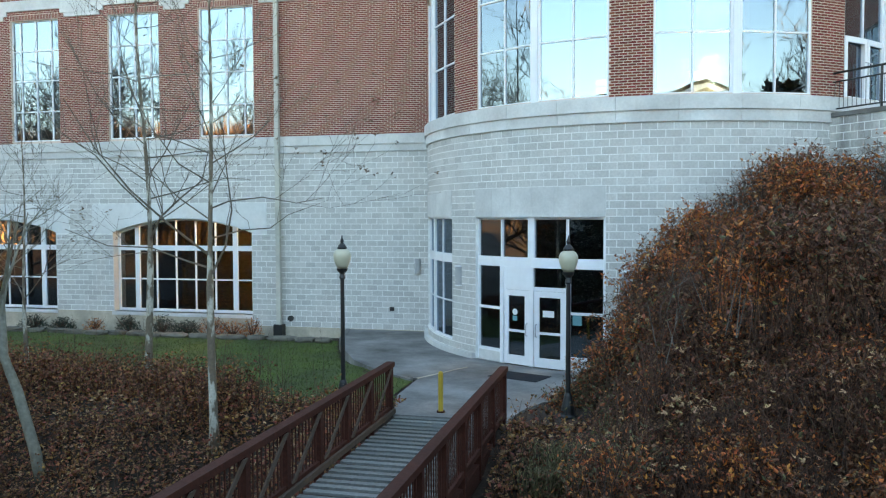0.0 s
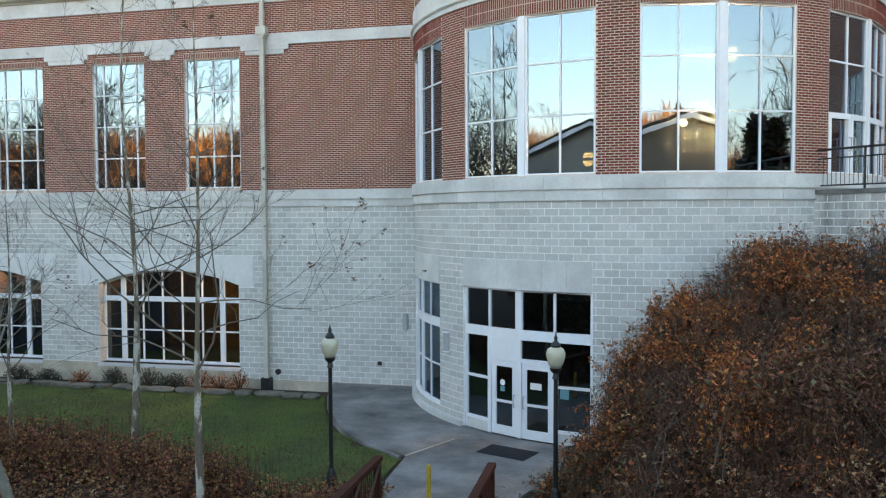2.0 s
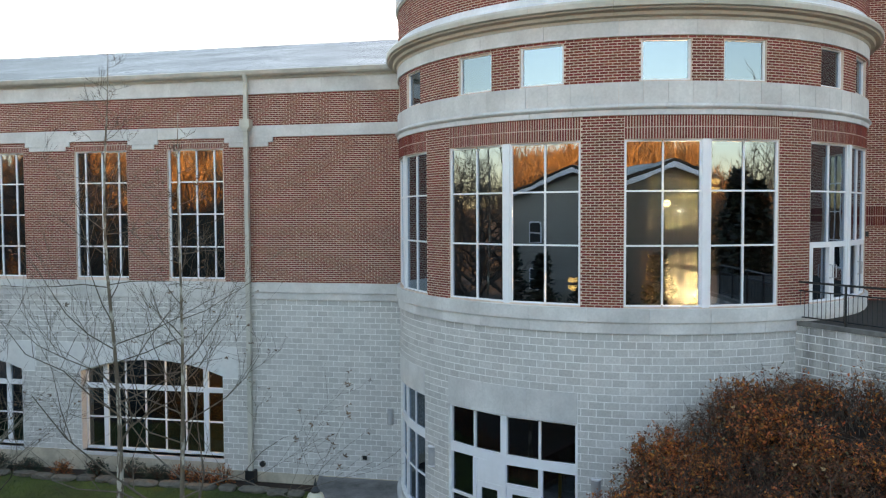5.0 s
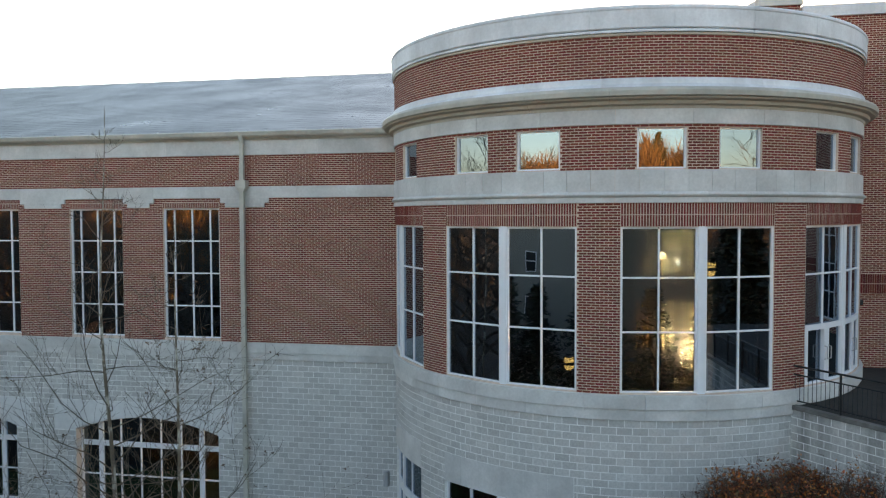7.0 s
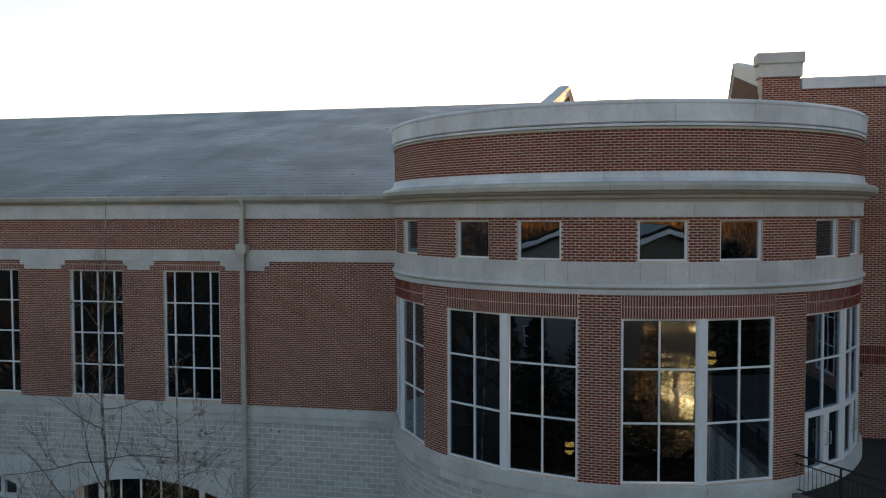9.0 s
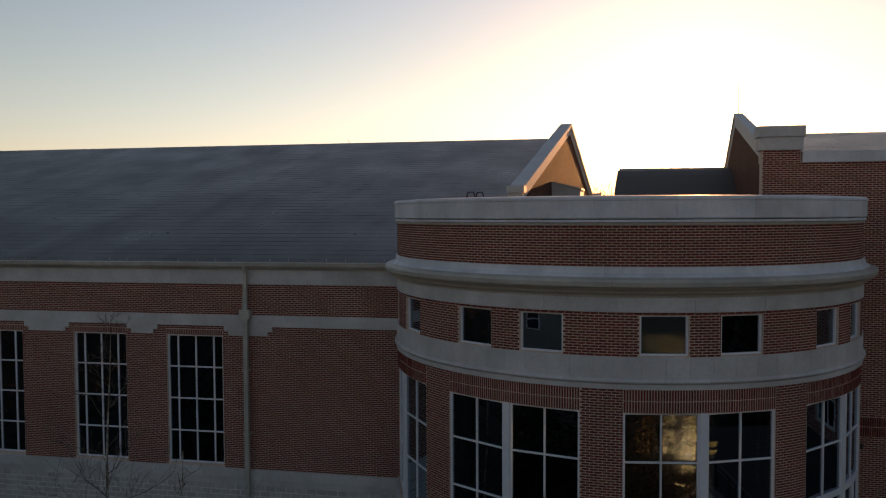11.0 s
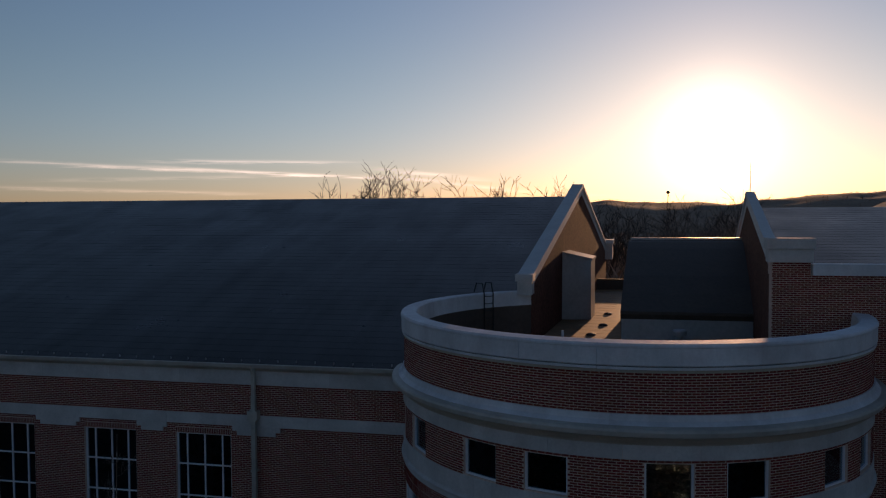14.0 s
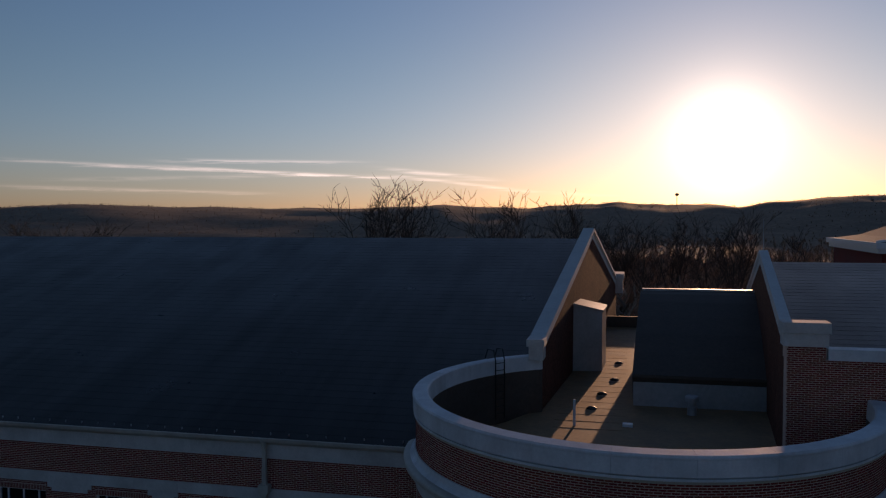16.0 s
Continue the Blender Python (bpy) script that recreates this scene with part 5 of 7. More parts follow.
lawn = Mesh()
step = 0.125
cells = {}
for i in range(-272, -40):
    for j in range(134, 222):
        x, y = i * step, j * step
        jx, jy = noise.noise((x * 1.3, y * 1.3, 0)) * 0.5, noise.noise((x * 1.3, y * 1.3, 9)) * 0.5
        if inside(x + 0.0625 + jx * (y < 23) * (x < -6.5), y + 0.0625 + jy * (y < 23) * (x < -6.5), LAWN):
            idx = []
            for p, q in ((i, j), (i + 1, j), (i + 1, j + 1), (i, j + 1)):
                if (p, q) not in cells:
                    cells[(p, q)] = len(lawn.v)
                    lawn.v.append((p * step, q * step, ground_z(p * step, q * step) + 0.03))
                idx.append(cells[(p, q)])
            lawn.f.append(tuple(idx))
tagged(part("lawn", lawn, GRASS, smooth=True), "short green winter lawn", "lawn", kind="structure")
r = random.Random(3)
s = Mesh()
while len(s.f) < 26000:
    x, y = r.uniform(-30, -5), r.uniform(16.5, 27.6)
    if inside(x, y, LAWN):
        z, a, h, w = ground_z(x, y) + 0.02, r.uniform(0, 6.28), r.uniform(0.03, 0.08), 0.012
        lx, ly = r.uniform(-0.04, 0.04), r.uniform(-0.04, 0.04)
        s.poly([(x - w * math.cos(a), y - w * math.sin(a), z), (x + w * math.cos(a), y + w * math.sin(a), z), (x + lx, y + ly, z + h)])
tagged(part("grass", s, BLADE), "short green grass blades", "grass", kind="stuff")


# ---------------------------------------------------------------- leaves and undergrowth
def leaf(mesh, p, size, r, flat=0.5, slim=1.0):
    """A small bent leaf of two triangles."""
    a = r.uniform(0, 6.283)
    way = Vector((math.cos(a), math.sin(a), r.uniform(-flat, flat))).normalized()
    side = way.cross(Vector((r.uniform(-flat, flat), r.uniform(-flat, flat), 1))).normalized()
    n = way.cross(side)
    p = Vector(p)
    k = size * r.uniform(0.25, 0.4) * slim
    i = len(mesh.v)
    mesh.v += [tuple(p), tuple(p + way * size * 0.5 + side * k + n * size * 0.12), tuple(p + way * size), tuple(p + way * size * 0.5 - side * k + n * size * 0.12)]
    mesh.f += [(i, i + 1, i + 2), (i, i + 2, i + 3)]


def lobed(mesh, p, size, r, flat=0.6):
    """A dry leaf with three pointed lobes."""
    a = r.uniform(0, 6.283)
    up = Vector((r.uniform(-flat, flat), r.uniform(-flat, flat), 1)).normalized()
    way = up.orthogonal().normalized()
    side = up.cross(way)
    p = Vector(p)
    for turn, ln in ((-0.95, 0.75), (0.0, 1.0), (0.95, 0.75)):
        c, s_ = math.cos(a + turn), math.sin(a + turn)
        d, e = way * c + side * s_, side * c - way * s_
        i = len(mesh.v)
        bend = up * size * r.uniform(-0.1, 0.2)
        mesh.v += [tuple(p), tuple(p + d * size * ln * 0.55 + e * size * 0.2 + bend * 0.5), tuple(p + d * size * ln + bend), tuple(p + d * size * ln * 0.55 - e * size * 0.2 + bend * 0.5)]
        mesh.f += [(i, i + 1, i + 2), (i, i + 2, i + 3)]


r = random.Random(11)
a, b = Mesh(), Mesh()
count = 0
while count < 84000:
    x, y = (r.uniform(-24, 1.2), r.uniform(8.0, 20.5)) if r.random() < 0.87 else (r.uniform(-20, 16), r.uniform(-8.0, 12.0))
    if (-5.3 < x < -2.6) or (x > -2.7 and y > 16.2) or (y > 17.6 and x > -8.0):
        continue
    if inside(x, y, LAWN) and (inside(x + r.uniform(-0.3, 0.3), y - r.uniform(0.1, 1.0), LAWN) or r.random() < 0.4):
        continue
    count += 1
    z = ground_z(x, y)
    (leaf(a, (x, y, z + r.uniform(0.01, 0.16)), r.uniform(0.06, 0.15), r, 0.8) if r.random() < 0.8 else lobed(b, (x, y, z + r.uniform(0.03, 0.18)), r.uniform(0.05, 0.1), r, 0.8))
tagged(part("leaf_litter", a, LEAF), "fallen brown leaves on the bank", "leaves", kind="stuff")
tagged(part("pale_leaf_litter", b, TANLEAF), "fallen pale tan leaves on the bank", "leaves", kind="stuff")
# brown stalks and low plants on the bank, in clumps
s, lv, lw = Mesh(), Mesh(), Mesh()
for k in range(13000):
    x, y = r.uniform(-24, 1.2), r.uniform(8, 21.5)
    clump = noise.noise((x * 0.55, y * 0.55, 5))
    if inside(x, y - 0.9 + 0.8 * clump, LAWN) or (-5.5 < x < -2.5) or (x > -2.7 and y > 16.2) or (y > 17.0 and x > -8.3) or clump < -0.25:
        continue
    z, h = ground_z(x, y), r.uniform(0.2, 0.85) * (0.55 + 1.3 * max(0, clump + 0.2))
    lx, ly = r.uniform(-0.35, 0.35) * h, r.uniform(-0.35, 0.35) * h
    s.tube([(x, y, z - 0.05), (x + lx * 0.4 + r.uniform(-0.05, 0.05), y + ly * 0.4, z + h * 0.6), (x + lx, y + ly, z + h)], [0.006, 0.005, 0.002], 3, False)
    to = lv if noise.noise((x * 0.8, y * 0.8, 15)) + r.uniform(-0.3, 0.3) > -0.05 else lw
    for q in range(r.randrange(3, 11)):
        f = r.uniform(0.25, 1)
        leaf(to, (x + lx * f + r.uniform(-0.1, 0.1), y + ly * f + r.uniform(-0.1, 0.1), z + h * f), r.uniform(0.05, 0.11), r, 1.0)
# leafy weeds that stand before the lawn
for k in range(1000):
    cx, cy, wide = ((-16.3, 18.9, 0.9), (-14.6, 18.5, 0.7), (-18.5, 19.8, 1.0), (-12.0, 18.2, 0.6), (-10.6, 17.3, 0.6), (-9.4, 16.7, 0.5))[k % 6]
    x, y = cx + r.gauss(0, wide), cy + r.gauss(0, 0.4)
    z, h = ground_z(x, y), r.uniform(0.35, 1.1)
    lx, ly = r.uniform(-0.3, 0.3) * h, r.uniform(-0.3, 0.3) * h
    s.tube([(x, y, z - 0.05), (x + lx * 0.4, y + ly * 0.4, z + h * 0.6), (x + lx, y + ly, z + h)], [0.006, 0.005, 0.002], 3, False)
    for q in range(r.randrange(5, 13)):
        f = r.uniform(0.35, 1)
        leaf(lv, (x + lx * f + r.uniform(-0.12, 0.12), y + ly * f + r.uniform(-0.12, 0.12), z + h * f), r.uniform(0.06, 0.12), r, 1.0)
# tall thin shoots by the trunks
for k in range(150):
    cx, cy = ((-9.6, 17.4), (-13.6, 19.2), (-8.2, 16.6), (-15.5, 19.3))[k % 4]
    x, y = cx + r.gauss(0, 0.45), cy + r.gauss(0, 0.35)
    z, h = ground_z(x, y), r.uniform(0.7, 1.9)
    s.tube([(x, y, z - 0.05), (x + r.uniform(-0.1, 0.1), y, z + h * 0.6), (x + r.uniform(-0.2, 0.2), y + r.uniform(-0.2, 0.2), z + h)], [0.006, 0.004, 0.002], 3, False)
tagged(part("dry_stalks", s, TWIG), "dry brown stalks on the bank", "undergrowth", kind="stuff")
tagged(part("dry_stalk_leaves", lv, LEAF), "withered leaves on dry stalks", "undergrowth", kind="stuff")
tagged(part("dull_stalk_leaves", lw, BROWNLEAF), "dull withered leaves on dry stalks", "undergrowth", kind="stuff")


clump_dice = random.Random(77)
CLUMPS = [(clump_dice.uniform(-1.5, 9.0), clump_dice.uniform(12.5, 22.5), clump_dice.uniform(0.45, 1.0), clump_dice.uniform(0.3, 0.85)) for k in range(85)]


def canopy_z(x, y):
    """Top of the shrubs on the planted bank."""
    ys = [(12.0, -1.3), (13.0, -0.5), (14.0, 0.2), (15.3, 1.05), (16.9, 2.35), (18.5, 3.3), (20.5, 4.15), (22.5, 4.15)]
    z = ys[-1][1]
    for (p, q), (p2, q2) in zip(ys, ys[1:]):
        if p <= y <= p2:
            z = q + (q2 - q) * (y - p) / (p2 - p)
            break
    z += (0.3 * min(x - 2.3, 0.6) - 0.15 + 0.2 * smooth(-0.8, 0.3, x) + 0.5 * smooth(2.1, 2.9, x) + 0.4 * smooth(3.0, 4.6, x)) * smooth(15.5, 19.5, y)
    left = -0.85 - 0.45 * smooth(17.4, 18.4, y) + 0.85 * smooth(18.6, 20.5, y) + 0.35 * noise.noise((y * 0.9, 0.3, 0))
    z = -0.4 + (z + 0.4) * smooth(left, left + 1.75 + 0.1 * smooth(18, 15, y), x) ** 0.7
    bump = 0.0
    for cx, cy, cr, ch in CLUMPS:
        d = ((x - cx) ** 2 + (y - cy) ** 2) / (cr * cr)
        if d < 1:
            bump = max(bump, ch * (1 - d) ** 0.5)
    return z + bump + 0.4 * noise.noise((x * 0.75, y * 0.75, 2.0)) + 0.2 * noise.noise((x * 1.9, y * 1.9, 4.0))


r = random.Random(21)
stems, grey, fine, red, brown, tan, olive = (Mesh() for k in range(7))
n = 0
while n < 12500:
    x, y = r.uniform(-1.9, 10.0), r.uniform(11.8, 22.6)
    if y > 23.0 - max(0, x - 4.4) * 1.26 - 0.25 or math.hypot(x - 0.15, y - 29.3) < 8.0:
        continue
    top = canopy_z(x, y)
    g = min(ground_z(x, y), top - 0.25)
    if (top < -0.2 and x < -0.5) or (x < -0.75 and y < 17.6):
        continue
    gap = noise.noise((x * 1.05, y * 1.05, 12.0))
    thin = smooth(2.6, 3.4, top) * smooth(0.16, -0.06, gap)  # places where the wall shows between bare grey stems
    if r.random() < 0.6 * thin:
        continue
    n += 1
    tangle = smooth(3.3, 2.3, top)
    if r.random() < tangle:
        # arching shoots that droop over one another
        h = min(top - g, r.uniform(0.3, 1.0))
        a = r.uniform(0, 6.283)
        ln = r.uniform(0.3, 0.9)
        base = Vector((x, y, top - h))
        mid = Vector((x + math.cos(a) * ln * 0.4, y + math.sin(a) * ln * 0.4, top + r.uniform(-0.15, 0.2)))
        tip = Vector((x + math.cos(a) * ln, y + math.sin(a) * ln, top - r.uniform(0.0, 0.55)))
        radii = [0.01, 0.007, 0.003]
    else:
        h = min(top - g, r.uniform(0.5, 1.2) + 0.5 * smooth(3.4, 4.4, top))
        base = Vector((x + r.uniform(-0.25, 0.25), y + r.uniform(-0.2, 0.2), top - h))
        tip = Vector((x + r.uniform(-0.45, 0.45), y + r.uniform(-0.5, 0.2), top + r.uniform(-0.35, 0.22) + (0.3 if r.random() < 0.08 else 0.0)))
        mid = base.lerp(tip, 0.55) + Vector((r.uniform(-0.2, 0.2), r.uniform(-0.2, 0.2), 0.12 * h))
        radii = [0.008, 0.006, 0.003]
    (grey if r.random() < 0.01 + 0.75 * thin else stems).tube([base, mid, tip], radii, 3, False)
    warm = noise.noise((x * 0.8, y * 0.8, top * 0.8 + 3.1)) + 0.45 * smooth(2.6, 4.6, top) + 0.5 * smooth(1.2, -0.4, x) * smooth(0.6, 1.6, top) - 0.12
    dense = max(0.03, (0.4 + 1.2 * noise.noise((x * 0.9, y * 0.9, 7.7)) + 1.3 * noise.noise((x * 2.3, y * 2.3, top * 2.3))) * (1 - 0.85 * thin))
    for q in range(6):
        f = r.uniform(0.25, 1.0)
        p = base.lerp(mid, f / 0.55) if f < 0.55 else mid.lerp(tip, (f - 0.55) / 0.45)
        e = p + Vector((r.uniform(-0.3, 0.3), r.uniform(-0.3, 0.3), r.uniform(-0.2, 0.25)))
        if q < 2 and tangle > 0.4:
            # long whips that hang down the front
            e = p + Vector((r.uniform(-0.2, 0.2), r.uniform(-0.4, 0.05), -r.uniform(0.3, 1.0)))
            fine.tube([p, p.lerp(e, 0.4) + Vector((0, -0.05, 0.14)), e], [0.006, 0.005, 0.002], 3, False)
        else:
            fine.tube([p, e], [0.005, 0.002], 3, False)
        for w in range(9):
            if r.random() < dense:
                to = red if r.random() < 0.2 + 1.3 * warm else olive if r.random() < 0.08 + 0.5 * smooth(0.6, -0.6, x) else brown
                leaf(to, p.lerp(e, r.uniform(0.1, 1.0)) + Vector((r.uniform(-0.06, 0.06), r.uniform(-0.06, 0.06), r.uniform(-0.06, 0.06))), r.uniform(0.05, 0.12), r, 1.4, 0.78)
    # wind-blown leaves lie in drifts
    drift = noise.noise((x * 1.1, y * 1.1, 31.0))
    if r.random() < 0.025 + 1.4 * max(0.0, drift - 0.13) * smooth(3.6, 1.5, top) + 0.1 * smooth(0.9, -0.3, top):
        for q in range(r.randrange(1, 4)):
            lobed(tan, (x + r.uniform(-0.25, 0.25), y + r.uniform(-0.3, 0.1), top + r.uniform(0.0, 0.16)), r.uniform(0.07, 0.13), r, 0.9)
bush = "dense leafless shrubs with russet leaves on the bank"
tagged(part("shrub_stems", stems, TWIG), bush, "shrubs", kind="stuff")
tagged(part("shrub_grey_stems", grey, GREYTWIG), "grey arching shrub stems on the bank", "shrubs", kind="stuff")
tagged(part("shrub_twigs", fine, REDTWIG), "fine red-brown shrub twigs on the bank", "shrubs", kind="stuff")
tagged(part("shrub_leaves", red, SHRUBLEAF), "russet shrub leaves on the bank", "shrubs", kind="stuff")
tagged(part("withered_shrub_leaves", brown, BROWNLEAF), "dull brown withered shrub leaves on the bank", "shrubs", kind="stuff")
tagged(part("olive_shrub_leaves", olive, OLIVE), "dull olive shrub leaves on the bank", "shrubs", kind="stuff")
tagged(part("caught_leaves", tan, TANLEAF), "pale fallen leaves caught in the shrubs", "leaves", kind="stuff")
# drooping dry grass at the foot of the shrubs
s = Mesh()
for k in range(5200):
    y = r.uniform(13.2, 19.0)
    x = -1.5 + 0.55 * smooth(16.5, 19, y) + r.gauss(0.25, 0.35)
    if -2.6 < x < 1.5 and not (x < -0.7 and 14.5 < y < 17.9):
        z = max(ground_z(x, y), canopy_z(x, y) - 0.5)
        h, a, w = r.uniform(0.25, 0.7), r.uniform(0, 6.283), 0.007
        dx, dy = math.cos(a) * h * 0.45, math.sin(a) * h * 0.45
        ex, ey = -math.sin(a) * w, math.cos(a) * w
        s.poly([(x - ex, y - ey, z), (x + ex, y + ey, z), (x + dx * 0.5 + ex, y + dy * 0.5 + ey, z + h * 0.8), (x + dx * 0.5 - ex, y + dy * 0.5 - ey, z + h * 0.8)])
        s.poly([(x + dx * 0.5 - ex, y + dy * 0.5 - ey, z + h * 0.8), (x + dx * 0.5 + ex, y + dy * 0.5 + ey, z + h * 0.8), (x + dx, y + dy, z + h * 0.7)])
tagged(part("dry_grass", s, OLIVE), "dry olive grass at the foot of the shrubs", "grass", kind="stuff")


# low evergreen bushes and edging stones before the wing
def bush_at(x, y, rad, h, mat, label, leaves=900):
    t = thing("bush", label, "bush", "bushes by the wall")
    q = random.Random(int(x * 131 + y * 17))
    z = ground_z(x, y)
    st, lf = Mesh(), Mesh()
    for k in range(26):
        e = (x + q.uniform(-rad, rad) * 0.8, y + q.uniform(-rad, rad) * 0.6, z + h * q.uniform(0.6, 1))
        st.tube([(x, y, z), ((x + e[0]) / 2, (y + e[1]) / 2, z + h * 0.45), e], [0.014, 0.01, 0.004], 4, False)
    for k in range(leaves):
        d = Vector((q.gauss(0, 1), q.gauss(0, 1), abs(q.gauss(0, 1)))).normalized() * q.uniform(0.55, 1.0)
        leaf(lf, (x + d.x * rad, y + d.y * rad * 0.8, z + d.z * h), q.uniform(0.05, 0.09), q, 1.2)
    part("branchwork", st, TWIG, t)
    part("foliage", lf, mat, t)


for x, rad, h in ((-24.0, 0.7, 0.7), (-22.6, 0.6, 0.6), (-19.6, 0.55, 0.75), (-18.1, 0.75, 0.8), (-17.0, 0.6, 0.65)):
    bush_at(x, 27.75, rad, h, GREENBUSH, "low dark green bush against the block wall")
for x, rad, h in ((-16.0, 0.6, 0.8), (-15.1, 0.7, 0.7), (-14.3, 0.5, 0.8), (-21.2, 0.5, 0.6)):
    bush_at(x, 27.8, rad, h, SHRUBLEAF, "low russet bush against the block wall", 350)
q = random.Random(5)
x = -26.0
while x < -10.9:
    w = q.uniform(0.5, 1.1)
    t = thing("edging_stone", "rough low field stone edging the planting bed", "stone", "edging stones")
    bm = bmesh.new()
    bmesh.ops.create_icosphere(bm, subdivisions=2, radius=1.0)
    for v in bm.verts:
        v.co = Vector([math.copysign(abs(c) ** 0.6, c) for c in v.co])
        v.co = Vector((v.co.x * w * 0.56, v.co.y * 0.24, v.co.z * 0.1)) * (1 + 0.25 * noise.noise(v.co * 1.7 + Vector((x, 0, 0))))
    me = bpy.data.meshes.new("stone")
    bm.to_mesh(me)
    bm.free()
    me.materials.append(ROCK)
    ob = new("stone", me)
    ob.parent = t
    ob.location = (x + w / 2, 27.2 + q.uniform(-0.1, 0.1), ground_z(x, 27.2) + 0.1)
    x += w + q.uniform(0.02, 0.25)


# ---------------------------------------------------------------- trees
def grow(mesh, tips, r, p, way, length, rad, depth, sides, droop=0.0, split=(3, 5), wander=0.18, twig=0.0035):
    """One limb and its side shoots; the ends are kept in tips."""
    n = 4 if depth > 1 else 3
    pts, rads, d = [Vector(p)], [rad], Vector(way).normalized()
    for k in range(n):
        d = (d + Vector((r.uniform(-1, 1), r.uniform(-1, 1), r.uniform(-1, 1))) * wander + Vector((0, 0, -droop))).normalized()
        pts.append(pts[-1] + d * length / n)
        rads.append(max(twig * (0.35 if depth <= 0 and k == n - 1 else 1.0), rad * (1 - 0.72 * (k + 1) / n)))
    mesh.tube(pts, rads, sides, False)
    if depth <= 0:
        tips.append((pts[-1], d))
        return
    for k in range(r.randint(*split)):
        f = r.uniform(0.25, 1.0)
        i = min(n - 1, int(f * n))
        q = pts[i].lerp(pts[i + 1], f * n - i)
        side = Vector((r.uniform(-1, 1), r.uniform(-1, 1), r.uniform(-0.3, 0.8))).normalized()
        grow(mesh, tips, r, q, d * 0.75 + side * 0.75, length * r.uniform(0.4, 0.65), max(twig, rads[i] * 0.55), depth - 1, max(3, sides - 2), droop, split, wander, twig)


def young_tree(name, label, x, y, base, top, rad, seed, low, bark, limbs=26, reach=3.0, leaves=0):
    """A slender young tree: one straight leader with rising side limbs."""
    t = thing(name, label, "tree", "bare young trees")
    r = random.Random(seed)
    trunk, crown, tips, lf = Mesh(), Mesh(), [], Mesh()
    n, pts, rads = 14, [], []
    for k in range(n + 1):
        f = k / n
        pts.append(Vector((x + 0.25 * noise.noise((f * 2.2, seed, 0)), y + 0.25 * noise.noise((f * 2.2, seed, 5)), base - 0.1 + (top - base) * f)))
        rads.append(max(0.008, rad * (1 - f) ** 0.8 * (1 if f < low else 0.72)))
    rads[0] *= 1.35
    trunk.tube(pts, rads, 10)
    part("trunk", trunk, bark, t, smooth=True)
    for k in range(limbs):
        f = low + (0.97 - low) * (k + r.random()) / limbs
        i = min(n - 1, int(f * n))
        p = pts[i].lerp(pts[i + 1], f * n - i)
        a = k * 2.4 + r.uniform(-0.5, 0.5)
        ln = (reach * (1 - (f - low) / (1 - low)) ** 1.25 + 0.25) * r.uniform(0.65, 1.1)
        grow(crown, tips, r, p, (math.cos(a), math.sin(a), r.uniform(0.15, 0.6)), ln, max(0.007, rads[i] * 0.37), 2, 6, -0.1, (3, 5), 0.34)
    part("crown", crown, TWIGBARK, t)
    if leaves:
        side = [q for q in tips if q[0].x > x + 0.7 and q[0].z < base + (top - base) * 0.62]
        picks = r.sample(side, min(leaves, len(side))) + r.sample(tips, min(leaves // 8, len(tips)))
        for p, d in picks:
            for k in range(r.randint(1, 3)):
                lobed(lf, p + Vector((r.uniform(-0.06, 0.06), r.uniform(-0.06, 0.06), r.uniform(-0.1, 0.02))), r.uniform(0.05, 0.1), r, 1.0)
        part("foliage", lf, DRYLEAF, t, "a few withered leaves still hanging")
    return t


young_tree("young_tree", "slender bare young tree with pale bark by the lawn", -13.1, 19.4, ground_z(-13.1, 19.4), 14.9, 0.108, 4, 0.26, BARK, 32, 4.7, 45)
young_tree("young_tree", "slender bare young tree with pale mottled bark on the bank", -8.95, 15.6, ground_z(-8.95, 15.6), 12.0, 0.1, 9, 0.29, BARK, 30, 4.3, 220)
young_tree("young_tree", "bare young tree with dark twigs beside the lawn", -17.2, 19.6, ground_z(-17.2, 19.6), 8.0, 0.07, 15, 0.25, BARK, 24, 3.2, 20)
t = thing("leaning_tree", "leaning grey tree trunk with bare limbs on the bank", "tree")
s, tips = Mesh(), []
rr = random.Random(2)
base = Vector((-13.45, 15.7, ground_z(-13.45, 15.7) - 0.15))
pts = [base, base + Vector((-0.18, 0.0, 0.8)), base + Vector((-0.65, 0.05, 2.1)), base + Vector((-1.05, 0.1, 2.9)), base + Vector((-1.15, 0.2, 4.4))]
s.tube(pts, [0.15, 0.125, 0.115, 0.1, 0.05], 10)
part("trunk", s, GREYBARK, t, smooth=True)
s = Mesh()
for k in range(7):
    grow(s, tips, rr, pts[3].lerp(pts[4], rr.random()), (rr.uniform(-1, 0.6), rr.uniform(-0.6, 0.6), 1.2), rr.uniform(2.0, 3.4), 0.045, 2, 6, 0.0, (4, 6))
part("crown", s, GREYBARK, t)

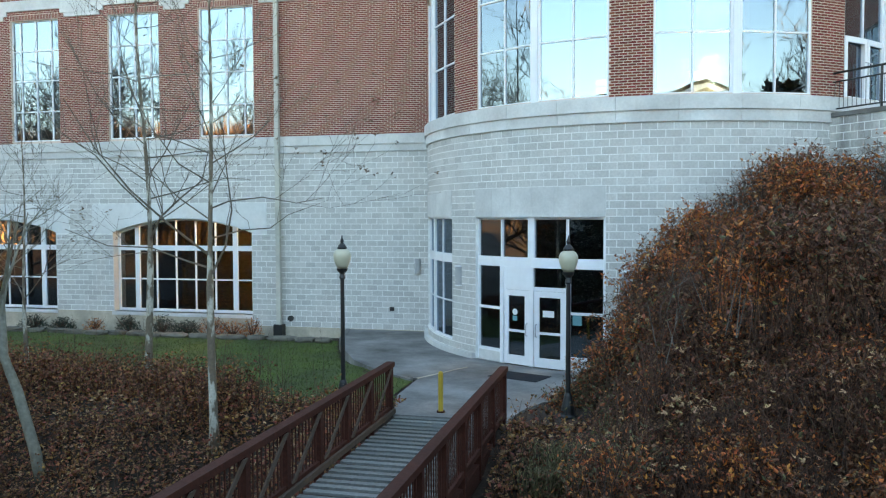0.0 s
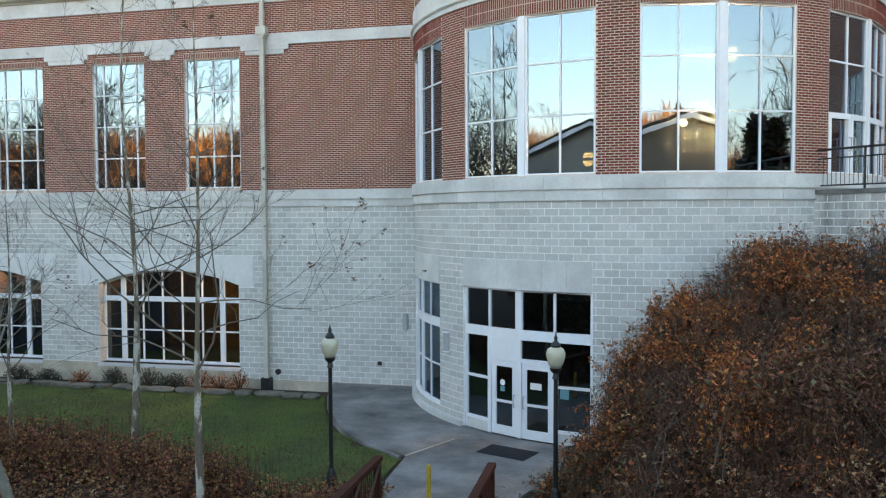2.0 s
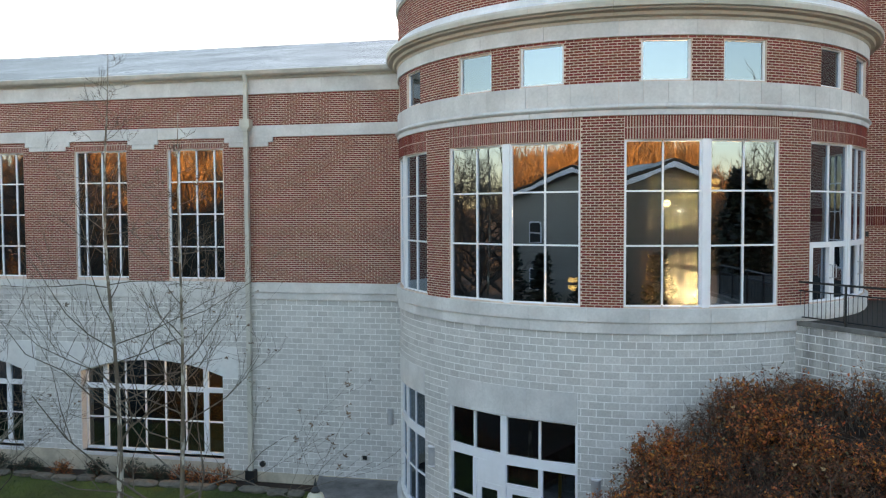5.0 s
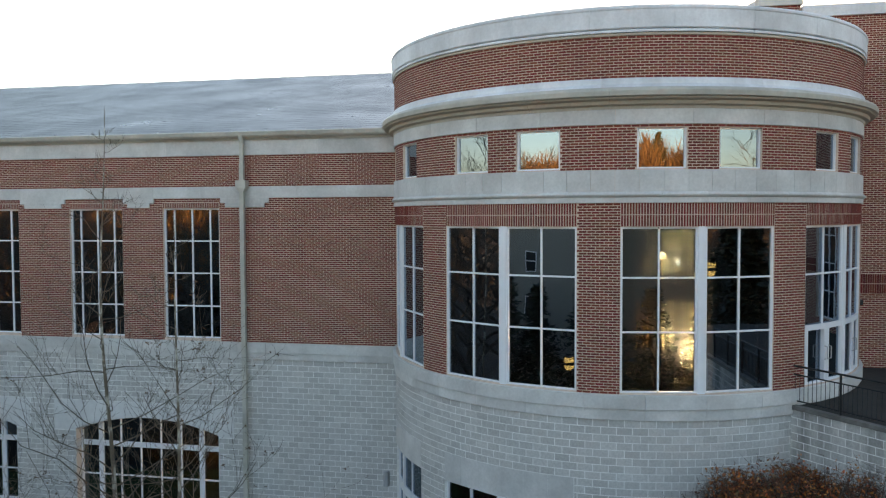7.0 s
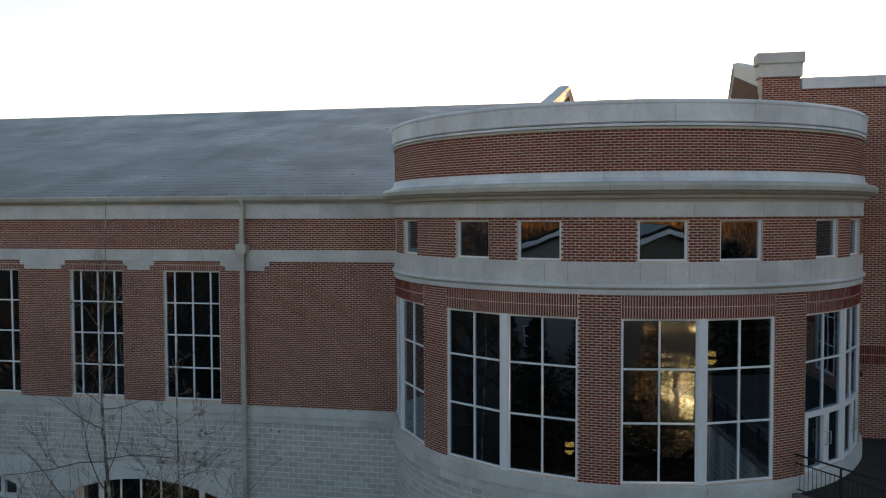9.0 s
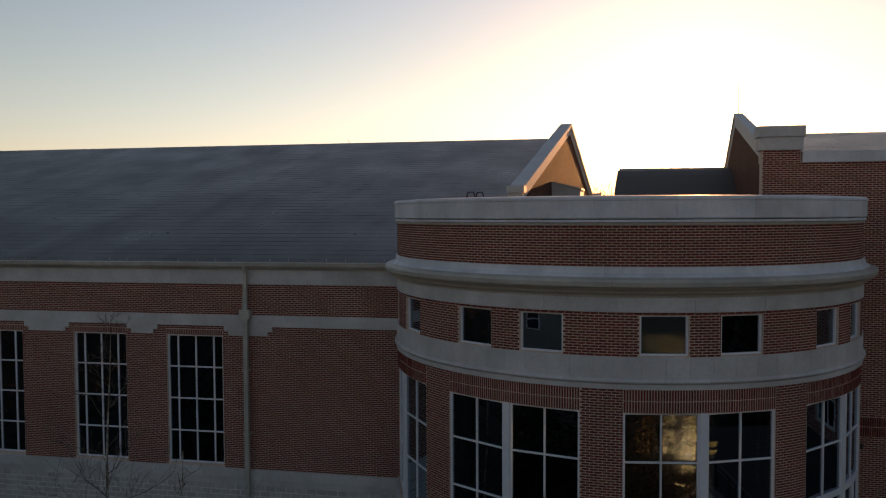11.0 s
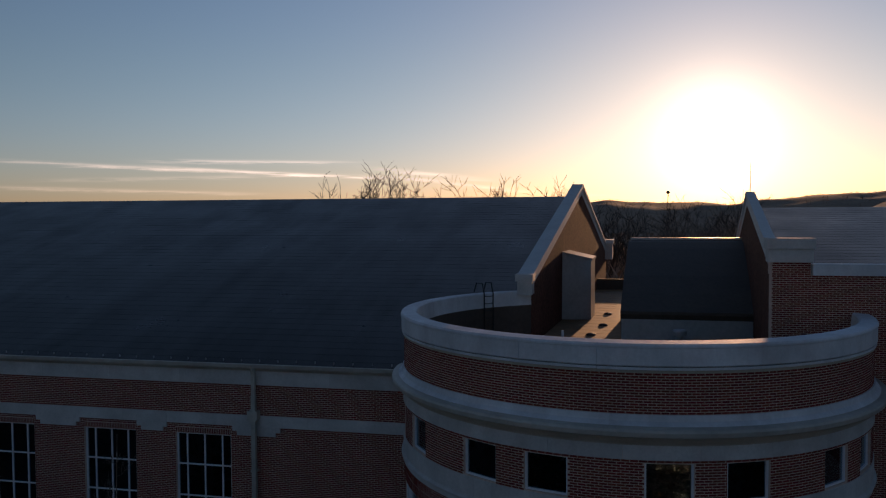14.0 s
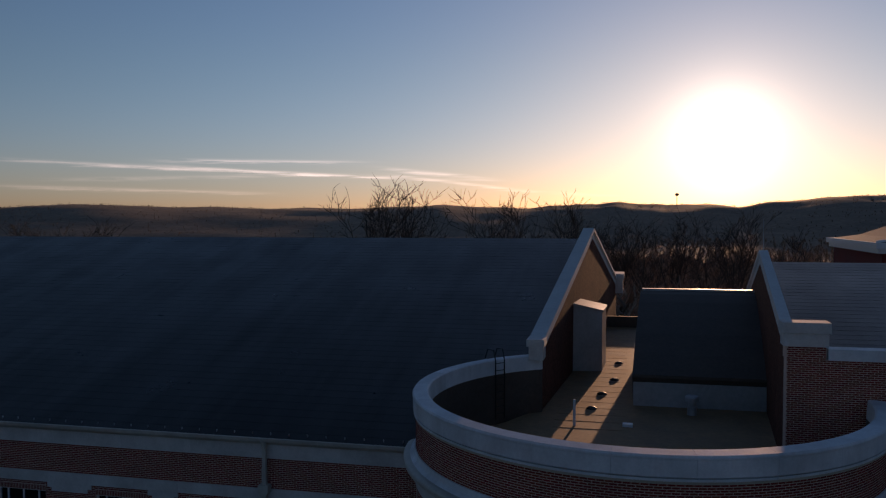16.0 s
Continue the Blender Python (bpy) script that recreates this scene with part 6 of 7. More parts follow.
# ---------------------------------------------------------------- footbridge
bridge = thing("footbridge", "steel footbridge with dark red railings and grey deck boards", "footbridge")
Y0, Y1 = -5.0, 16.45
s = Mesh()
s.box(-5.2, -5.0, Y0, Y1, -0.45, -0.12)
s.box(-2.95, -2.75, Y0, Y1, -0.45, -0.12)
part("beam", s, RUST, bridge)
q = random.Random(8)
shared = None
y = Y0
while y < Y1 - 0.1:
    if shared is None:
        s = Mesh()
        s.box(-1.08, 1.08, -0.068, 0.068, -0.04, 0.0)
        shared = s.data("deck_board", PLANK)
    ob = new("deck_board", shared)
    ob.parent = bridge
    ob.location = (-3.98 + q.uniform(-0.01, 0.01), y + 0.12, q.uniform(-0.004, 0.004) - 0.01)
    ob.rotation_euler = (0, 0, q.uniform(-0.006, 0.006))
    y += 0.26
for x, inner in ((-5.24, 1), (-2.78, -1)):
    for name, z0, z1, w in (("top_rail", 1.0, 1.1, 0.085), ("bottom_rail", 0.06, 0.16, 0.05)):
        s = Mesh()
        s.box(x - w, x + w, Y0, Y1 + 0.06, z0, z1)
        part(name, s, RUST, bridge)
    n = 17
    for k in range(n + 1):
        y = Y1 - 0.06 - 1.3 * k
        if y < Y0:
            break
        s = Mesh()
        s.box(x - 0.065, x + 0.065, y - 0.065, y + 0.065, -0.4, 1.0)
        part("post", s, RUST, bridge)
        if y - 1.24 < Y0:
            break
        s = Mesh()
        o = inner * 0.07
        s.prism([(x + o, y - 1.24, 0.16), (x + o, y - 1.12, 0.16), (x + o, y - 0.06, 0.98), (x + o, y - 0.18, 0.98)], (inner * 0.03, 0, 0))
        part("brace", s, WORNWOOD, bridge)
        for j in range(1, 10):
            yy = y - 0.13 * j
            if yy > Y0:
                s = Mesh()
                s.box(x - 0.009, x + 0.009, yy - 0.011, yy + 0.011, 0.16, 1.0)
                part("picket", s, RUST, bridge)
    s = Mesh()
    s.box(x + inner * 0.09 - 0.03, x + inner * 0.09 + 0.03, Y0, Y1, 0.0, 0.1)
    part("kick_rail", s, WORNWOOD, bridge, "worn brown wooden kick rail")
t = thing("bollard", "thin yellow post at the end of the footbridge", "bollard")
s = Mesh()
s.lathe([(0.055, 0.0), (0.055, 0.82), (0.045, 0.87), (0.02, 0.89)], -4.2, 16.75, 12)
part("post", s, YELLOW, t)
s = Mesh()
s.lathe([(0.09, 0.0), (0.09, 0.03)], -4.2, 16.75, 12)
part("base", s, RUST, t)


# ---------------------------------------------------------------- street lamps
def street_lamp(x, y, z):
    t = thing("street_lamp", "black iron lamp post with a frosted acorn globe", "street lamp", "lamp posts", at=Matrix.Translation((x, y, z)))
    s = Mesh()
    s.lathe([(0.19, 0), (0.19, 0.08), (0.15, 0.12), (0.13, 0.3), (0.1, 0.42), (0.085, 0.5), (0.06, 0.56)], sides=16)
    part("base", s, BLACK, t, smooth=False)
    s = Mesh()
    s.lathe([(0.055, 0.56), (0.05, 1.5), (0.045, 2.85)], sides=12)
    part("shaft", s, BLACK, t)
    s = Mesh()
    s.lathe([(0.045, 2.85), (0.075, 2.88), (0.06, 2.93), (0.05, 2.98), (0.11, 3.04), (0.13, 3.1)], sides=16)
    part("collar", s, BLACK, t)
    s = Mesh()
    s.lathe([(0.1, 3.1), (0.15, 3.18), (0.195, 3.32), (0.2, 3.42), (0.165, 3.5), (0.1, 3.54)], sides=20)
    part("globe", s, GLOBE, t, "frosted cream globe", smooth=True)
    s = Mesh()
    s.lathe([(0.1, 3.54), (0.11, 3.58), (0.07, 3.64), (0.03, 3.68), (0.045, 3.73), (0.02, 3.78), (0.008, 3.86)], sides=14)
    part("finial", s, BLACK, t)
    return t


street_lamp(-6.62, 17.25, ground_z(-6.62, 17.25))
street_lamp(-1.5, 16.95, -0.05)
# ---------------------------------------------------------------- things on the flat roof
t = thing("roof_hatch_house", "tall sheet metal housing against the gable wall", "roof housing")
s = Mesh()
s.prism([(-3.4, 44.6, 14.9), (-1.6, 44.9, 14.9), (-1.6, 44.9, 18.1), (-3.4, 44.6, 18.55)], (0.12, 2.6, 0))
part("body", s, SHEET, t)
s = Mesh()
s.prism([(-3.47, 44.5, 18.57), (-1.53, 44.8, 18.12), (-1.53, 44.8, 18.22), (-3.47, 44.5, 18.67)], (0.12, 2.8, 0))
part("cap", s, SHEET, t, "folded metal cap")
t = thing("penthouse", "low roof house with a dark curved membrane roof", "roof house")
s = Mesh()
s.prism([(0.02, 37.4, 14.8), (5.9, 37.4, 14.8), (5.9, 37.4, 16.25), (0.02, 37.4, 16.25)], (0.1, 9.0, 0))
part("front_wall", s, SHEET, t)
s = Mesh()
curve = [(37.25, 16.15), (37.25, 16.28), (38.8, 16.95), (40.6, 17.65), (42.4, 18.25), (44.2, 18.8), (45.4, 19.1), (46.4, 19.2), (46.4, 15.0), (38, 15.0)]
s.prism([(-0.02 + (y - 37.3) * 0.05, y, z) for y, z in curve], (5.85, 0, 0))
part("roof", s, DARKROOF, t)
s = Mesh()
s.prism([(0.5, 46.3, 19.18), (6.3, 46.3, 19.18), (6.3, 46.3, 19.3), (0.5, 46.3, 19.3)], (0, 0.4, 0))
part("ridge_flashing", s, SHEET, t)
t = thing("roof_vent", "short metal vent stack on the flat roof", "vent")
s = Mesh()
s.lathe([(0.2, 14.82), (0.2, 15.2), (0.16, 15.24), (0.16, 15.42)], 2.45, 36.2, 16)
part("duct", s, SHEET, t)
s = Mesh()
s.lathe([(0.3, 15.42), (0.3, 15.6), (0.26, 15.66)], 2.45, 36.2, 16)
part("cowl", s, SHEET, t)
t = thing("roof_ladder", "dark metal ladder hooked over the drum parapet", "ladder")
for a in (-126.6, -130.6):
    s = Mesh()
    s.tube([DRUM(du(a), -0.62, 14.85), DRUM(du(a), -0.62, 17.3), DRUM(du(a), -0.5, 17.75), DRUM(du(a), -0.15, 17.75), DRUM(du(a), 0.0, 17.36)], 0.03, 6)
    part("stringer", s, BLACK, t)
for k in range(8):
    s = Mesh()
    s.tube([DRUM(du(-126.6), -0.62, 15.1 + 0.3 * k), DRUM(du(-130.6), -0.62, 15.1 + 0.3 * k)], 0.016, 6)
    part("rung", s, BLACK, t)
t = thing("vent_pipe", "thin white vent pipe on the flat roof", "pipe")
s = Mesh()
s.tube([(-2.3, 33.4, 14.8), (-2.3, 33.4, 15.9)], 0.055, 10)
part("pipe", s, WHITE, t)
q = random.Random(4)
for x, y in ((-0.9, 42.8), (-1.4, 39.4), (-1.75, 36.4), (-0.75, 47.5)):
    t = thing("roof_drain", "dark round drain strainer on the flat roof", "drain", "roof drains")
    s = Mesh()
    s.lathe([(0.24, 14.84 + (y - 36) * 0.0037), (0.22, 14.89 + (y - 36) * 0.0037), (0.13, 14.94 + (y - 36) * 0.0037), (0.04, 14.96 + (y - 36) * 0.0037)], x, y, 12)
    part("strainer", s, BLACK, t)
t = thing("roof_box", "small white box on the flat roof", "junction box")
s = Mesh()
s.box(-0.4, 0.0, 33.6, 33.9, 14.8, 14.95)
part("case", s, WHITE, t)
s = Mesh()
s.box(-4.0, 7.5, 62.4, 62.8, 14.9, 15.75)
tagged(part("wall_link_back", s, DARKROOF), "low parapet at the back of the flat roof", "wall", kind="structure")
# snow guards along the eaves
s = Mesh()
for k in range(36):
    x = -34 + k * 0.74
    s.box(x, x + 0.02, 28.5, 28.56, 15.1, 15.19)
tagged(part("snow_guards", s, SHEET), "small metal snow guards along the eaves", "snow guards", kind="stuff")
# welded seams of the flat roof
s = Mesh()
for k in range(24):
    y = 33.0 + 1.15 * k
    z = 14.83 + 0.0037 * (y - 33)
    s.box(-3.2, -0.3, y, y + 0.06, z - 0.03, z + 0.014)
tagged(part("membrane_seams", s, FLASH), "welded cross seams of the flat membrane roof", "seams", kind="stuff")
# ---------------------------------------------------------------- big bare trees
def big_tree(name, label, at, height, seed, bark, group, depth=3, limbs=13, twig=0.013):
    t = thing(name, label, "tree", group, at=at)
    r = random.Random(seed)
    trunk, crown, tips = Mesh(), Mesh(), []
    n, pts, rads = 9, [], []
    for k in range(n + 1):
        f = k / n
        pts.append(Vector((0.8 * noise.noise((f * 2, seed, 0)), 0.8 * noise.noise((f * 2, seed, 6)), -0.4 + height * 0.72 * f)))
        rads.append(height * 0.017 * (1 - 0.85 * f) * (1.5 if k == 0 else 1))
    trunk.tube(pts, rads, 9)
    part("trunk", trunk, bark, t, smooth=True)
    for k in range(limbs):
        f = 0.3 + 0.68 * (k + r.random() * 0.6) / limbs
        i = min(n - 1, int(f * n))
        a = k * 2.4 + r.uniform(-0.6, 0.6)
        grow(crown, tips, r, pts[i].lerp(pts[i + 1], f * n - i), (math.cos(a), math.sin(a), r.uniform(0.5, 1.2)), height * r.uniform(0.3, 0.46) * (1.15 - 0.5 * f), rads[i] * 0.6, depth, 6, -0.03, (4, 6), 0.26, twig)
    part("crown", crown, bark, t)
    return t


def put_tree(proto, x, y, scale, turn):
    return copy_thing(proto, Matrix.Translation((x, y, ground_z(x, y))) @ Matrix.Rotation(turn, 4, "Z") @ Matrix.Diagonal((scale, scale, scale, 1)))


oak = "tall bare broad-crowned tree in winter"
kinds = [big_tree("bare_tree", oak, Matrix.Translation((x, y, ground_z(x, y))), h, sd, DARKBARK, "tall bare trees") for x, y, h, sd in ((34.0, 1.5, 19.0, 31), (-52.0, -12.0, 20.0, 32), (6.0, -27.0, 17.0, 33))]
q = random.Random(77)
for x, y in ((31, 9), (-41, 4), (-50, 0), (-56, -3), (-38, 9), (36, 4), (43, -5), (-29, 4), (-37, -3), (-46, 9), (-34, 13), (-62, 6), (52, -14), (66, -10), (80, -24), (44, -30), (58, -34), (-70, -8), (-86, -16), (-62, -26), (-105, -6), (-44, -34), (-20, -36), (-8, -40), (26, -36), (-130, -14), (96, -12)):
    put_tree(q.choice(kinds), x, y, q.uniform(0.8, 1.25), q.uniform(0, 6.28))
# beyond the building
def fan_tree(name, label, x, y, height, seed, bark, group, spread):
    """A tall tree whose trunk breaks into steep limbs that carry a broad, fine crown."""
    t = thing(name, label, "tree", group, at=Matrix.Translation((x, y, ground_z(x, y))))
    r = random.Random(seed)
    trunk, crown, tips = Mesh(), Mesh(), []
    trunk.tube([(0, 0, -0.5), (0.3, 0.1, height * 0.2), (0.1, 0.3, height * 0.45)], [height * 0.02, height * 0.014, height * 0.009], 9)
    part("trunk", trunk, bark, t, smooth=True)
    for k in range(8):
        a = k * 2.4 + r.uniform(-0.4, 0.4)
        lean = spread * r.uniform(0.15, 1.0)
        grow(crown, tips, r, (0.15, 0.2, height * r.uniform(0.24, 0.44)), (math.cos(a) * lean, math.sin(a) * lean, 1.0), height * r.uniform(0.4, 0.56), height * 0.0075, 3, 6, -0.02, (3, 5), 0.2, 0.042)
    part("crown", crown, bark, t)
    return t


west = [fan_tree("bare_tree", "tall bare tree beyond the roof, dark against the sky", x, y, h, sd, DARKBARK, "bare trees beyond the roof", sp) for x, y, h, sd, sp in ((-52.0, 160.0, 33.5, 41, 0.35), (-26.0, 160.0, 30.5, 42, 0.7))]
for k, x, y, sc in ((0, -46.5, 162, 0.93), (1, -37, 164, 0.78), (1, -17.5, 162, 0.82), (0, -12.5, 160, 0.86), (1, -7.5, 163, 0.84), (0, -3.0, 166, 0.8), (1, 2.0, 160, 0.78), (0, 8, 164, 0.78), (1, 14, 160, 0.76), (0, 20, 166, 0.78), (1, 27, 164, 0.78), (0, -110, 150, 0.72), (1, -118, 154, 0.75), (0, -126, 150, 0.72), (1, -140, 168, 0.76)):
    put_tree(west[k], x, y, sc * q.uniform(0.95, 1.05), q.uniform(0, 6.28))


# evergreens
def evergreen(name, label, x, y, top, rad, seed, boughs=420, group="", mat=None):
    """A conifer: a straight trunk and whorls of drooping boughs covered in short foliage."""
    t = thing(name, label, "tree", group)
    s, f = Mesh(), Mesh()
    z0 = ground_z(x, y)
    tall = top - z0
    s.tube([(x, y, z0 - 0.3), (x, y, top)], [tall * 0.018, 0.03], 8)
    part("trunk", s, DARKBARK, t)
    r = random.Random(seed)
    for k in range(boughs):
        u = (k + r.random()) / boughs
        z, ln, a = z0 + tall * (0.08 + 0.92 * u), (rad * (1 - u) ** 0.85 + 0.15) * r.uniform(0.75, 1.1), r.uniform(0, 6.28)
        tip = Vector((x + ln * math.cos(a), y + ln * math.sin(a), z - 0.25 * ln))
        root = Vector((x, y, z + 0.1))
        for w in range(10):
            leaf(f, root.lerp(tip, 0.15 + 0.85 * (w + r.random()) / 10), r.uniform(0.3, 0.62), r, 0.7)
    part("foliage", f, mat or GREENBUSH, t)


evergreen("spruce", "tall green spruce behind the houses, lit by the low sun", 52.0, -118.0, 28.6, 5.2, 12, 600, mat=SPRUCE)
for k, (x, y, top, rad) in enumerate(((25.5, 8.5, 11.5, 4.6), (30.5, 4.0, 12.5, 5.0), (35.5, 10.0, 12.0, 5.0), (29.0, 13.0, 10.5, 4.5), (39.0, -2.0, 11.0, 5.0))):
    evergreen("cedar", "dense dark green cedar across the slope", x, y, top, rad, 60 + k, 500, "dark cedars")
# unseen conifer row, added so the lower panes mirror something dark
for k in range(21):
    x = -36 + 3.2 * k
    evergreen("hedge_conifer", "dark green conifer of an unseen row, added to darken window reflections", x, -8.2 + (k * 37 % 5) * 0.3, 6.6 + (k * 53 % 7) * 0.14, 3.2, 80 + k, 220, "conifer row")


# ---------------------------------------------------------------- houses across the ravine
def gable_house(x, y, half, eave, apex, depth, wall_mat, label, storeys):
    t = thing("house", label, "house", "houses across the ravine")
    g = ground_z(x, y) - 1.0
    s = Mesh()
    s.prism([(x - half, y, g), (x + half, y, g), (x + half, y, eave), (x, y, apex), (x - half, y, eave)], (0, -depth, 0))
    part("wall", s, wall_mat, t)
    for sd in (-1, 1):
        s = Mesh()
        drop = (apex - eave) / half
        s.prism([(x, y + 0.6, apex + 0.05), (x + sd * (half + 0.7), y + 0.6, eave - 0.7 * drop + 0.05), (x + sd * (half + 0.7), y + 0.6, eave - 0.7 * drop + 0.3), (x, y + 0.6, apex + 0.3)][::sd], (0, -depth - 1.2, 0))
        part("roof", s, SHINGLE, t)
        s = Mesh()
        s.prism([(x, y + 0.62, apex - 0.3), (x + sd * (half + 0.7), y + 0.62, eave - 0.7 * drop - 0.3), (x + sd * (half + 0.7), y + 0.62, eave - 0.7 * drop + 0.04), (x, y + 0.62, apex + 0.04)], (0, 0.06, 0))
        part("bargeboard", s, WHITE, t)
    for z in storeys:
        for k in (-0.5, 0.15, 0.55):
            c = x + k * half
            s = Mesh()
            s.box(c - 0.6, c + 0.6, y, y + 0.06, z, z + 1.7)
            win = part("window", s, WHITE, t)
            s = Mesh()
            s.box(c - 0.5, c + 0.5, y + 0.062, y + 0.075, z + 0.1, z + 0.8)
            s.box(c - 0.5, c + 0.5, y + 0.062, y + 0.075, z + 0.9, z + 1.6)
            part("window_pane", s, BLACK, win)
    return t


gable_house(-24.4, -13.5, 8.0, 10.8, 13.3, 18, SIDING, "tan sided gabled house with white trim", (3.6, 7.4))
gable_house(14.8, -13.5, 7.2, 10.75, 13.3, 18, BROWNSIDING, "brown sided gabled house with white trim", ())
t = thing("brick_house", "long red brick building with a flat roof", "house")
s = Mesh()
s.box(-18, 8, -44, -33, ground_z(-5, -38) - 2, 12.5)
part("wall", s, BRICK, t)
s = Mesh()
s.box(-18.4, 8.4, -44.4, -32.6, 12.5, 13.0)
part("roof", s, STONE, t)
for z in (2.0, 5.4, 8.8):
    for k in range(9):
        s = Mesh()
        s.box(-16.5 + 2.7 * k, -15.1 + 2.7 * k, -33.0, -32.94, z, z + 1.9)
        part("window", s, WHITE, t)
        s = Mesh()
        s.box(-16.4 + 2.7 * k, -15.2 + 2.7 * k, -32.935, -32.92, z + 0.1, z + 1.8)
        part("window_pane", s, BLACK, t)

# ---------------------------------------------------------------- the town and the hills to the west
def bare_far(mesh, x, y, z, h, r, spikes=11, thin=0.03):
    """A far leafless tree: a stem and a fan of thin twigs."""
    w = h * 0.02
    mesh.poly([(x - w, y, z - 1), (x + w, y, z - 1), (x, y, z + h * 0.7)])
    for k in range(spikes):
        f = r.uniform(0.2, 0.65)
        a, up = r.uniform(0, 6.28), r.uniform(0.25, 0.6)
        p = Vector((x, y, z + h * f))
        e = p + Vector((math.cos(a) * h * 0.26, math.sin(a) * h * 0.26, h * up * (1 - f * 0.4)))
        g = Vector((-math.sin(a), math.cos(a), 0)) * h * thin
        mesh.poly([p - g, p + g, e])
        m2 = p.lerp(e, 0.5)
        mesh.poly([m2 - g * 0.6, m2 + g * 0.6, m2 + Vector((r.uniform(-1, 1), r.uniform(-1, 1), r.uniform(0.4, 1.3))) * h * 0.17])


r = random.Random(99)
s = Mesh()
for k in range(10500):
    a = radians(r.uniform(-46, 34))
    d = 180 + 1350 * r.random() ** 0.8
    x, y = d * math.sin(a), d * math.cos(a)
    deg = math.degrees(a)
    if (deg < 0 and 250 < d < 900 and r.random() < 0.7) or (d > 900 and r.random() < 0.5):
        continue
    bare_far(s, x, y, ground_z(x, y), r.uniform(9, 15) if d < 500 else r.uniform(5, 8) if d < 900 else r.uniform(1.6, 3.0), r, 12, 0.03 if d < 500 else 0.05 if d < 900 else 0.2)
for k in range(4200):
    a = radians(r.uniform(-14, 32))
    d = r.uniform(118, 480)
    x, y = d * math.sin(a), d * math.cos(a)
    bare_far(s, x, y, ground_z(x, y), r.uniform(10, 17), r, 18, 0.03)
tagged(part("woods", s, WOODS), "leafless winter woods on the far hills", "woods", kind="stuff")
s = Mesh()
for k in range(420):
    x, y = r.uniform(-90, 80), r.uniform(-56, -40)
    if -24 < x < 14:
        continue
    bare_far(s, x, y, ground_z(x, y), r.uniform(8, 13), r, 34, 0.012)
for k in range(4200):
    x, y = r.uniform(-190, 170), r.uniform(-210, -46)
    if -22 < x < 12 and y > -48:
        continue
    bare_far(s, x, y, ground_z(x, y), r.uniform(9, 16), r, 34, 0.011)
tagged(part("back_woods", s, BACKWOODS), "brown woods on the slope behind the houses", "woods", kind="stuff")


def far_house(x, y, w, d, h, roof, mat, label):
    t = thing("far_house", label, "house", "far town houses")
    z = ground_z(x, y) - 1
    s = Mesh()
    s.box(x - w / 2, x + w / 2, y - d / 2, y + d / 2, z, z + h)
    part("wall", s, mat, t)
    s = Mesh()
    if roof > 0:
        s.prism([(x - w / 2 - 0.4, y - d / 2 - 0.4, z + h), (x - w / 2 - 0.4, y + d / 2 + 0.4, z + h), (x - w / 2 - 0.4, y, z + h + roof)], (w + 0.8, 0, 0))
    else:
        s.box(x - w / 2 - 0.3, x + w / 2 + 0.3, y - d / 2 - 0.3, y + d / 2 + 0.3, z + h, z + h + 0.6)
    part("roof", s, SHINGLE if roof > 0 else FLASH, t)
    n = max(2, int(w / 4))
    for k in range(n):
        for j in range(max(1, int(h / 4))):
            c = x - w / 2 + (k + 0.5) * w / n
            s = Mesh()
            s.box(c - 0.8, c + 0.8, y - d / 2 - 0.08, y - d / 2, z + 1.8 + j * 3.6, z + 3.6 + j * 3.6)
            part("window", s, BLACK, t)


for k in range(46):
    a, d = radians(r.uniform(-46, -4)), r.uniform(230, 760)
    x, y = d * math.sin(a), d * math.cos(a)
    far_house(x, y, r.uniform(9, 22), r.uniform(8, 12), r.choice((6, 7, 8, 10)), r.choice((0, 2.5, 3.5)), r.choice((WHITE, SIDING, STONE, BRICK)), "small far house among the trees")
far_house(-97, 360, 32, 16, 15, 0, BRICK, "far red brick block in the town")
t = thing("church_tower", "white church tower with a pointed top in the town", "tower")
s = Mesh()
x, y = -108.0, 372.0
z = ground_z(x, y)
s.box(x - 1.6, x + 1.6, y - 1.6, y + 1.6, z - 1, z + 22)
part("tower", s, WHITE, t)
s = Mesh()
s.lathe([(1.8, z + 22), (1.2, z + 24), (0.1, z + 28)], x, y, 8)
part("spire", s, WHITE, t)
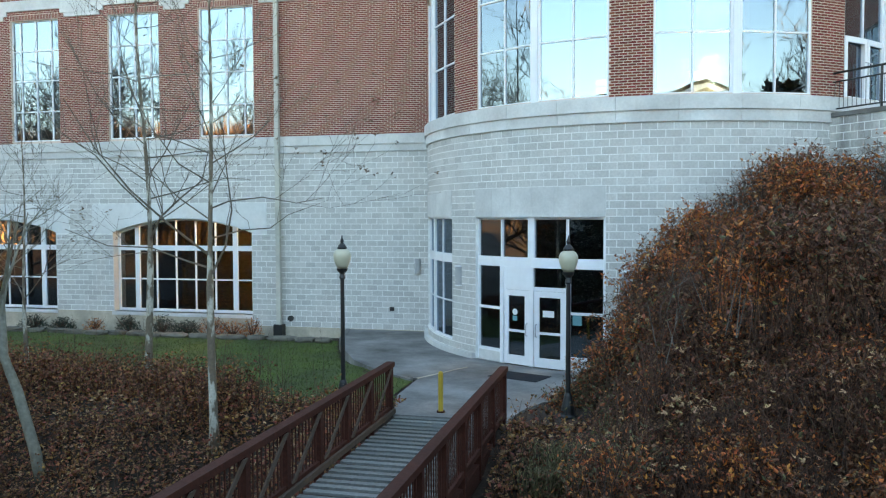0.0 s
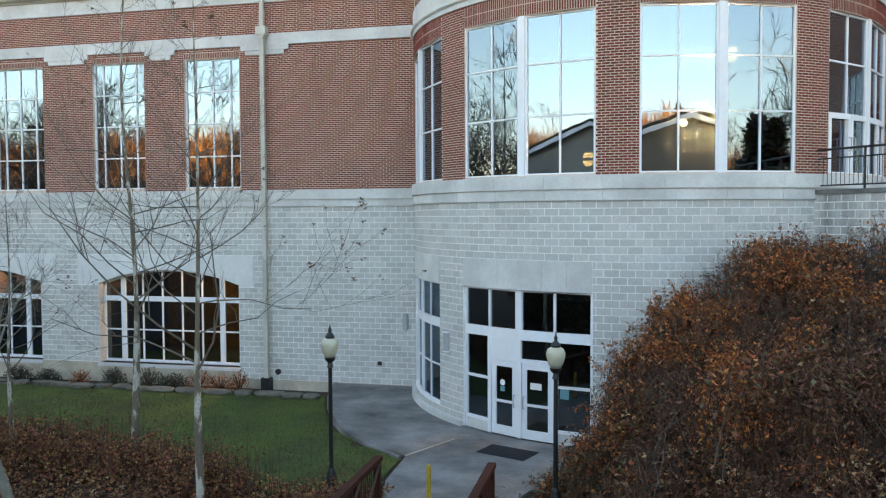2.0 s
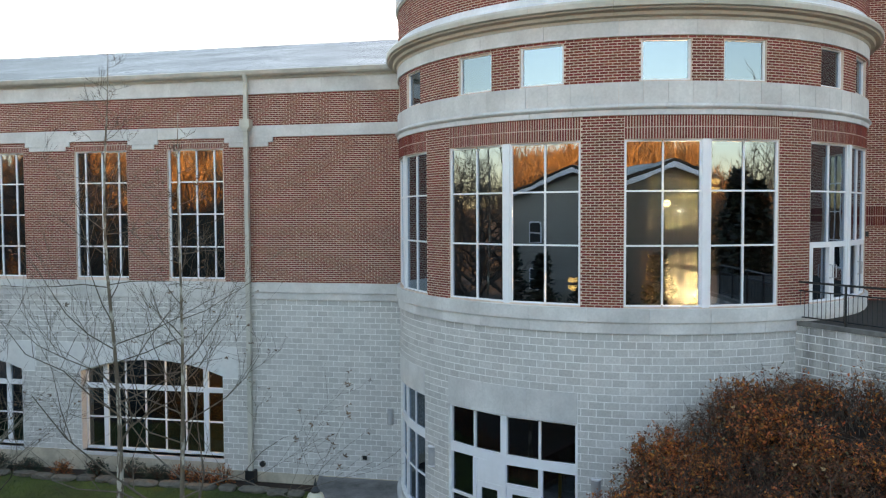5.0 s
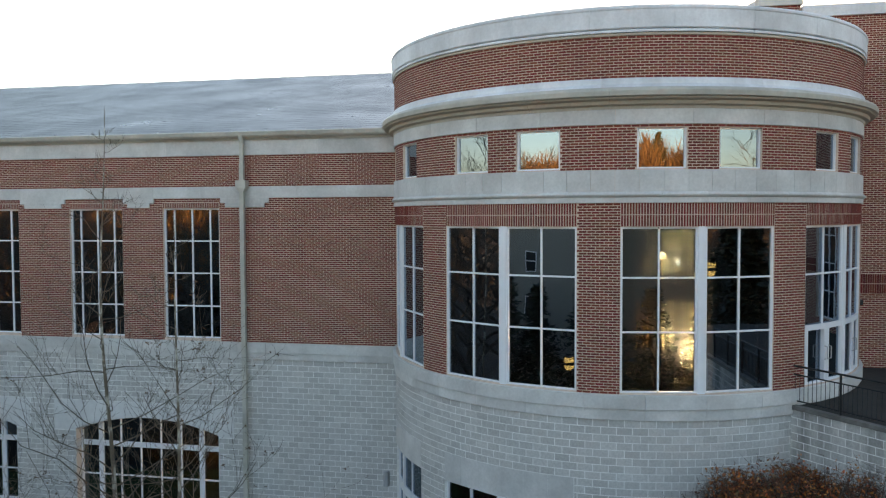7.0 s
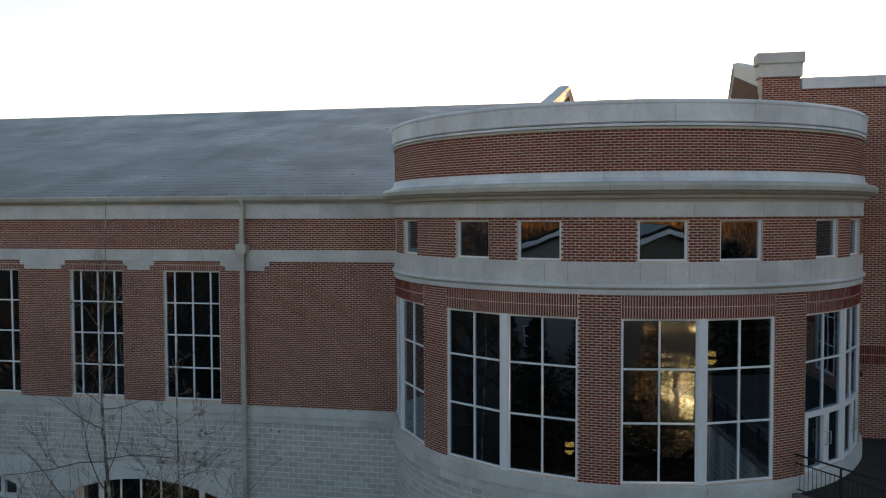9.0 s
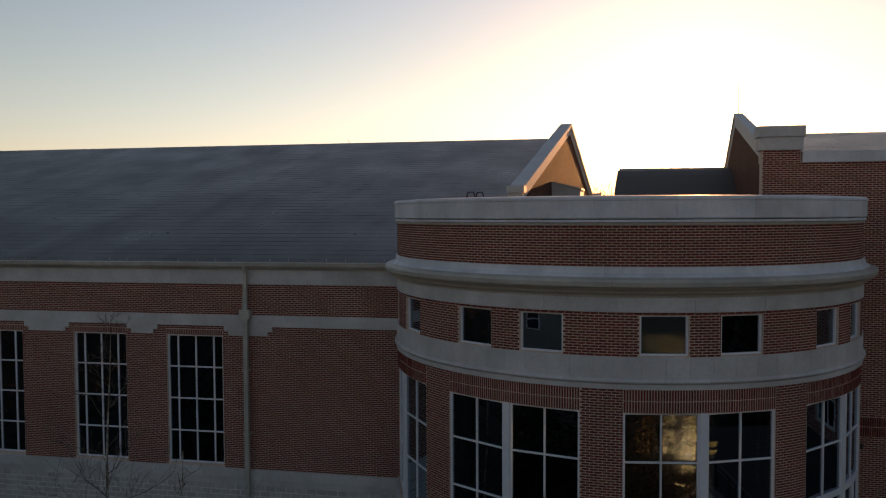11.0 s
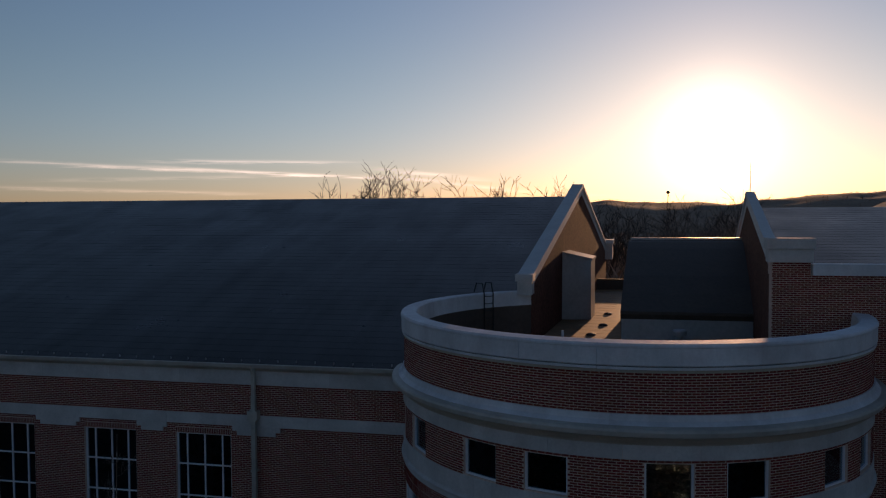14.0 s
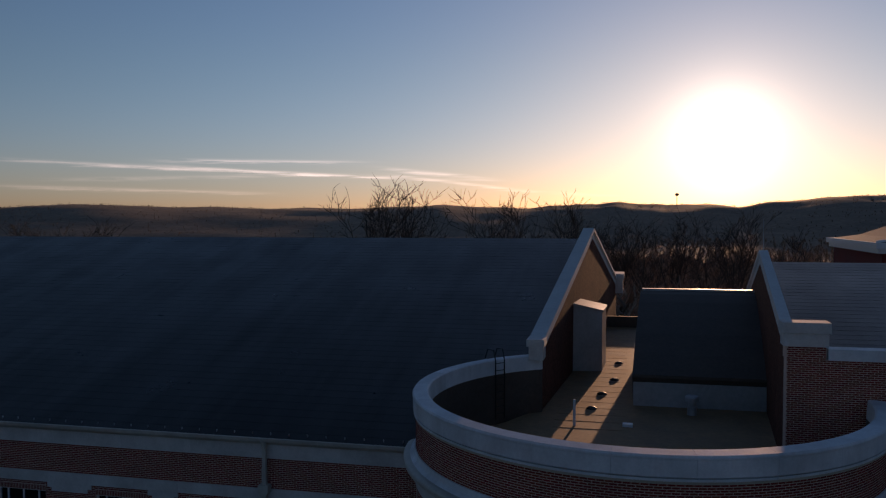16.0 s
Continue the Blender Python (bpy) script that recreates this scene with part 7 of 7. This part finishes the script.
t = thing("water_tower", "far water tower on the wooded ridge", "water tower")
s = Mesh()
a = radians(3.0)
x, y = 1400 * math.sin(a), 1400 * math.cos(a)
z = ground_z(x, y)
s.lathe([(0.7, z), (0.6, z + 15)], x, y, 8)
part("stem", s, DARKBARK, t)
s = Mesh()
s.lathe([(0.6, z + 15), (3.0, z + 16.5), (3.2, z + 18.5), (1.5, z + 20), (0.2, z + 20.5)], x, y, 12)
part("tank", s, DARKBARK, t)

# ---- hall with a swept roof beyond the right wing
t = thing("domed_hall", "brick hall with white cornice and a swept bell roof", "building")
hx, hy, hz = 41.5, 108.0, ground_z(43, 108)
s = Mesh()
s.box(hx - 12, hx + 30, hy, hy + 24, hz - 1, 18.6)
part("wall", s, BRICK, t)
s = Mesh()
s.box(hx - 12.6, hx + 30.6, hy - 0.6, hy + 24.6, 18.6, 19.2)
s.box(hx - 12.9, hx + 30.9, hy - 0.9, hy + 24.9, 19.2, 19.9)
part("cornice", s, WHITE, t)
s = Mesh()
prof = [(-12.6, 19.9), (-9.0, 20.4), (-5.5, 21.6), (-2.0, 23.2), (1.5, 24.6), (5.0, 25.4), (9.0, 25.8), (13.0, 25.4), (16.5, 24.6), (20.0, 23.2), (24.0, 21.6), (27.5, 20.4), (30.6, 19.9)]
s.prism([(hx + u, hy + 0.4, z) for u, z in prof], (0, 22, 0))
part("roof", s, DARKROOF, t)
for (u, z), (u2, z2) in zip(prof, prof[1:]):
    s = Mesh()
    s.tube([(hx + u, hy + 0.3, z + 0.1), (hx + u2, hy + 0.3, z2 + 0.1)], 0.16, 6)
    part("roof_edge", s, WHITE, t)
for k in range(10):
    c = hx - 9.5 + k * 4.0
    for z0, z1 in ((14.6, 17.4), (10.6, 13.4)):
        s = Mesh()
        s.box(c - 0.9, c + 0.9, hy - 0.1, hy, z0, z1)
        win = part("window", s, WHITE, t)
        s = Mesh()
        s.box(c - 0.75, c + 0.75, hy - 0.12, hy - 0.105, z0 + 0.15, z1 - 0.15)
        part("window_pane", s, BLACK, win)
